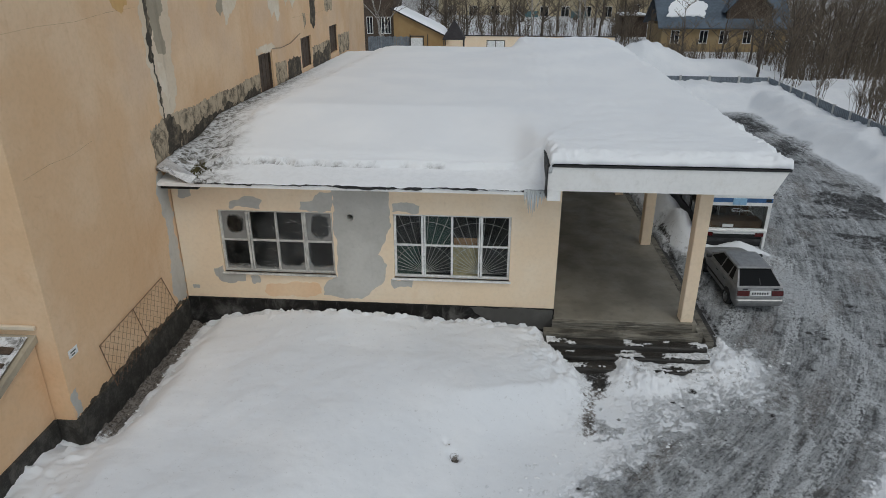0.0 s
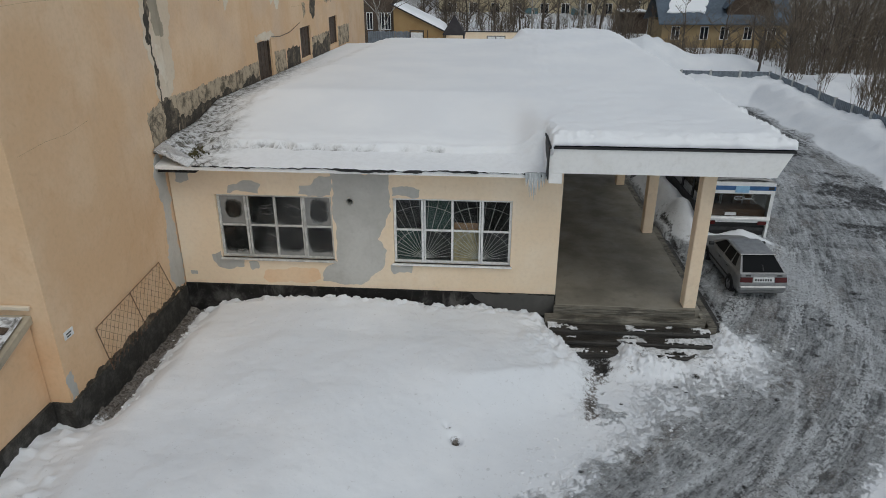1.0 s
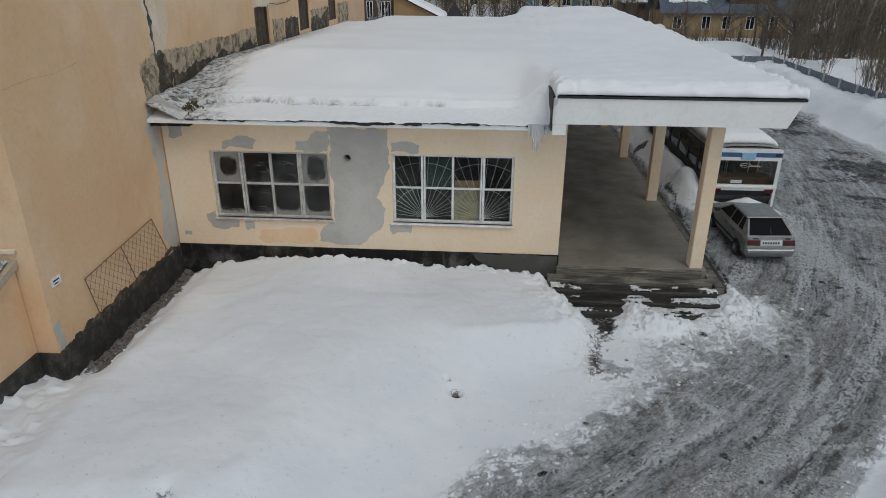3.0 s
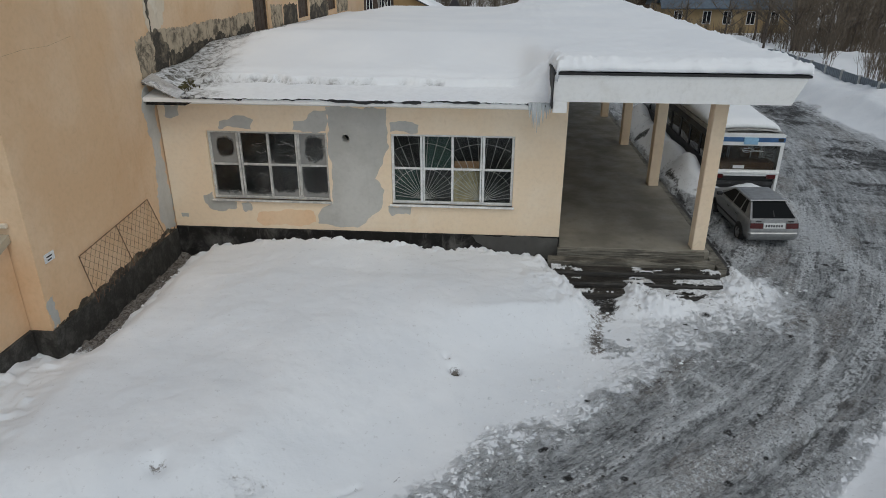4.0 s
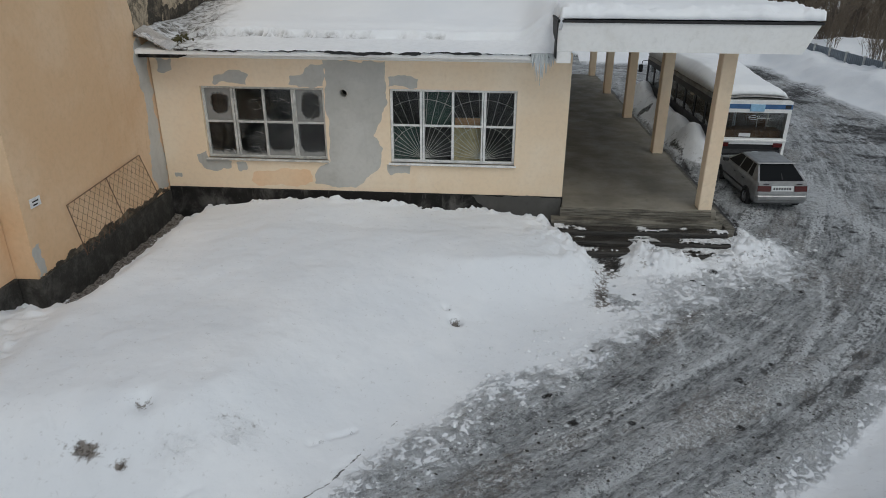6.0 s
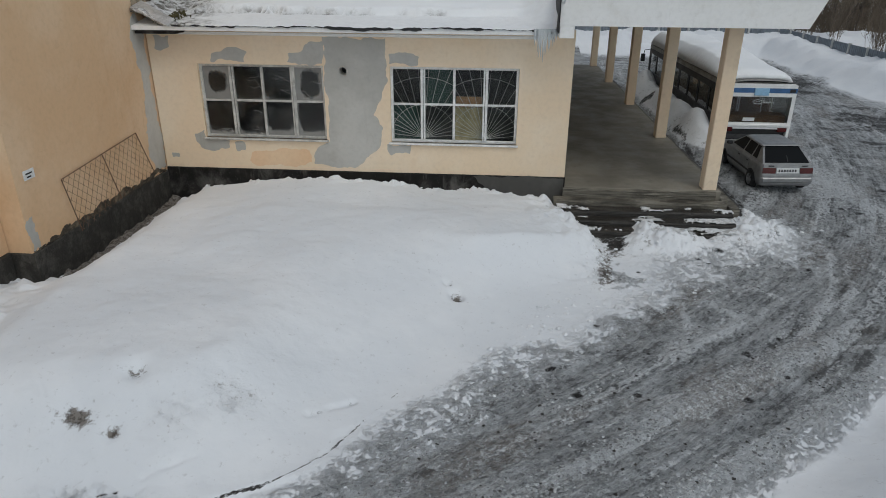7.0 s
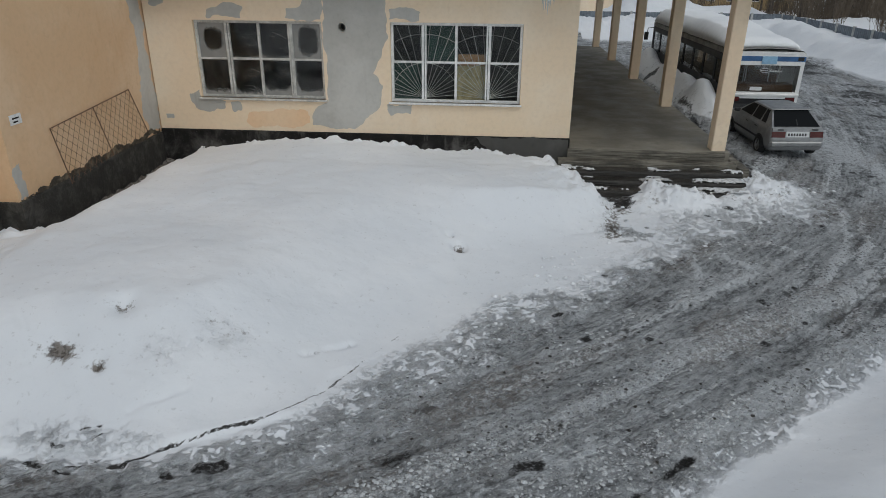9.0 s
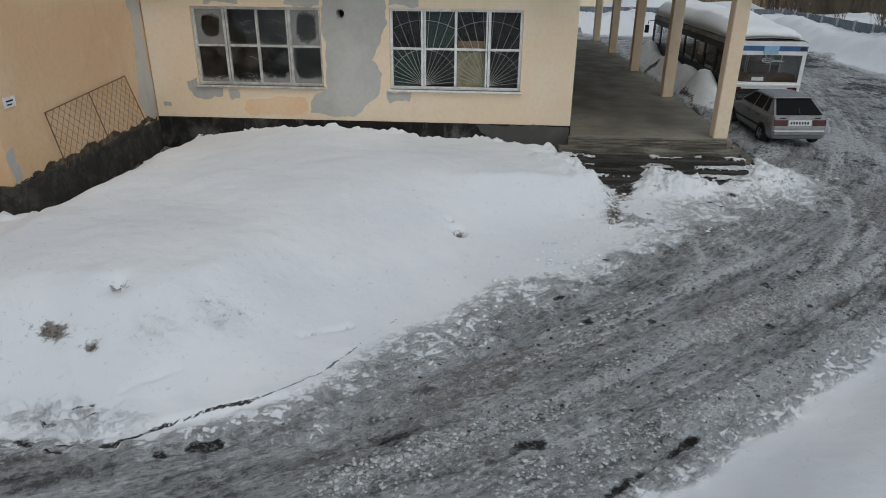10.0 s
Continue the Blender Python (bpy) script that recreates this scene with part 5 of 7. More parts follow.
def roof_snow():
    """Snow over the roof and the canopy: thin at the eave and along the tall wall, deep beyond."""
    xs = lines([(-11.6, -9.5, 0.09), (-9.5, -1.5, 0.12), (-1.5, 0.6, 0.06), (0.6, 5.2, 0.12), (5.2, 5.72, 0.05), (5.72, 5.73, 0.1)])
    ys = lines([(-1.18, 0.2, 0.05), (0.2, 0.9, 0.02), (0.9, 1.6, 0.05), (1.6, 6, 0.15), (6, 24.4, 0.35), (24.4, 25.8, 0.1)])
    X, Y = np.meshgrid(xs, ys)
    roof = 5.0 + 0.185 * (np.minimum(Y, 4.2) + 0.67) - 0.45 * np.clip((Y - 4.2) / 21.2, 0, 1)
    n1, n2, n3 = fbm(X, Y, 0.5, 4, 61), fbm(X, Y, 2.2, 4, 62), fbm(X, Y, 6, 3, 63)
    crust = Y - 0.5 - 0.26 * (n2 - 0.5) - 0.05 * (n3 - 0.5)
    deep = smooth(0.0, 0.025, crust) * (0.19 + 0.05 * smooth(0.1, 0.5, crust) + 0.17 * smooth(0.3, 4, Y) + 0.1 * (n1 - 0.5) + 0.05 * n3 * smooth(1.2, 0.2, crust))
    thin = 0.035 + 0.02 * n2
    wall_side = smooth(-9.6, -11.1, X + 0.8 * (n2 - 0.5) - 0.045 * Y)
    main = roof + thin + deep * (1 - 0.85 * wall_side) + 0.36 * smooth(-10.6, -11.5, X) * smooth(2.5, -0.5, Y) - 0.06 * smooth(-10.4, -11.3, X) * smooth(1.0, 3.0, Y)
    main = main + 0.04 * n2 * wall_side
    rim = np.minimum(np.minimum(X - CX0 + 0.02 + 4 * smooth(0.2, 1.8, Y), CX1 + 0.07 - X), Y - CY0 + 0.06)
    lump = fbm(X, Y, 9, 3, 66)
    rim = rim + 0.025 * (n3 - 0.5)
    profile = 0.5 * np.sqrt(np.clip(rim / 0.06, 0, 1)) + 0.5 * smooth(0.0, 0.4 + 0.6 * smooth(6, 24, Y), rim + 0.22 * (lump - 0.5) + 0.2 * (n3 - 0.5))
    canopy = 5.93 + (0.3 + 0.06 * smooth(0, 6, Y) + 0.22 * smooth(6, 22, Y)) * profile * (0.8 + 0.34 * n2) + 0.05 * n1 + 0.035 * n3 + 0.13 * (lump - 0.5) * smooth(0.7, 0.2, rim)
    canopy = np.where((Y < -1.16) | (X > 5.71), 5.965, canopy)
    side = X - CX0
    wide = smooth(0.1, 3.2, Y) * (1 - 0.88 * smooth(19, 25, Y))
    blend = smooth(-0.06 - 3.4 * wide, 0.03 + 1.4 * wide, side)
    drift = 0.46 * np.exp(-((side + 0.15) / 0.42) ** 2) * smooth(-0.25, 0.5, Y) * smooth(4, 0.8, Y)
    z = main * (1 - blend) + canopy * blend + drift * (1 - blend)
    keep = (X[:-1, :-1] >= CX0 - 0.05) | (Y[:-1, :-1] >= -0.7)
    dirt_shade = 1.0 * wall_side * smooth(0.38, 0.66, 0.5 * n2 + 0.5 * fbm(X * 0.7, Y * 1.6, 4.5, 5, 64, 0.62)) * smooth(9, 1, Y) + 0.3 * wall_side * smooth(20, 8, Y) + (0.5 + 0.7 * n2) * smooth(-10.8, -11.35, X + 0.5 * (n2 - 0.5)) * smooth(22, 8, Y)
    # includes a thin dark line painted as the shadow below the crust's edge
    dirt_shade = dirt_shade * smooth(0.1, -0.3, side) + (0.07 * smooth(0.05, -0.05, crust) + 0.8 * smooth(0.014, 0.004, crust) * smooth(-0.035, -0.012, crust) * smooth(0.3, 0.55, fbm(X, Y * 0.3, 1.6, 4, 65)) * smooth(-2.6, -3.6, X)) * (side < 0)
    corner = smooth(-9.2, -10.7, X + 0.9 * (n2 - 0.5)) * smooth(2.4, 0.7, Y + 0.8 * (n1 - 0.5))
    dirt_shade = dirt_shade + 1.1 * corner * smooth(0.33, 0.52, fbm(X * 0.45, Y * 1.7, 3.2, 5, 67, 0.62)) * (side < 0)
    ob = sheet("roof_snow", xs, ys, z, M_SNOW, {"dirt_shade": np.clip(dirt_shade, 0, 1)}, faces=keep)
    skirt = ob.modifiers.new("thickness", "SOLIDIFY")
    skirt.thickness, skirt.offset = 0.09, -1
    return tagged(ob, "deep smooth snow lying on the station roof", "snow", kind="stuff")


roof_snow()
# moss where the roof is bare
rnd = random.Random(29)
M_MOSS = simple("olive_brown_moss", (0.085, 0.075, 0.03), 0.95, 0, 0.5, 9, 0.5)
vs, fs = [], []
for _ in range(260):
    x, y = rnd.gauss(-10.85, 0.17), rnd.gauss(-0.05, 0.24)
    z, r, i = ROOF_Z(y) + 0.12, rnd.uniform(0.01, 0.034), len(vs)
    vs += [(x - r, y, z), (x, y - r, z), (x + r, y, z), (x, y + r, z), (x + rnd.uniform(-r, r) * 0.4, y, z + r * 0.7), (x, y, z - 0.12)]
    fs += [(i, i + 1, i + 4), (i + 1, i + 2, i + 4), (i + 2, i + 3, i + 4), (i + 3, i, i + 4), (i + 1, i, i + 5), (i + 2, i + 1, i + 5), (i + 3, i + 2, i + 5), (i, i + 3, i + 5)]
me = bpy.data.meshes.new("moss")
me.from_pydata(vs, [], fs)
me.materials.append(M_MOSS)
tagged(new("moss", me), "olive-brown moss on the bare corner of the roof", "moss", kind="stuff")
# bent zinc flashing at the eave corner by the tall wall
bm = bmesh.new()
quad = [(-11.62, -0.62, 5.46), (-10.62, -0.76, 5.02), (-10.5, -0.52, 5.17), (-11.47, -0.25, 5.61)]
vs = [bm.verts.new(p) for p in quad] + [bm.verts.new((p[0], p[1] + 0.02, p[2] - 0.02)) for p in quad]
for q in ((0, 1, 2, 3), (7, 6, 5, 4), (0, 4, 5, 1), (1, 5, 6, 2), (2, 6, 7, 3), (3, 7, 4, 0)):
    bm.faces.new([vs[i] for i in q])
bmesh.ops.recalc_face_normals(bm, faces=bm.faces[:])
part("flashing", bm, M_ZINC, station, "bent strip of shiny zinc flashing")
bm = boxes((-11.6, -10.5, -0.6, -0.02, 4.8, 4.98))
part("eave_end", bm, M_PLINTH, station, "dark boxed end of the eave")

# icicles below the canopy corner
rnd = random.Random(9)
for i in range(14):
    bm = bmesh.new()
    l = rnd.uniform(0.2, 0.45) + 0.4 * math.exp(-((i - 5) / 3) ** 2)
    x = -1.1 + i * 0.042 + rnd.uniform(-0.012, 0.012)
    y = -0.7 + rnd.uniform(-0.02, 0.03)
    tube(bm, [(x, y, 5.06), (x, y, 5.02 - l * 0.4), (x + rnd.uniform(-0.01, 0.01), y, 5.0 - l)], [0.042, 0.024, 0.004], 7)
    thing("icicle", bm, M_ICE, "clear icicle hanging from the snowy eave", "icicle", "icicles at the eave", soft=True)

# ---- the tall building beside it ----
tall = empty("tall_building", m=pose(-13, 10, 0), label="tall ochre-plastered building with peeling walls and small plank doors", category="building")
TM = Matrix.Translation((13, -10, 0))


def tpart(name, bm, mat, label="", soft=False, parent=None):
    bmesh.ops.transform(bm, matrix=TM, verts=bm.verts[:])
    return part(name, bm, mat, parent or tall, label, soft)


TX = -11.65
DOORS = [(8.95, 10.75, 5.72, 7.34), (15.35, 17.35, 5.85, 7.36), (21.5, 23.6, 5.85, 7.42)]
bm = bmesh.new()
holed_wall(bm, [-6.2, 0.35, 32.6], [0.9, 6.6, 13.5], DOORS, lambda u, v, d: (TX - d, u, v), 0.5)
tpart("wall", bm, M_TALL, "ochre-plastered side wall, patched and stained")
tpart("wall", boxes((-30, TX - 0.5, 32.1, 32.6, -0.2, 13.5)), M_TALL)
tpart("wall", boxes((-30, TX - 0.5, -6.2, -5.7, -0.2, 13.5)), M_TALL)
tpart("wall", boxes((-30.5, -30, -6.2, 32.6, -0.2, 13.5)), M_TALL)
tpart("roof", boxes((-30.9, TX + 0.4, -6.6, 33.0, 13.5, 13.8)), M_FELT)
tpart("plinth", boxes((TX - 0.5, TX + 0.07, -6.23, -0.04, -0.3, 0.895), bevel=0.02), M_TARGREY, "dark grey tarred plinth")
for y0, y1, z0, z1 in DOORS:
    bm = bmesh.new()
    n = 7
    for i in range(n):
        a, b = y0 + 0.1 + (y1 - y0 - 0.2) * i / n, y0 + 0.1 + (y1 - y0 - 0.2) * (i + 1) / n - 0.012
        box(bm, TX - 0.2, TX - 0.15 + 0.01 * (i % 2), a, b, z0, z1 - 0.08, bevel=0.006)
    d = tpart("door", bm, M_DARKWOOD, "weathered dark plank door")
    bm = boxes((TX - 0.24, TX - 0.08, y0, y0 + 0.1, z0, z1), (TX - 0.24, TX - 0.08, y1 - 0.1, y1, z0, z1), (TX - 0.239, TX - 0.081, y0 + 0.1, y1 - 0.1, z1 - 0.08, z1), bevel=0.008)
    bmesh.ops.transform(bm, matrix=TM, verts=bm.verts[:])
    part("door_frame", bm, M_DARKWOOD, d)

on_wall = lambda u, v, d: (TX + d, u, v)
# blackened strip of old plaster just above the roof
for outline, seed in (([(-0.55, 6.5), (-0.18, 6.57), (0.58, 6.6), (8.85, 6.66), (8.85, 5.5), (-0.46, 5.3)], 31), ([(11.1, 6.76), (12.65, 6.7), (12.65, 5.6), (11.1, 5.6)], 32), ([(17.5, 6.7), (21.4, 6.72), (21.4, 5.6), (17.5, 5.6)], 33), ([(23.7, 6.72), (26.9, 6.64), (26.8, 5.6), (23.7, 5.6)], 34)):
    bm = bmesh.new()
    patch(bm, outline, on_wall, 0.012, 0.022, seed, jag=True)
    tpart("stained_band", bm, M_BAND, "blackened strip of old plaster above the roof")
# fallen plaster and the long crack
M_OLDCEMENT = plaster("weathered_brown_cement", (0.33, 0.28, 0.205), (0.46, 0.395, 0.29), (0.2, 0.165, 0.12), 0.6)
M_CRACK = band_mat("soot_black_cement", (0.05, 0.041, 0.03), (0.24, 0.19, 0.13), 0.46, 0.68)
M_STREAK = plaster("lime_streaked_plaster", (0.68, 0.55, 0.4), (0.78, 0.7, 0.58), (0.6, 0.45, 0.3), 0.7)
M_RUSTSTAIN = plaster("rust_stained_plaster", (0.6, 0.36, 0.14), (0.68, 0.44, 0.2), (0.5, 0.27, 0.1), 0.5)
M_PALE = plaster("pale_exposed_plaster", (0.66, 0.53, 0.385), (0.73, 0.62, 0.48), (0.42, 0.33, 0.23), 0.7)
for outline, mat, depth, seed in (
    ([(0.0, 10.6), (1.7, 10.6), (1.65, 9.0), (1.38, 8.3), (1.5, 7.6), (1.25, 6.85), (0.9, 6.62), (0.3, 6.62), (0.16, 7.1), (0.1, 7.8), (-0.1, 8.25), (-0.06, 9.0)], M_PALE, 0.006, 41),
    ([(0.45, 10.6), (1.35, 10.6), (1.32, 9.58), (1.0, 9.34), (1.02, 9.0), (1.13, 8.74), (1.1, 8.37), (0.8, 8.4), (0.56, 8.67), (0.56, 9.05), (0.46, 9.25), (0.42, 9.5)], M_OLDCEMENT, 0.012, 42),
    ([(0.2, 10.6), (0.4, 10.6), (0.4, 9.6), (0.45, 9.22), (0.4, 8.8), (0.3, 8.32), (0.12, 8.22), (0.04, 8.4), (0.15, 8.7), (0.11, 8.97), (0.25, 9.3), (0.23, 9.7)], M_CRACK, 0.016, 43),
    ([(0.24, 8.36), (0.31, 8.36), (0.29, 7.98), (0.4, 7.66), (0.5, 7.5), (0.42, 7.3), (0.38, 7.02), (0.42, 6.73), (0.38, 6.4), (0.33, 6.4), (0.36, 6.73), (0.31, 7.02), (0.33, 7.32), (0.31, 7.66), (0.21, 7.98)], M_CRACK, 0.016, 44),
    ([(0.5, 8.2), (0.8, 8.1), (0.95, 7.5), (0.75, 7.0), (0.55, 7.4)], M_STREAK, 0.009, 53),
    ([(0.28, 6.62), (1.0, 6.6), (1.3, 6.1), (1.25, 5.3), (0.3, 5.3)], M_CRACK, 0.02, 54),
    ([(1.2, 6.0), (2.2, 5.92), (3.0, 6.14), (4.2, 5.98), (5.2, 6.2), (5.7, 5.96), (7.2, 6.05), (7.8, 6.25), (8.8, 6.1), (8.8, 5.5), (1.2, 5.2)], M_CRACK, 0.015, 55),
    ([(12.9, 6.54), (13.6, 6.62), (15.1, 6.56), (15.2, 5.6), (12.8, 5.6)], M_CRACK, 0.014, 62),
    ([(17.5, 6.3), (18.6, 6.45), (19.6, 6.2), (21.4, 6.5), (21.4, 5.6), (17.5, 5.6)], M_CRACK, 0.015, 63),
    ([(10.83, 9.1), (11.1, 10.6), (12.4, 10.6), (12.4, 8.7), (11.96, 8.43), (11.6, 8.9), (11.17, 8.64)], M_STREAK, 0.006, 56),
    ([(12.9, 10.6), (15.2, 10.6), (15.0, 9.2), (14.4, 8.8), (13.9, 9.3), (13.3, 9.0)], M_STREAK, 0.006, 59),
    ([(8.7, 7.42), (8.75, 7.6), (10.9, 7.62), (11.3, 7.3), (11.0, 7.36), (9.0, 7.36)], M_STREAK, 0.006, 60),
    ([(5.25, 10.6), (5.95, 10.6), (5.8, 9.25), (5.55, 9.1), (5.27, 9.3)], M_OLDCEMENT, 0.01, 45),
    ([(5.9, 10.6), (7.5, 10.6), (7.3, 9.55), (6.7, 9.2), (6.2, 8.9), (5.9, 8.74), (5.84, 9.3)], M_STREAK, 0.007, 58),
    ([(17.55, 10.6), (18.92, 10.6), (18.6, 8.4), (18.4, 7.93), (17.91, 7.64), (17.49, 7.89)], M_CRACK, 0.01, 46),
    ([(15.9, 8.5), (16.6, 8.42), (16.5, 7.9), (16.2, 7.75)], M_BAND, 0.008, 64),
    ([(21.06, 10.6), (22.59, 10.6), (22.42, 8.3), (20.76, 8.3)], M_BAND, 0.01, 47),
    ([(-1.4, 10.6), (-0.55, 10.6), (-0.6, 9.8), (-0.95, 9.6), (-1.25, 9.75)], M_RUSTSTAIN, 0.006, 65),
    ([(-0.35, 5.3), (-0.02, 5.0), (-0.02, 1.0), (-0.75, 0.95), (-0.72, 2.4), (-0.55, 3.6), (-0.75, 4.6), (-0.6, 5.2)], M_CEMENT, 0.008, 49),
    ([(-6.15, 1.6), (-5.95, 1.65), (-5.9, 0.95), (-6.15, 0.92)], M_CEMENT, 0.006, 50),
):
    bm = bmesh.new()
    patch(bm, outline, on_wall, depth, 0.05, seed, jag=True)
    tpart("plaster_patch", bm, mat, "bare patch where the plaster has fallen")
# hairline joints in the render
M_HAIR = simple("dusty_crack", (0.44, 0.3, 0.18), 0.9, 0, 0.4, 5, 0.2)
for pts in ([(-6.1, 9.5), (-4.4, 9.58), (-3.0, 9.57), (-1.6, 9.68), (-0.2, 9.72)], [(-5.9, 6.7), (-5.0, 6.78), (-4.2, 6.76), (-3.3, 6.88)], [(14.2, 8.42), (16.0, 8.4), (18.7, 8.34), (22.4, 8.43)]):
    bm = bmesh.new()
    tube(bm, [(TX + 0.001, y, z) for y, z in pts], 0.0035, 4)
    tpart("hairline_crack", bm, M_HAIR)
# a slack cable between two doors
bm = bmesh.new()
tube(bm, [(TX + 0.03, y, z) for y, z in ((10.8, 7.42), (12.0, 7.3), (13.5, 7.34), (15.3, 7.62))], 0.012, 5)
tpart("cable", bm, M_FELT, "slack black cable")
# crumbling lip above the plinth
bm = bmesh.new()
patch(bm, [(-6.15, 0.93), (-5.2, 0.95), (-4.9, 1.05), (-4.4, 0.98), (-3.6, 1.08), (-3.1, 1.0), (-2.2, 1.08), (-1.6, 0.99), (-0.1, 1.02), (-0.1, 0.86), (-6.15, 0.86)], on_wall, 0.02, 0.03, 51, jag=True)
tpart("stained_band", bm, M_CRACK, "crumbling dark edge above the plinth")

# the low annex in front, its roof falling towards the yard
def lean_section(bm, x0, x1, sec):
    a = [bm.verts.new((x0, y, z)) for y, z in sec]
    b = [bm.verts.new((x1, y, z)) for y, z in sec]
    n = len(sec)
    bm.faces.new(a[::-1])
    bm.faces.new(b)
    for i in range(n):
        bm.faces.new((a[i], a[(i + 1) % n], b[(i + 1) % n], b[i]))
    bmesh.ops.recalc_face_normals(bm, faces=bm.faces[:])
    return bm


AX = -12.15
tpart("annex_wall", lean_section(bmesh.new(), -20, AX, [(-6.22, 0.9), (-6.22, 3.02), (-12.0, 0.95), (-12.0, 0.9)]), M_TALL, "ochre-plastered annex wall")
tpart("plinth", boxes((-20, AX + 0.06, -12.05, -6.24, -0.3, 0.93), bevel=0.02), M_TARGREY, "dark grey tarred plinth")
tpart("annex_roof", lean_section(bmesh.new(), -20, AX + 0.1, [(-6.215, 3.03), (-6.215, 3.2), (-12.2, 1.05), (-12.2, 0.88)]), M_OLDCEMENT, "sloping annex roof with a plastered edge")
tpart("ledge", boxes((-20, -12.0, -6.3, -6.215, 3.36, 3.46), bevel=0.015), M_PALE, "crumbling ledge above the annex roof")
xs, ys = lines([(-20, -13, 0.4), (-13, -12.14, 0.07)]), lines([(-12.1, -9, 0.3), (-9, -6.3, 0.07)])
X, Y = np.meshgrid(xs, ys)
n1 = fbm(X, Y, 2.0, 5, 91, 0.6)
sheet("snow_cover", xs + 13, ys - 10, 3.2 + (Y + 6.215) * 2.15 / 5.985 + 0.03 + 0.07 * n1, M_SNOW, {"dirt_shade": 0.75 + 0.25 * smooth(0.4, 0.55, n1)}, tall, "dirty melting snow over dark boards")

rnd = random.Random(37)
for i in range(9):
    y = -6.55 - 0.2 * i
    z = 3.2 + (y + 6.215) * 2.15 / 5.985
    bm = bmesh.new()
    m = Matrix.Translation((0, y, z + 0.085)) @ Matrix.Rotation(math.atan2(2.15, 5.985), 4, "X") @ Matrix.Rotation(rnd.uniform(-0.05, 0.05), 4, "Z")
    box(bm, -12.9 + rnd.uniform(-0.4, 0.3), -12.3 + rnd.uniform(-0.12, 0.1), -0.055, 0.055, -0.02, 0.02, bevel=0.006, m=m)
    tpart("roof_board", bm, M_DARKWOOD, "dark weathered roof board")

# ---- a wire-mesh panel leaning on that wall ----
mesh_panel = empty("wire_mesh_panel", label="rusty steel frame with diamond wire mesh leaning on the wall", category="mesh panel")


def on_panel(u, v):
    return Vector((-11.6 + 0.13 * v, -4.84 + 3.38 * u + v * (0.15 + 0.24 * u), 2.1 + 0.24 * u - v * (1.28 - 0.08 * u)))


for a, b in (((0, 0), (1, 0)), ((0, 0), (0, 1)), ((1, 0), (1, 1)), ((0.5, 0), (0.5, 1))):
    bm = bmesh.new()
    tube(bm, [on_panel(*a), on_panel(*b)], 0.0115, 6)
    part("frame_bar", bm, M_RUST, mesh_panel)
bm = bmesh.new()
n = 15
for k in range(-5, n):
    for s in (1, -1):
        pts = []
        for t in np.linspace(0, 1, 2):
            pts.append((k / n + 0.36 * t if s > 0 else k / n + 0.36 * (1 - t), t))
        (u0, v0), (u1, v1) = pts
        lo, hi = max(0, (0 - u0) / (u1 - u0) if u1 != u0 else 0), 1
        ts = [t for t in np.linspace(0, 1, 40) if 0 <= u0 + (u1 - u0) * t <= 1]
        if len(ts) > 2:
            tube(bm, [on_panel(u0 + (u1 - u0) * ts[0], v0 + (v1 - v0) * ts[0]), on_panel(u0 + (u1 - u0) * ts[-1], v0 + (v1 - v0) * ts[-1])], 0.0042, 4)
part("wire_mesh", bm, M_RUST, mesh_panel, "diamond wire mesh")

# ---- a small enamel plate with unreadable writing ----
plate = empty("wall_plate", label="small white enamel plate with dark writing on the wall", category="sign")
part("panel", boxes((TX + 0.002, TX + 0.022, -5.92, -5.58, 2.4, 2.6), bevel=0.005), M_FRAME_WHITE, plate)
for i, (a, b) in enumerate(((-5.86, -5.66), (-5.84, -5.7))):
    part("writing_bar", boxes((TX + 0.023, TX + 0.026, a, b, 2.51 - 0.07 * i, 2.54 - 0.07 * i)), M_PLINTH, plate)

# ---- vehicles ----
M_CARPAINT = simple("silver_car_paint", (0.33, 0.333, 0.337), 0.38, 0.55, 0.2, 5, 0.03)
M_TINT = Nodes("tinted_car_glass").done((0.01, 0.011, 0.012), 0.3, Specular_IOR_Level=0.08)
M_RUBBER = simple("black_tyre_rubber", (0.022, 0.022, 0.022), 0.85, 0, 0.4, 9, 0.3)
M_RIM = simple("alloy_rim", (0.4, 0.4, 0.41), 0.4, 0.8, 0.3, 8, 0.05)
M_REDLAMP = simple("red_lamp_glass", (0.085, 0.012, 0.012), 0.2, 0, 0.3, 9, 0.05)
M_TRIM = simple("black_plastic_trim", (0.025, 0.025, 0.026), 0.6, 0, 0.3, 9, 0.1)
M_PLATE = simple("white_number_plate", (0.72, 0.73, 0.73), 0.4, 0, 0.1, 9, 0.03)
M_INK = simple("black_ink", (0.03, 0.03, 0.032), 0.6, 0, 0.2, 9, 0.02)


def panel(pts, out, thick=0.008):
    """A thin slab over a polygon, set off along the direction out."""
    bm = bmesh.new()
    o = Vector(out).normalized()
    a = [bm.verts.new(Vector(p) + o * thick) for p in pts]
    b = [bm.verts.new(Vector(p) - o * 0.01) for p in pts]
    bm.faces.new(a)
    n = len(pts)
    for i in range(n):
        bm.faces.new((b[i], b[(i + 1) % n], a[(i + 1) % n], a[i]))
    bmesh.ops.recalc_face_normals(bm, faces=bm.faces[:])
    return bm


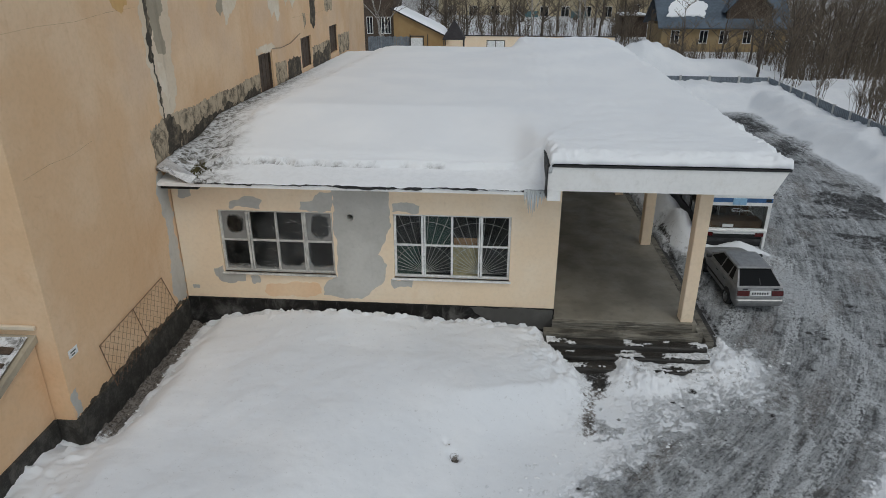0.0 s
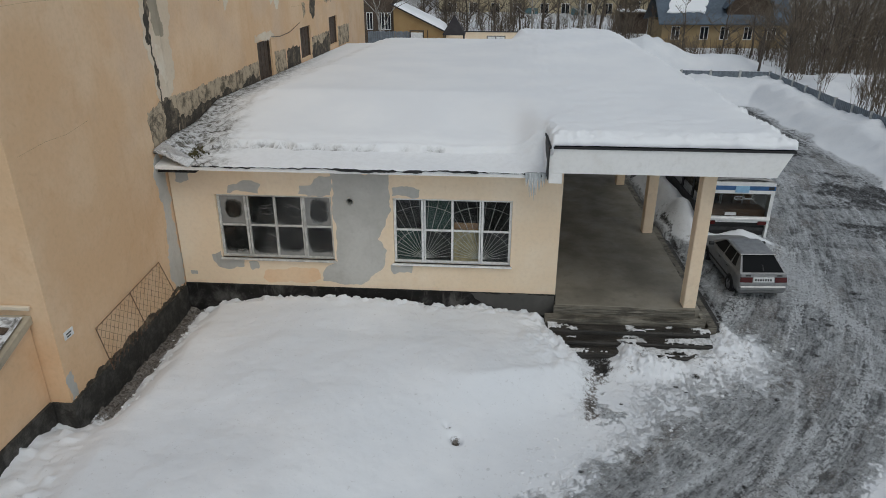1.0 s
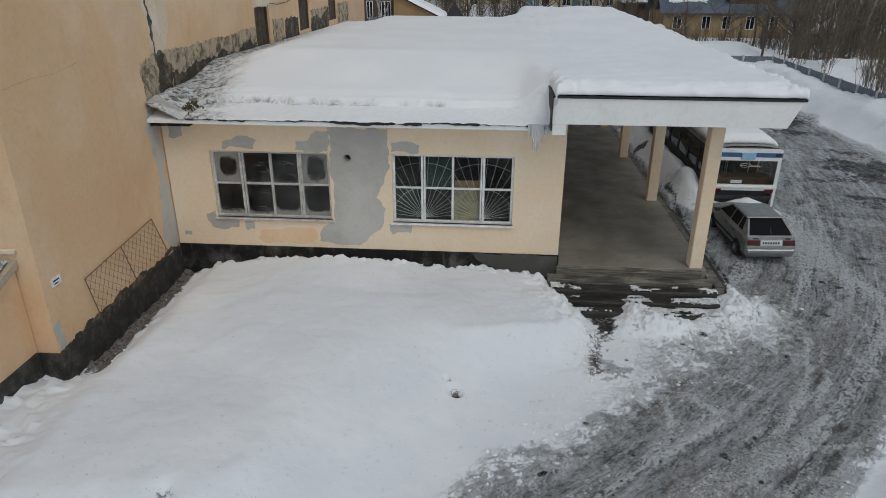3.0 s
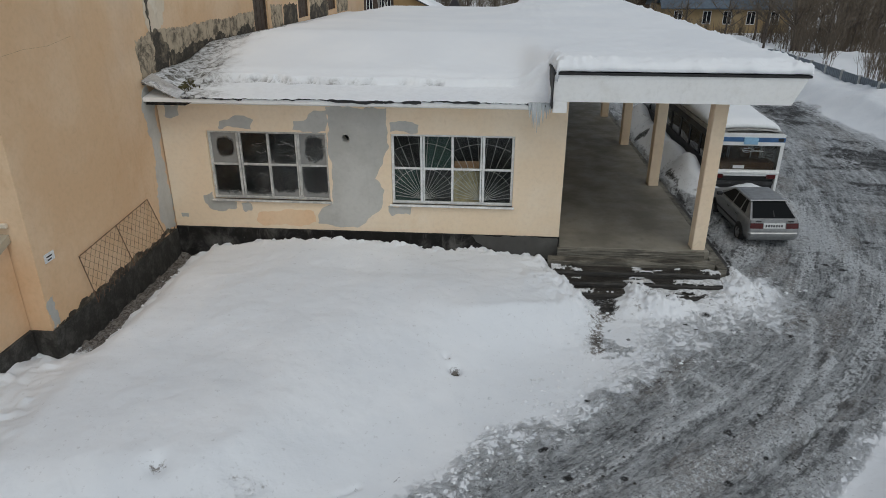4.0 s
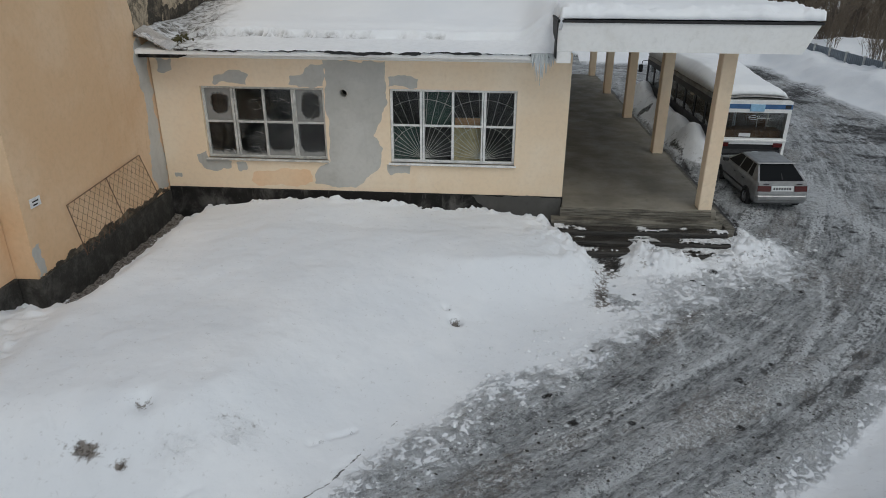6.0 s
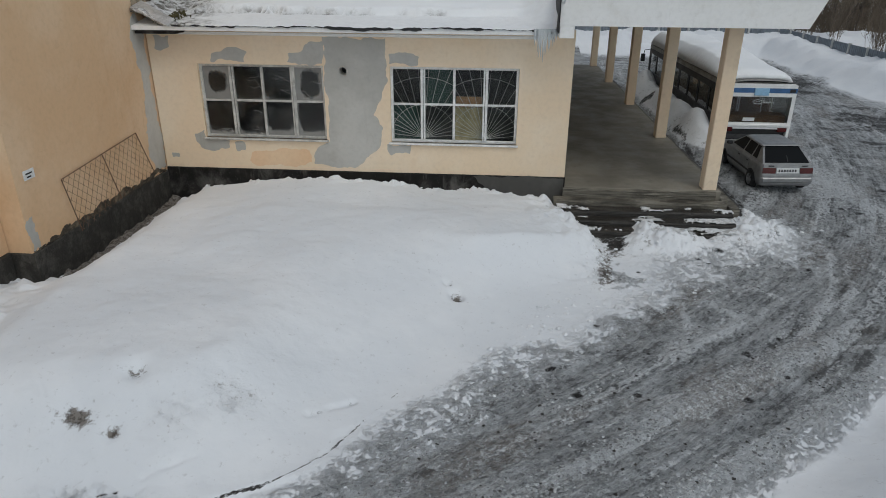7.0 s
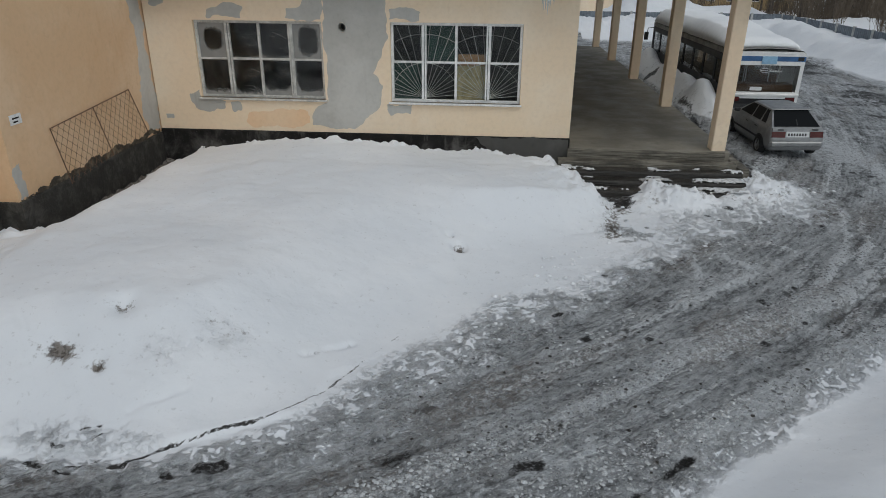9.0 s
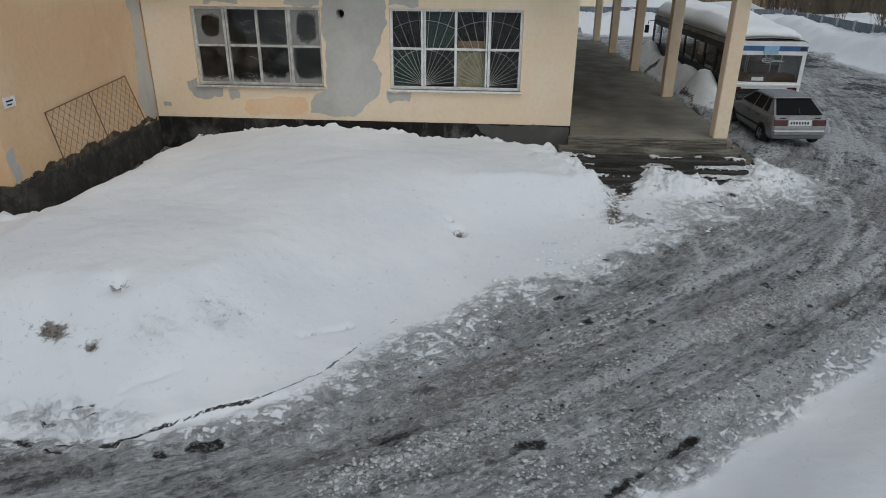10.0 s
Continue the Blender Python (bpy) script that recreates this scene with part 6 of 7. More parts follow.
def wheel(car, x, y, r, w, spokes=5):
    s = 1 if x > 0 else -1
    bm = bmesh.new()
    prof = [(0.62 * r, -w / 2), (0.94 * r, -w / 2), (r, -w / 2 + 0.03), (r, w / 2 - 0.03), (0.94 * r, w / 2), (0.62 * r, w / 2)]
    loft(bm, [[(x + d, y + q * math.cos(a * math.pi / 14), r + q * math.sin(a * math.pi / 14)) for q, d in prof] for a in range(29)])
    bmesh.ops.remove_doubles(bm, verts=bm.verts[:], dist=1e-4)
    bmesh.ops.recalc_face_normals(bm, faces=bm.faces[:])
    tyre = part("wheel", bm, M_RUBBER, car, "black rubber tyre on a spoked rim", soft=True)
    bm = bmesh.new()
    loft(bm, [[(x + s * (w / 2 - dd), y + q * r * math.cos(a * math.pi / 14), r + q * r * math.sin(a * math.pi / 14)) for q, dd in ((0.63, 0.0), (0.56, 0.02), (0.53, 0.07), (0.0, 0.07))] for a in range(29)])
    for k in range(spokes):
        a = 2 * math.pi * k / spokes + 0.3
        m = Matrix.Translation((x + s * (w / 2 - 0.035), y, r)) @ Matrix.Rotation(a, 4, "X")
        box(bm, -0.015, 0.015, -0.025, 0.025, 0.0, 0.58 * r, m=m)
    bmesh.ops.recalc_face_normals(bm, faces=bm.faces[:])
    part("rim", bm, M_RIM, tyre, "grey alloy rim")


def hatchback(m):
    car = empty("car", label="dirty silver five-door hatchback parked beside the porch", category="car")
    H = 0.81
    # lower body: half sections from sill to bonnet line, over the length (rear at 0)
    sec = [(0.0, 0.70, 0.30, 0.62), (0.05, 0.78, 0.27, 0.78), (0.16, 0.80, 0.25, 0.93), (0.6, H, 0.24, 0.95), (1.4, H, 0.22, 0.94), (2.4, H, 0.22, 0.93), (2.95, H, 0.23, 0.92), (3.4, 0.80, 0.24, 0.87), (3.82, 0.77, 0.26, 0.78), (3.98, 0.72, 0.28, 0.66), (4.0, 0.66, 0.32, 0.55)]
    rings = []
    for y, w, zb, zt in sec:
        half = [(w * 0.9, zb), (w * 0.985, zb + (zt - zb) * 0.16), (w, zb + (zt - zb) * 0.45), (w * 0.985, zb + (zt - zb) * 0.8), (w * 0.94, zt - 0.015), (w * 0.84, zt), (0.0, zt + 0.025)]
        rings.append([(-x, y, z) for x, z in half] + [(x, y, z) for x, z in half[::-1][1:]])
    bm = bmesh.new()
    vr = loft(bm, rings, close=True)
    bm.faces.new(vr[0][::-1])
    bm.faces.new(vr[-1])
    bmesh.ops.recalc_face_normals(bm, faces=bm.faces[:])
    part("body", bm, M_CARPAINT, car, "dirty silver bodywork", soft=True)
    # cabin
    lo, hi = [(0.13, 0.745), (0.6, 0.76), (2.4, 0.755), (2.98, 0.70)], [(0.80, 0.54), (1.0, 0.56), (1.9, 0.555), (2.12, 0.52)]
    ring = lambda pts, z, f=1.0: [(-w * f, y, z) for y, w in pts] + [(w * f, y, z) for y, w in pts[::-1]]
    bm = bmesh.new()
    top2 = [(0.9, 0.44), (1.05, 0.46), (1.85, 0.455), (2.02, 0.42)]
    vr = loft(bm, [ring(lo, 0.92), ring(hi, 1.355), ring(top2, 1.395)], close=True)
    bm.faces.new(vr[-1])
    bmesh.ops.recalc_face_normals(bm, faces=bm.faces[:])
    part("cabin", bm, M_CARPAINT, car)

    def side(y, z, s):
        """A point on the cabin's side at height z."""
        t = (z - 0.92) / (1.355 - 0.92)
        return Vector((s * ((0.758) * (1 - t) + 0.556 * t), y, z))

    for s in (-1, 1):
        for a, b, c, d in ((0.62, 0.78, 1.02, 0.95), (1.06, 1.06, 1.66, 1.66), (1.74, 1.74, 2.1, 2.68)):
            pts = [side(a, 0.97, s), side(d, 0.97, s), side(c, 1.315, s), side(max(b, a + 0.2) if a < 0.7 else b, 1.315, s)]
            part("side_window", panel(pts, (s, 0, 0.45), 0.006), M_TINT, car, "dark tinted side window")
        for a, b in ((1.0, 1.7), (1.72, 2.75)):
            part("door", panel([(s * 0.812, a, 0.36), (s * 0.812, b, 0.36), (s * 0.812, b, 0.86), (s * 0.805, a, 0.86)], (s, 0, 0.05), 0.008), M_CARPAINT, car)
            part("door_handle", boxes((s * 0.82 - 0.012, s * 0.82 + 0.012, a + 0.06, a + 0.2, 0.78, 0.805), bevel=0.006), M_TRIM, car, "black door handle")
        part("side_moulding", boxes((s * 0.825 - 0.012, s * 0.825 + 0.012, 0.72, 2.95, 0.47, 0.53), bevel=0.008), M_TRIM, car)
        part("mirror", boxes((s * 0.9 - 0.09, s * 0.9 + 0.09, 2.5, 2.62, 0.94, 1.06), bevel=0.025), M_TRIM, car, "black door mirror")
        for y in (0.72, 3.18):
            bm = bmesh.new()
            loft(bm, [[(s * 0.72, y + q * math.cos(a), 0.29 + q * math.sin(a)) for q in (0.0, 0.34)] + [(s * 0.818, y + 0.34 * math.cos(a), 0.29 + 0.34 * math.sin(a))] + [(s * 0.82, y + 0.0 * math.cos(a), 0.29)] for a in np.linspace(0, math.pi, 15)])
            bmesh.ops.recalc_face_normals(bm, faces=bm.faces[:])
            part("wheel_arch", bm, M_TRIM, car)
            wheel(car, s * 0.76, y, 0.29, 0.17)
    # the tail
    hatch = [(-0.66, 0.175, 0.965), (0.66, 0.175, 0.965), (0.5, 0.76, 1.335), (-0.5, 0.76, 1.335)]
    part("rear_window", panel(hatch, (0, -0.55, 0.83), 0.006), M_TINT, car, "dark rear window")
    part("tail_panel", panel([(-0.72, 0.045, 0.60), (0.72, 0.045, 0.60), (0.72, 0.105, 0.93), (-0.72, 0.105, 0.93)], (0, -1, 0.15), 0.015), M_CARPAINT, car)
    for s in (-1, 1):
        part("tail_lamp", panel([(s * 0.36, 0.03, 0.66), (s * 0.75, 0.05, 0.66), (s * 0.74, 0.075, 0.83), (s * 0.36, 0.055, 0.83)], (0, -1, 0.15), 0.03), M_REDLAMP, car, "red tail lamp")
        part("badge", boxes((s * 0.5 - 0.08, s * 0.5 + 0.08, 0.045, 0.09, 0.87, 0.9)), M_TRIM, car)
    np_ = part("number_plate", panel([(-0.33, 0.035, 0.67), (0.33, 0.035, 0.67), (0.33, 0.058, 0.83), (-0.33, 0.058, 0.83)], (0, -1, 0.15), 0.026), M_PLATE, car, "white number plate with dark bars")
    for i in range(7):
        a = -0.28 + i * 0.08
        part("writing_bar", panel([(a, 0.012, 0.715), (a + 0.05, 0.012, 0.715), (a + 0.05, 0.028, 0.785), (a, 0.028, 0.785)], (0, -1, 0.15), 0.004), M_INK, np_)
    part("bumper", boxes((-0.79, 0.79, -0.035, 0.16, 0.34, 0.58), bevel=0.075), M_CARPAINT, car, "dirty silver rear bumper")
    part("bumper", boxes((-0.76, 0.76, 3.9, 4.05, 0.30, 0.55), bevel=0.05), M_CARPAINT, car)
    part("wiper", panel([(0.0, 0.2, 0.98), (0.035, 0.2, 0.98), (0.06, 0.42, 1.115), (0.04, 0.42, 1.115)], (0, -0.55, 0.83), 0.02), M_TRIM, car)
    part("windscreen", panel([(-0.66, 2.93, 0.955), (0.66, 2.93, 0.955), (0.49, 2.16, 1.325), (-0.49, 2.16, 1.325)], (0, 0.45, 0.85), 0.006), M_TINT, car, "dark windscreen")
    part("hatch_lip", boxes((-0.6, 0.6, 0.7, 0.82, 1.345, 1.372), bevel=0.01), M_CARPAINT, car)
    car.matrix_world = m
    return car


hatchback(pose(6.95, 1.88, 0.07, 0, -1.0, 1.5))

M_BUSWHITE = simple("dirty_white_bus_paint", (0.84, 0.84, 0.825), 0.45, 0, 0.1, 3, 0.05)
M_BUSBLUE = simple("faded_blue_stripe", (0.045, 0.13, 0.30), 0.45, 0, 0.25, 3, 0.05)
M_BUSSIDE = simple("dark_bus_side", (0.05, 0.05, 0.052), 0.6, 0, 0.5, 2, 0.1)
M_BUSGREY = simple("grimy_grey_roof_edge", (0.36, 0.35, 0.33), 0.6, 0, 0.4, 2, 0.1)
M_SIGNBLUE = simple("pale_blue_sign", (0.30, 0.52, 0.72), 0.4, 0, 0.15, 9, 0.03)
M_BROWNSEAT = simple("brown_parcel_shelf", (0.16, 0.085, 0.04), 0.8, 0, 0.4, 3, 0.2)
M_BUSGLASS_DARK = glass_mat("dark_bus_glass", 0.15, (0.42, 0.43, 0.42))
M_BUSGLASS = glass_mat("dirty_bus_glass", 0.1, (0.55, 0.56, 0.54))


def city_bus(m):
    bus = empty("bus", label="old white bus with a blue stripe, deep snow on its roof", category="bus")
    W, L = 1.25, 12.6
    Z0, Z1 = 0.42, 2.58
    # shell of walls, floor and roof, hollow, so that the windows show a cabin
    part("floor", boxes((-W + 0.06, W - 0.06, 0.1, L - 0.1, 0.6, 0.75)), M_BUSSIDE, bus)
    rear_open = (-1.12, 1.12, 1.22, 2.16)
    bm = bmesh.new()
    holed_wall(bm, [-W, W], [0.98, Z1], [rear_open], lambda u, v, d: (u, d, v), 0.06)
    part("rear_wall", bm, M_BUSWHITE, bus, "white rear end")
    for s in (-1, 1):
        holes = [(0.5 + i * 1.5, 0.5 + i * 1.5 + 1.38, 1.3, 2.18) for i in range(8)]
        bm = bmesh.new()
        holed_wall(bm, [0.06, L], [0.3, 2.42], holes, lambda u, v, d: (s * (W - d), u, v), 0.05)
        # near-black on the side towards the porch, white on the other
        part("side_wall", bm, M_BUSSIDE if s < 0 else M_BUSWHITE, bus, "near-black side" if s < 0 else "white side")
        for a, b, c, d in holes:
            pn = part("side_window", boxes((s * (W - 0.03) - 0.004, s * (W - 0.03) + 0.004, a + 0.002, b - 0.002, c + 0.002, d - 0.002)), M_BUSGLASS_DARK, bus)
            pn.visible_shadow = False
            part("window_rubber", boxes((s * W - 0.012, s * W + 0.012, a - 0.035, a + 0.005, c, d)), M_TRIM, bus)
        part("roof_edge", boxes((s * W - 0.06 * (s > 0), s * W + 0.06 * (s < 0), 0.07, L, 2.422, 2.6), bevel=0.015), M_BUSGREY, bus)
    bm = bmesh.new()
    prof = [(-W, 2.55), (-W * 0.9, 2.66), (-W * 0.5, 2.72), (0, 2.74), (W * 0.5, 2.72), (W * 0.9, 2.66), (W, 2.55)]
    loft(bm, [[(x, y, z) for x, z in prof] for y in (0.0, L)])
    loft(bm, [[(x, y, z - 0.06) for x, z in prof] for y in (0.0, L)])
    bmesh.ops.recalc_face_normals(bm, faces=bm.faces[:])
    part("roof", bm, M_BUSGREY, bus)
    bm = bmesh.new()
    vr = loft(bm, [[(x, y, min(z, 2.62) + 0.012) for x, z in prof] + [(x, y, 2.545) for x, _ in prof[::-1]] for y in (-0.004, 0.34)], close=True)
    bm.faces.new(vr[0][::-1])
    bm.faces.new(vr[1])
    bmesh.ops.recalc_face_normals(bm, faces=bm.faces[:])
    part("rear_cap", bm, M_BUSWHITE, bus, "white rounded edge above the stripe")
    part("front_wall", boxes((-W, W, L, L + 0.06, 0.4, 1.2), (-W, W, L, L + 0.06, 2.3, 2.6)), M_BUSGREY, bus)
    for x in (-W + 0.05, 0, W - 0.05):
        part("front_pillar", boxes((x - 0.05, x + 0.05, L, L + 0.06, 1.2, 2.3)), M_BUSGREY, bus)
    pn = part("rear_window", boxes((rear_open[0] + 0.002, rear_open[1] - 0.002, 0.02, 0.028, rear_open[2] + 0.002, rear_open[3] - 0.002)), M_BUSGLASS, bus, "dirty rear window with white script")
    pn.visible_shadow = False
    # looping white script across the glass, as plain strokes
    bm = bmesh.new()
    for pts in ([(0.02 + 0.17 * math.cos(a), 1.98 + 0.075 * math.sin(a)) for a in np.linspace(0.5, 6.0, 22)], [(-0.12, 1.97), (0.1, 1.985)], [(0.2 + 0.032 * i, 1.96 + (0.08 if i in (1, 6) else 0.025) * (i % 2)) for i in range(11)], [(0.2, 1.945), (0.62, 1.95)]):
        tube(bm, [(x - 0.1, -0.004, z) for x, z in pts], 0.009, 4)
    part("script_stroke", bm, M_PLATE, pn, "white script strokes")
    part("stripe", boxes((-W - 0.002, W + 0.002, -0.006, 0.0, 2.3, 2.47)), M_BUSBLUE, bus, "faded blue stripe")
    part("route_sign", boxes((-0.26, 0.26, -0.04, -0.008, 2.21, 2.47), bevel=0.01), M_SIGNBLUE, bus, "pale blue route sign")
    part("marker_lamp", boxes((W - 0.26, W - 0.06, -0.02, -0.007, 2.33, 2.45)), M_TRIM, bus)
    part("bumper", boxes((-W, W, -0.05, 0.05, 1.08, 1.16), bevel=0.012), M_BUSWHITE, bus, "white rail below the window")
    # black panel stands in for the darkness of the open engine recess
    part("engine_recess", boxes((-W + 0.06, W - 0.06, 0.16, 0.2, 0.4, 0.97)), M_TRIM, bus, "black panel for the dark engine recess")
    for s in (-1, 1):
        part("corner_panel", boxes((s * (W - 0.05) - 0.05, s * (W - 0.05) + 0.05, 0.0, 0.2, 0.35, 0.978), bevel=0.01), M_BUSWHITE, bus)
        lamp = part("tail_lamp", boxes((s * 0.98 - 0.17, s * 0.98 + 0.17, -0.02, 0.1, 0.88, 1.04), bevel=0.015), M_REDLAMP, bus, "red tail lamp")
    part("notice", boxes((-0.5, -0.08, -0.008, -0.002, 1.27, 1.4)), M_PLATE, bus, "white notice in the rear window")
    part("parcel_shelf", boxes((-1.1, 1.1, 0.2, 0.9, 1.1, 1.45)), M_BROWNSEAT, bus, "brown shelf behind the glass")
    for y in (1.8, 3.0, 4.2, 5.4, 6.6, 7.8):
        for x in (-0.75, 0.75):
            part("bus_seat", boxes((x - 0.38, x + 0.38, y, y + 0.12, 0.75, 1.6), (x - 0.38, x + 0.38, y, y + 0.5, 0.75, 1.15), bevel=0.03), M_BROWNSEAT, bus)
    for x, y in ((-0.4, 0.9), (0.55, 1.2), (0.3, 3.0)):
        bm = bmesh.new()
        tube(bm, [(x, y, 0.75), (x, y, 2.65)], 0.02, 8)
        part("grab_pole", bm, M_BARS, bus)
    for s in (-1, 1):
        for y in (2.9, 9.6):
            wheel(bus, s * (W - 0.16), y, 0.48, 0.28, 8)
    bm = bmesh.new()
    tube(bm, [(-W, L, 2.35), (-W - 0.25, L + 0.2, 2.3), (-W - 0.3, L + 0.2, 2.0)], 0.02, 6)
    box(bm, -W - 0.42, -W - 0.2, L + 0.17, L + 0.23, 1.7, 2.1, bevel=0.02)
    part("mirror", bm, M_TRIM, bus, "black wing mirror")
    bus.matrix_world = m
    # the snow on the roof
    xs, ys = np.linspace(-W - 0.02, W - 0.1, 40), np.linspace(0.3, L + 0.02, 110)
    X, Y = np.meshgrid(xs, ys)
    rim = np.minimum(np.minimum(X - xs[0], xs[-1] - X), np.minimum(Y - ys[0], ys[-1] - Y) + 0.02)
    z = 2.64 + 0.1 * (1 - (X / W) ** 2) + (0.3 + 0.3 * smooth(0, 5, Y)) * np.sqrt(np.clip(rim / 0.42, 0, 1)) * (0.8 + 0.4 * fbm(X, Y, 0.8, 4, 71)) + 0.03 * fbm(X, Y, 4, 3, 72)
    cap = sheet("bus_roof_snow", xs, ys, z, M_SNOW, {"dirt_shade": 0 * X + 0.12 * smooth(0.35, 0.0, rim)})
    solid = cap.modifiers.new("thickness", "SOLIDIFY")
    solid.thickness, solid.offset = 0.12, -1
    cap.matrix_world = m
    tagged(cap, "thick rounded cap of snow on the bus roof", "snow", kind="stuff")


city_bus(pose(7.62, 6.82, 0.0, 0, 0, 0.4))

# ---- the fence round the yard ----
fence = empty("fence", label="grey sheet fence between pale concrete posts, half buried in snow", category="fence")
FX, FY, FT = 22.1, 42.9, 1.62


def fence_run(points):
    for (x0, y0), (x1, y1) in points:
        ln = math.hypot(x1 - x0, y1 - y0)
        m = Matrix.Translation((x0, y0, 0)) @ Matrix.Rotation(math.atan2(y1 - y0, x1 - x0), 4, "Z")
        bm = bmesh.new()
        box(bm, -0.09, 0.09, -0.1, 0.1, -0.3, FT + 0.07, bevel=0.02, m=m)
        part("post", bm, M_POST, fence, "pale concrete post")
        bm = bmesh.new()
        zig = [(0.1 + (ln - 0.2) * k / 36, 0.02 if k % 4 in (1, 2) else -0.02) for k in range(37)]
        ring = [(x, y) for x, y in zig] + [(x, y + 0.012) for x, y in zig[::-1]]
        vr = loft(bm, [[m @ Vector((x, y, z)) for x, y in ring] for z in (-0.1, FT)], close=True)
        bm.faces.new(vr[1])
        bmesh.ops.recalc_face_normals(bm, faces=bm.faces[:])
        part("fence_panel", bm, M_FENCE, fence)


fence_run([((FX - 2.5 * i, FY + 0.12 * i), (FX - 2.5 * (i + 1), FY + 0.12 * (i + 1))) for i in range(14)])
fence_run([((FX, FY - 2.45 * i), (FX, FY - 2.45 * (i + 1))) for i in range(14)])

# ---- beyond the yard ----
M_OCHREWALL = plaster("ochre_house_wall", (0.32, 0.225, 0.115), (0.37, 0.275, 0.15), (0.3, 0.2, 0.1), 0.3)
M_YELLOWWALL = plaster("yellow_apartment_wall", (0.5, 0.41, 0.26), (0.58, 0.5, 0.35), (0.38, 0.29, 0.18), 0.4)
M_SHEDWALL = plaster("tan_shed_boards", (0.30, 0.185, 0.075), (0.36, 0.235, 0.105), (0.24, 0.14, 0.06), 0.2)
M_BLUEROOF = simple("blue_grey_roof_sheet", (0.105, 0.135, 0.17), 0.55, 0.3, 0.3, 0.5, 0.1)
M_DARKGLASS = Nodes("dark_far_glass").done((0.02, 0.022, 0.025), 0.1)
M_TARP = simple("dark_tent_roof", (0.035, 0.03, 0.032), 0.8, 0, 0.3, 2, 0.1)
M_TEAL = simple("teal_balcony_boards", (0.1, 0.19, 0.21), 0.7, 0, 0.3, 2, 0.1)


def far_window(parent, x0, x1, y, z0, z1):
    w = empty("window")
    w.parent = parent
    part("window_frame", boxes((x0 - 0.07, x1 + 0.07, y - 0.05, y - 0.01, z1, z1 + 0.08), (x0 - 0.07, x1 + 0.07, y - 0.07, y - 0.01, z0 - 0.08, z0), (x0 - 0.07, x0, y - 0.05, y - 0.01, z0, z1), (x1, x1 + 0.07, y - 0.05, y - 0.01, z0, z1), ((x0 + x1) / 2 - 0.04, (x0 + x1) / 2 + 0.04, y - 0.048, y - 0.011, z0, z1)), M_FRAME_WHITE, w)
    part("pane", boxes((x0, x1, y - 0.03, y - 0.012, z0, z1)), M_DARKGLASS, w)


def gable_prism(bm, x0, x1, y0, y1, z0, z1, over=0.4, along_x=True):
    """A pitched roof with thickness, its ridge along x or along y."""
    if along_x:
        ym = (y0 + y1) / 2
        sec = [(y0 - over, z0), (ym, z1), (y1 + over, z0), (y1 + over, z0 - 0.15), (ym, z1 - 0.15), (y0 - over, z0 - 0.15)]
        rows = [[(x, y, z) for y, z in sec] for x in (x0 - over, x1 + over)]
    else:
        xm = (x0 + x1) / 2
        sec = [(x0 - over, z0), (xm, z1), (x1 + over, z0), (x1 + over, z0 - 0.15), (xm, z1 - 0.15), (x0 - over, z0 - 0.15)]
        rows = [[(x, y, z) for x, z in sec] for y in (y0 - over, y1 + over)]
    vr = loft(bm, rows, close=True)
    bm.faces.new(vr[0][::-1])
    bm.faces.new(vr[1])
    bmesh.ops.recalc_face_normals(bm, faces=bm.faces[:])


# cottage with a blue-grey roof
h = empty("house", pose(0, 0, 0), label="ochre cottage with a blue-grey sheet roof, half snowed in", category="house")
part("wall", boxes((20.0, 36.0, 75.2, 84, -0.5, 3.2)), M_OCHREWALL, h, "ochre plastered wall")
for x in (21.3, 25.0, 27.6, 30.6, 33.6):
    far_window(h, x, x + 0.95, 75.2, 1.15, 2.65)
bm = bmesh.new()
gable_prism(bm, 20, 36, 75.2, 84, 3.1, 6.9, 0.6)
part("roof", bm, M_BLUEROOF, h, "blue-grey sheet-metal roof")
bm = bmesh.new()
patch(bm, [(20.6, 1.6), (25.5, 1.4), (26.2, 3.4), (22.4, 4.3), (21.2, 3.0)], lambda u, v, d: (u, 74.6 + v, 3.12 + v * 0.76 + d), 0.16, 0.12, 77)
part("snow_patch", bm, M_SNOW, h, "melting snow on the roof")
part("gable", boxes((28.3, 34.0, 76.0, 83.5, 3.2, 5.2)), M_DARKWOOD, h, "dark boarded gable")
bm = bmesh.new()
vr = loft(bm, [[(28.3, y, 5.2), (34.0, y, 5.2), (31.15, y, 8.4)] for y in (76.0, 76.2)], close=True)
bm.faces.new(vr[0][::-1])
bm.faces.new(vr[1])
bmesh.ops.recalc_face_normals(bm, faces=bm.faces[:])
part("gable_top", bm, M_DARKWOOD, h, "dark boarded gable point")
bm = bmesh.new()
gable_prism(bm, 28.3, 34.0, 76.0, 83.5, 5.0, 8.6, 0.4, along_x=False)
part("roof", bm, M_BLUEROOF, h)

# two-storey apartment block among the trees
apt = empty("apartment_building", label="two-storey yellow apartment building behind bare trees", category="building")
part("wall", boxes((-12, 19.5, 106, 118, 0.0, 8.6)), M_YELLOWWALL, apt, "stained yellow wall")
for z in (2.2, 5.4):
    for x in (-10.2, -6.5, -2.6, 1.2, 6.0, 9.6, 13.4, 17.0):
        far_window(apt, x, x + 1.3, 106, z, z + 1.6)
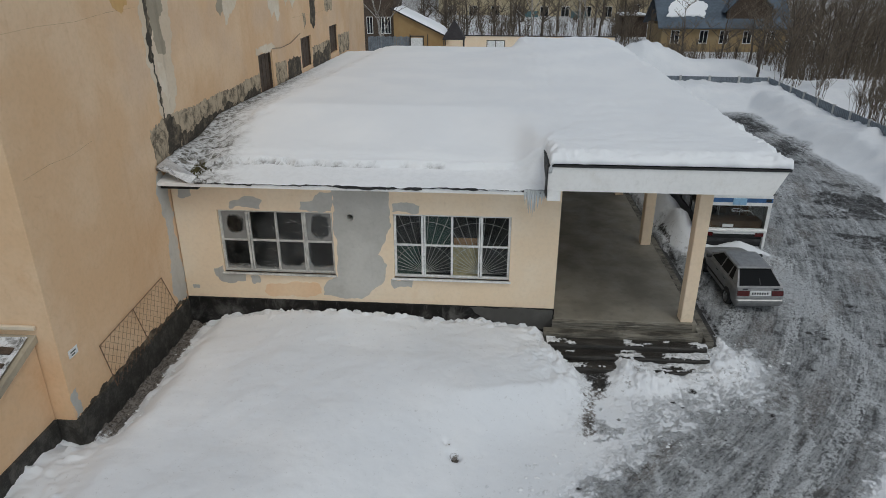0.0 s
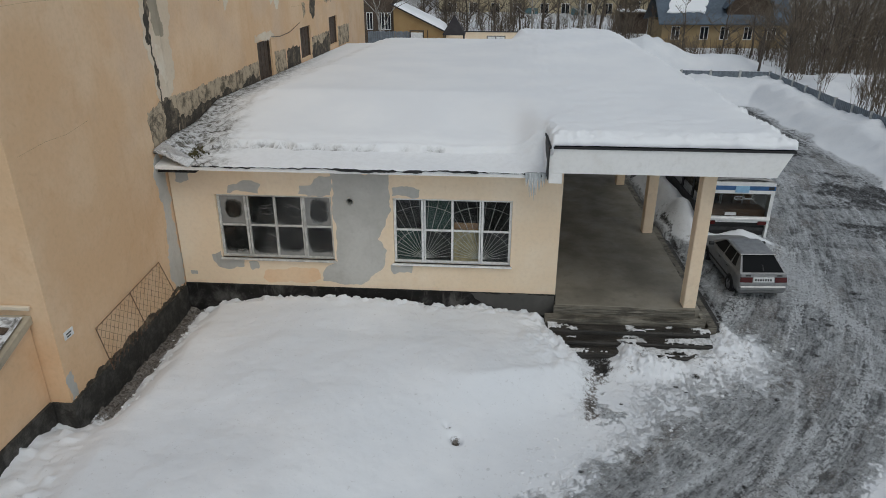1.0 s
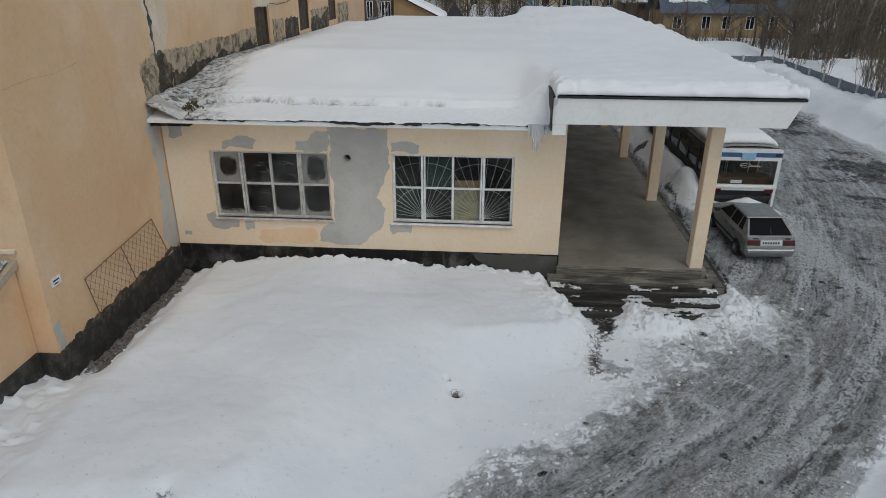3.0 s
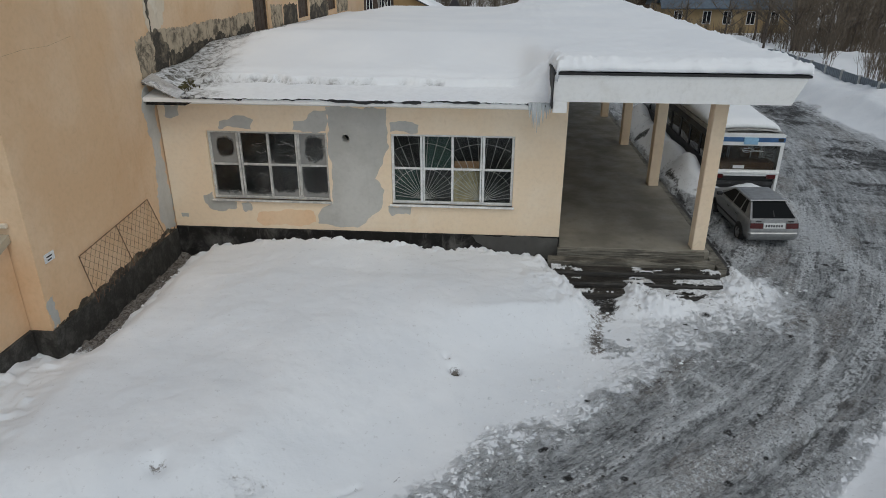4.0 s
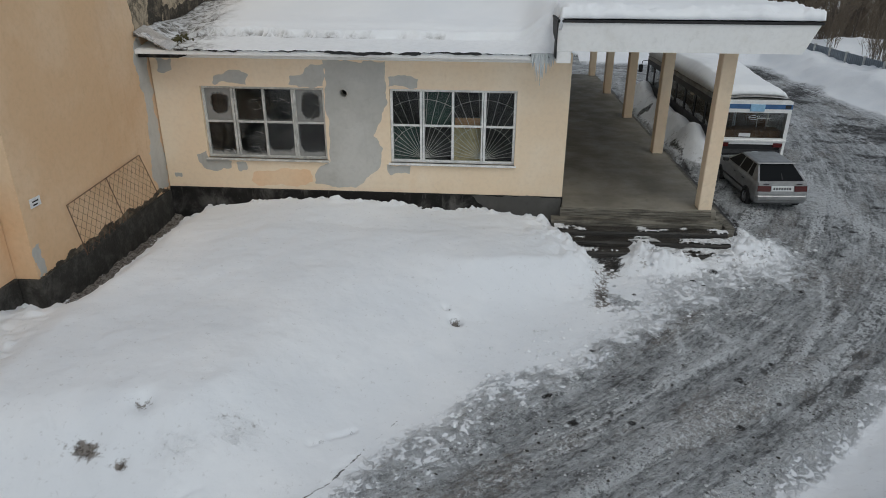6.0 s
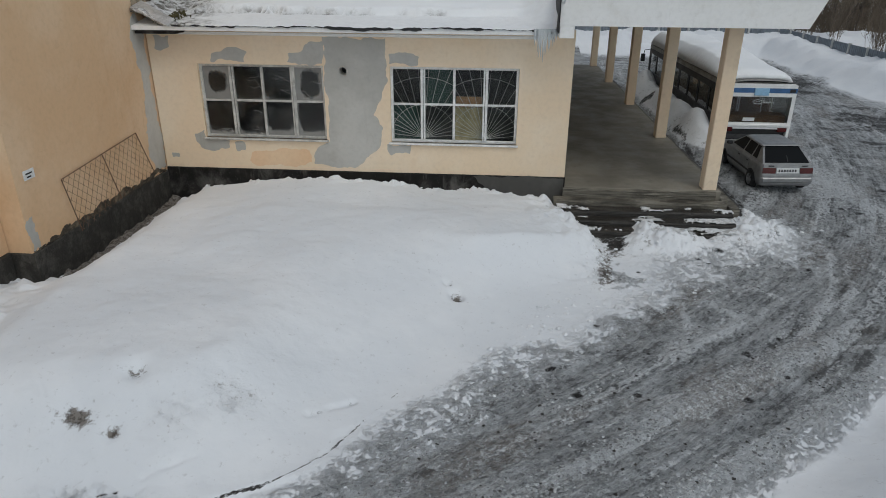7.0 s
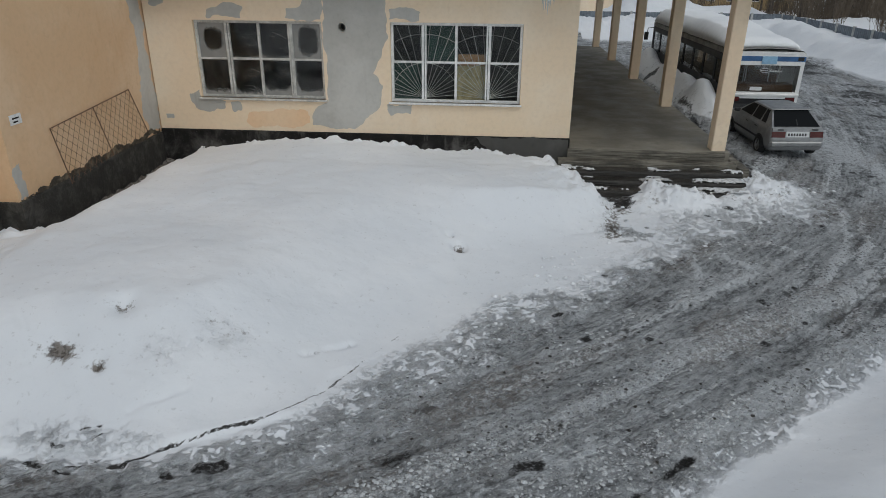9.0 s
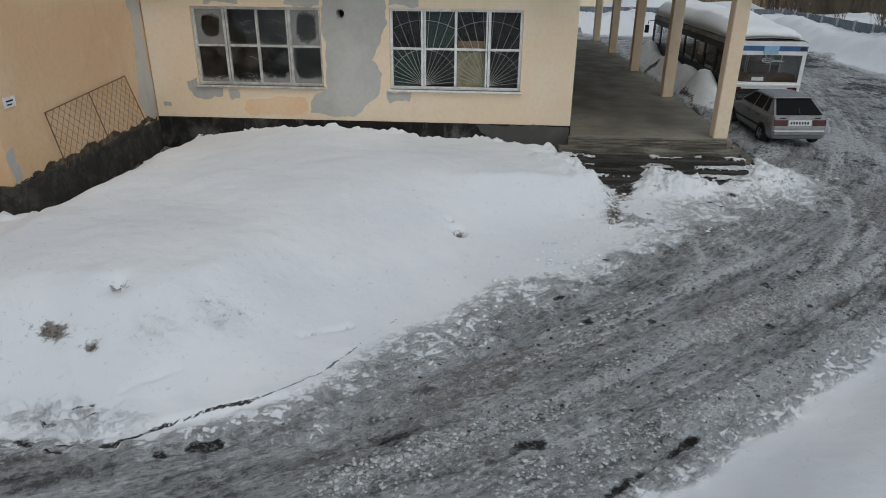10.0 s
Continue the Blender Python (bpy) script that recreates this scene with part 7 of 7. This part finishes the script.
for x in (2.9, 11.3):
    part("balcony", boxes((x, x + 2.6, 104.9, 105.98, 2.0, 2.15), (x, x + 2.6, 104.9, 104.97, 2.15, 3.1), (x, x + 0.07, 104.971, 105.98, 2.15, 3.1), (x + 2.53, x + 2.6, 104.971, 105.98, 2.15, 3.1)), M_TEAL, apt, "teal boarded balcony")
bm = bmesh.new()
gable_prism(bm, -12, 19.5, 106, 118, 8.6, 12.0, 0.5)
part("roof", bm, M_BLUEROOF, apt)
apt2 = empty("apartment_building", label="pale yellow two-storey building with snow on its roof", category="building")
part("wall", boxes((21.5, 46, 112, 124, 0.5, 8.0)), M_YELLOWWALL, apt2)
for z in (2.4, 5.4):
    for x in (23, 26.5, 30, 33.5, 37, 40.5, 44):
        far_window(apt2, x, x + 1.2, 112, z, z + 1.5)
bm = bmesh.new()
gable_prism(bm, 21.5, 46, 112, 124, 8.0, 11.0, 0.5)
part("roof", bm, M_BLUEROOF, apt2)
# a low snowed shed roof before them
shed = empty("shed", label="low dark shed with melting snow on its roof", category="shed")
part("wall", boxes((17.0, 20.8, 88, 92, 0, 3.4)), M_DARKWOOD, shed)
part("roof", boxes((16.6, 21.2, 87.5, 92.5, 3.4, 3.6), bevel=0.04), M_DARKWOOD, shed)
part("snow_patch", boxes((16.8, 20.6, 88.0, 92.3, 3.605, 3.85), bevel=0.09), M_SNOW, shed)

# cream boundary wall
bw = empty("boundary_wall", label="long low cream-painted wall with a dark coping", category="wall")
part("wall", boxes((-14, 13.2, 70.5, 70.8, -0.3, 2.2)), M_FACADE, bw)
part("coping", boxes((-14.1, 13.3, 70.42, 70.88, 2.202, 2.3), bevel=0.02), M_TARP, bw)
gate = empty("gate_frame", label="dark steel frame with white panes leaning in the snow", category="gate")
part("frame", boxes((-2.9, -0.75, 62.0, 62.06, 2.5, 2.58), (-2.9, -2.8, 62.0, 62.06, 0.0, 2.498), (-0.85, -0.75, 62.0, 62.06, 0.0, 2.498), (-1.9, -1.82, 62.0, 62.06, 0.0, 2.498)), M_TRIM, gate)
part("panel", boxes((-2.79, -1.91, 62.01, 62.05, 0.0, 2.49), (-1.81, -0.86, 62.01, 62.05, 0.0, 2.49)), M_FRAME_WHITE, gate)

# shed with a snowy lean-to roof, and the dark house behind it
lean = empty("lean_to", label="tan boarded outbuilding with a steep snowy lean-to roof", category="outbuilding")
bm = bmesh.new()
sec = [(-14.6, -0.3), (-8.2, -0.3), (-8.2, 2.4), (-14.6, 5.4)]
vr = loft(bm, [[(x, y, z) for x, z in sec] for y in (68.0, 73.0)], close=True)
bm.faces.new(vr[0][::-1])
bm.faces.new(vr[1])
bmesh.ops.recalc_face_normals(bm, faces=bm.faces[:])
part("wall", bm, M_SHEDWALL, lean, "tan boarded wall")
for x in (-12.6, -10.4):
    part("batten", boxes((x, x + 0.08, 67.95, 67.998, 0, 2.6)), M_TARP, lean)
roofline = lambda x: 2.4 + (-8.2 - x) * 3.0 / 6.4
bm = bmesh.new()
vr = loft(bm, [[(-14.9, y, roofline(-14.9) + 0.02), (-7.8, y, roofline(-7.8) + 0.02), (-7.8, y, roofline(-7.8) + 0.2), (-14.9, y, roofline(-14.9) + 0.2)] for y in (67.6, 73.4)], close=True)
bm.faces.new(vr[0][::-1])
bm.faces.new(vr[1])
bmesh.ops.recalc_face_normals(bm, faces=bm.faces[:])
part("roof", bm, M_TARP, lean)
xs, ys = np.linspace(-14.5, -8.2, 40), np.linspace(67.6, 73.3, 24)
X, Y = np.meshgrid(xs, ys)
z = 2.6 + (-8.2 - X) * 3.0 / 6.4 + 0.38 * np.sqrt(np.clip(np.minimum(np.minimum(X - xs[0], xs[-1] - X), Y - ys[0]) / 0.4, 0, 1)) * (0.7 + 0.6 * fbm(X, Y, 0.9, 3, 81))
sheet("snow_cover", xs, ys, z, M_SNOW, {"dirt_shade": 0 * X}, lean, "thick snow on the sloping roof")

dark = empty("dark_house", label="dark brown boarded house with tall white-framed windows", category="house")
part("wall", boxes((-24, -14.7, 69, 77, -0.3, 8.5)), M_DARKWOOD, dark, "dark brown boards")
for x in (-18.1, -16.6, -15.8):
    far_window(dark, x, x + 0.65, 69, 2.6, 4.5)
part("roof", boxes((-24.5, -14.2, 68.5, 77.5, 8.5, 8.8), bevel=0.05), M_TARP, dark)

# grey board fence and a pale door panel before it
gf = empty("board_fence", label="weathered grey board fence with a leaning pale door", category="fence")
for i in range(22):
    part("board", boxes((-14.6 + i * 0.19, -14.43 + i * 0.19, 50.0 + 0.015 * (i % 2), 50.03 + 0.015 * (i % 2), 0.5, 4.05 + 0.03 * ((i * 7) % 3)), bevel=0.008), M_FENCE, gf)
part("door", boxes((-10.3, -9.1, 49.8, 49.88, 0.5, 4.0), bevel=0.02), M_FRAME_WHITE, gf, "pale door panel in a dark frame")
part("door_frame", boxes((-10.4, -10.302, 49.78, 49.9, 0.5, 4.1), (-9.098, -9.0, 49.78, 49.9, 0.5, 4.1), (-10.4, -9.0, 49.78, 49.9, 4.102, 4.2)), M_TRIM, gf)

# pavilion with a pyramid roof
pav = empty("pavilion", pose(-6.6, 60.6, 0), label="small pavilion with a dark pyramid roof on thin posts", category="pavilion")
bm = bmesh.new()
base = [bm.verts.new(p) for p in ((-1.25, -1.25, 2.95), (1.25, -1.25, 2.95), (1.25, 1.25, 2.95), (-1.25, 1.25, 2.95))]
low = [bm.verts.new((v.co.x, v.co.y, 2.85)) for v in base]
tip = bm.verts.new((0, 0, 4.95))
for i in range(4):
    bm.faces.new((base[i], base[(i + 1) % 4], tip))
    bm.faces.new((low[i], low[(i + 1) % 4], base[(i + 1) % 4], base[i]))
bm.faces.new(low[::-1])
bmesh.ops.recalc_face_normals(bm, faces=bm.faces[:])
part("roof", bm, M_TARP, pav, "dark pyramid roof")
for x in (-1.1, 1.1):
    for y in (-1.1, 1.1):
        part("post", boxes((x - 0.05, x + 0.05, y - 0.05, y + 0.05, -0.2, 2.849)), M_TRIM, pav)


# ---- trees ----
def grow(seed, height, spread, depth, tilt=0.0, low=0.25):
    """Branches of a bare tree: lists of (points, radii, level)."""
    rnd = random.Random(seed)
    out = []

    def branch(p, d, ln, r, level):
        pts, radii = [p], [r]
        n = 4 if level else 7
        for i in range(n):
            d = (d + Vector((rnd.uniform(-1, 1), rnd.uniform(-1, 1), rnd.uniform(-0.5, 0.9))) * (0.16 if level == 0 else 0.26)).normalized()
            p = p + d * ln / n
            pts.append(p)
            radii.append(max(r * (1 - 0.75 * (i + 1) / n), 0.006))
        out.append((pts, radii, level))
        if level >= depth:
            return
        for k in range((9, 6, 5, 4)[min(level, 3)]):
            t = rnd.uniform(low if level == 0 else 0.2, 1.0)
            i = min(int(t * n), n - 1)
            q = pts[i].lerp(pts[i + 1], t * n - i)
            a = rnd.uniform(0, 2 * math.pi)
            side = Vector((math.cos(a), math.sin(a), rnd.uniform(0.2, 0.9)))
            nd = (d * 0.35 + side * spread).normalized()
            branch(q, nd, ln * rnd.uniform(0.35, 0.6) * (1.15 - 0.5 * t), max(radii[i] * 0.55, 0.008), level + 1)

    branch(Vector((0, 0, -0.3)), Vector((tilt, 0, 1)).normalized(), height, height * 0.016 + 0.03, 0)
    return out


def tree(name, seed, height, mat, label, category="tree", depth=3, tilt=0.0, spread=1.0, thick=1.0):
    t = empty(name, label=label, category=category)
    trunk, crown = bmesh.new(), bmesh.new()
    for pts, radii, level in grow(seed, height, spread, depth, tilt):
        tube(trunk if level < 2 else crown, pts, [q * thick * (1.9 if level >= 2 else 1.0) for q in radii], (7, 5, 3, 3)[level], cap=level == 0)
    part("trunk", trunk, mat, t, soft=True)
    part("crown", crown, M_TWIG, t, "tangle of bare brown twigs")
    return t


def shrub(seed, height, n):
    t = empty("shrub", label="leafless shrub of many thin upright stems", category="shrub", group="shrubs beyond the fence")
    rnd = random.Random(seed)
    for k in range(n):
        bm = bmesh.new()
        a, r = rnd.uniform(0, 2 * math.pi), rnd.uniform(0, 0.6)
        p, d = Vector((r * math.cos(a), r * math.sin(a), -0.2)), Vector((0.45 * math.cos(a) * r, 0.45 * math.sin(a) * r, 1)).normalized()
        ln, pts, rad = height * rnd.uniform(0.6, 1.05), [], []
        for i in range(7):
            pts.append(p.copy())
            rad.append(0.021 * (1 - i / 7.5))
            d = (d + Vector((rnd.uniform(-1, 1), rnd.uniform(-1, 1), 0.25)) * 0.13).normalized()
            p = p + d * ln / 6
        tube(bm, pts, rad, 4)
        for j in range(9):
            i = rnd.randint(2, 5)
            q = pts[i].lerp(pts[i + 1], rnd.random())
            e = (Vector((rnd.uniform(-1, 1), rnd.uniform(-1, 1), rnd.uniform(0.6, 1.4)))).normalized()
            l2 = rnd.uniform(0.4, 1.1)
            tube(bm, [q, q + e * l2 * 0.5, q + e * l2 + Vector((0, 0, 0.15))], [0.014, 0.01, 0.006], 3, cap=False)
        part("stem", bm, M_TWIG, t)
    return t


BARE = "bare tree with a spreading tangle of brown twigs"
kinds = [tree("tree", 11, 9.5, M_BARK, BARE), tree("tree", 12, 8.0, M_BARK, BARE, tilt=0.15), tree("tree", 13, 11.0, M_BIRCH, "bare birch with a pale trunk and thin twigs", spread=0.7), tree("tree", 14, 7.0, M_BARK, BARE, spread=1.2, thick=1.2)]
SPOTS = [(0, 24.6, 45.5, 0.85, 10), (3, 24.5, 52, 0.8, 250), (1, 23.2, 60, 0.85, 75), (1, 25.6, 46.8, 0.8, 130), (3, 30.5, 50.5, 0.95, 60), (0, 34, 56, 0.9, 200), (3, 27.5, 60, 1.0, 20), (0, 32.5, 64, 0.9, 310), (3, 37, 61, 1.1, 45), (2, 41, 66, 1.0, 95),
         (2, -15.3, 62.5, 0.85, 0), (1, -6, 78, 1.1, 20), (0, -2, 84, 1.0, 70), (3, 1.5, 80, 1.1, 140), (0, 5, 86, 1.05, 190), (2, 3.0, 76, 0.8, 240), (2, 9.5, 77, 0.95, 250), (2, 10.8, 78.5, 0.85, 300), (3, 13, 82, 1.2, 310), (1, 16.5, 84, 1.1, 10), (0, 19, 90, 1.0, 50),
         (0, -9.5, 88, 1.1, 110), (3, -12, 82, 1.2, 170), (1, 8, 92, 1.1, 220), (3, 14, 95, 1.2, 280), (0, 40, 75, 1.1, 330), (1, 44, 70, 1.1, 15), (3, 46, 62, 1.1, 85), (0, 50, 72, 1.0, 145), (3, 36, 52, 1.0, 205), (1, 41, 55, 1.0, 265), (0, 45, 50, 1.0, 25), (3, 52, 60, 1.0, 5), (3, 33, 48, 0.8, 35), (1, 29, 55, 0.95, 300), (3, 38, 46, 0.9, 170), (3, 26.8, 48.5, 0.85, 15), (0, 28.2, 47, 0.75, 95), (3, 29.8, 47.8, 0.9, 215), (1, 31.8, 49.5, 0.9, 125), (3, 30, 58, 1.0, 80), (3, 34, 60, 1.0, 290), (0, 36, 66, 1.0, 35), (3, 28.5, 66, 0.9, 190), (1, 20.5, 66, 0.8, 265)]
used = set()
for k, x, y, s, a in SPOTS:
    m = pose(x, y, ground_z(x, y), 0, 0, a) @ Matrix.Scale(s, 4)
    if k in used:
        o = copy_thing(kinds[k], pose(x, y, ground_z(x, y), 0, 0, a))
    else:
        used.add(k)
        o = kinds[k]
        o.matrix_world = pose(x, y, ground_z(x, y), 0, 0, a)
    o.scale = (s, s, s)
bushes = [shrub(21, 3.9, 11), shrub(22, 3.1, 9), shrub(23, 4.8, 12)]
rnd = random.Random(5)
first = set()
for i in range(30):
    k = i % 3
    x, y = (23.2 + rnd.uniform(0, 5.5), 22 + i * 1.3 + rnd.uniform(-0.5, 0.5)) if i < 19 else (23.6 + rnd.uniform(0, 3.5), 25 + (i - 19) * 0.8)
    m = pose(x, y, ground_z(x, y), 0, 0, rnd.uniform(0, 360))
    if k in first:
        copy_thing(bushes[k], m)
    else:
        first.add(k)
        bushes[k].matrix_world = m


def woods():
    """Far bare woods on the rising ground."""
    rnd = random.Random(8)
    bm_v, bm_f = [], []

    def stick(p, q, r):
        d = (q - p).normalized()
        a = d.orthogonal().normalized()
        b = d.cross(a)
        i = len(bm_v)
        for c, w in ((p, r), (q, r * 0.4)):
            for k in range(3):
                bm_v.append(c + a * w * math.cos(k * 2.094) + b * w * math.sin(k * 2.094))
        for k in range(3):
            bm_f.append((i + k, i + (k + 1) % 3, i + 3 + (k + 1) % 3, i + 3 + k))

    spots = [(rnd.uniform(20, 150), rnd.uniform(78, 190)) for _ in range(620)] + [(rnd.uniform(-40, 30), rnd.uniform(122, 190)) for _ in range(240)] + [(rnd.uniform(-14, 20), rnd.uniform(73, 104)) for _ in range(85)] + [(rnd.uniform(36, 80), rnd.uniform(48, 95)) for _ in range(380)] + [(rnd.uniform(17, 40), rnd.uniform(60, 74.5)) for _ in range(26)] + [(rnd.uniform(28, 40), rnd.uniform(42, 74)) for _ in range(50)]
    X, Y = np.array([s[0] for s in spots]), np.array([s[1] for s in spots])
    Z = ground(X[None, :], Y[None, :])[0][0]
    for x, y, z in zip(X, Y, Z):
        if (19 < x < 37 and 74 < y < 86) or (-13 < x < 21 and 104 < y < 119) or (20 < x < 47 and 111 < y < 125):
            continue
        h = rnd.uniform(4.5, 9) if y > 95 else rnd.uniform(2.5, 5.5) if y > 74.5 or x > 40 else rnd.uniform(1.4, 3.2)
        p = Vector((x, y, z - 0.3))
        stick(p, p + Vector((rnd.uniform(-0.6, 0.6), rnd.uniform(-0.6, 0.6), h)), 0.03 + 0.015 * h)
        for _ in range(48):
            t = rnd.uniform(0.25, 1.0)
            q = p + Vector((rnd.uniform(-0.2, 0.2), rnd.uniform(-0.2, 0.2), h * t))
            a = rnd.uniform(0, 6.28)
            ln = h * rnd.uniform(0.08, 0.3) * (0.5 + math.sin(3.0 * t))
            tip = q + Vector((math.cos(a), math.sin(a), rnd.uniform(0.5, 1.9))).normalized() * ln
            stick(q, tip, 0.022)
            if ln > 1.2:
                stick(q.lerp(tip, 0.5), q.lerp(tip, 0.5) + Vector((rnd.uniform(-1, 1), rnd.uniform(-1, 1), rnd.uniform(0.3, 1.2))) * ln * 0.35, 0.02)
        for _ in range(14):
            a, b = rnd.uniform(0, 6.28), rnd.uniform(0.2, 2.4)
            q = p + Vector((b * math.cos(a), b * math.sin(a), 0))
            stick(q, q + Vector((rnd.uniform(-0.5, 0.5), rnd.uniform(-0.5, 0.5), rnd.uniform(0.9, 2.6))), 0.03)
    me = bpy.data.meshes.new("woods")
    me.from_pydata([tuple(v) for v in bm_v], [], bm_f)
    me.materials.append(M_TWIG)
    return tagged(new("woods", me), "distant bare brown woods on a snowy slope", "woods", kind="stuff")


woods()
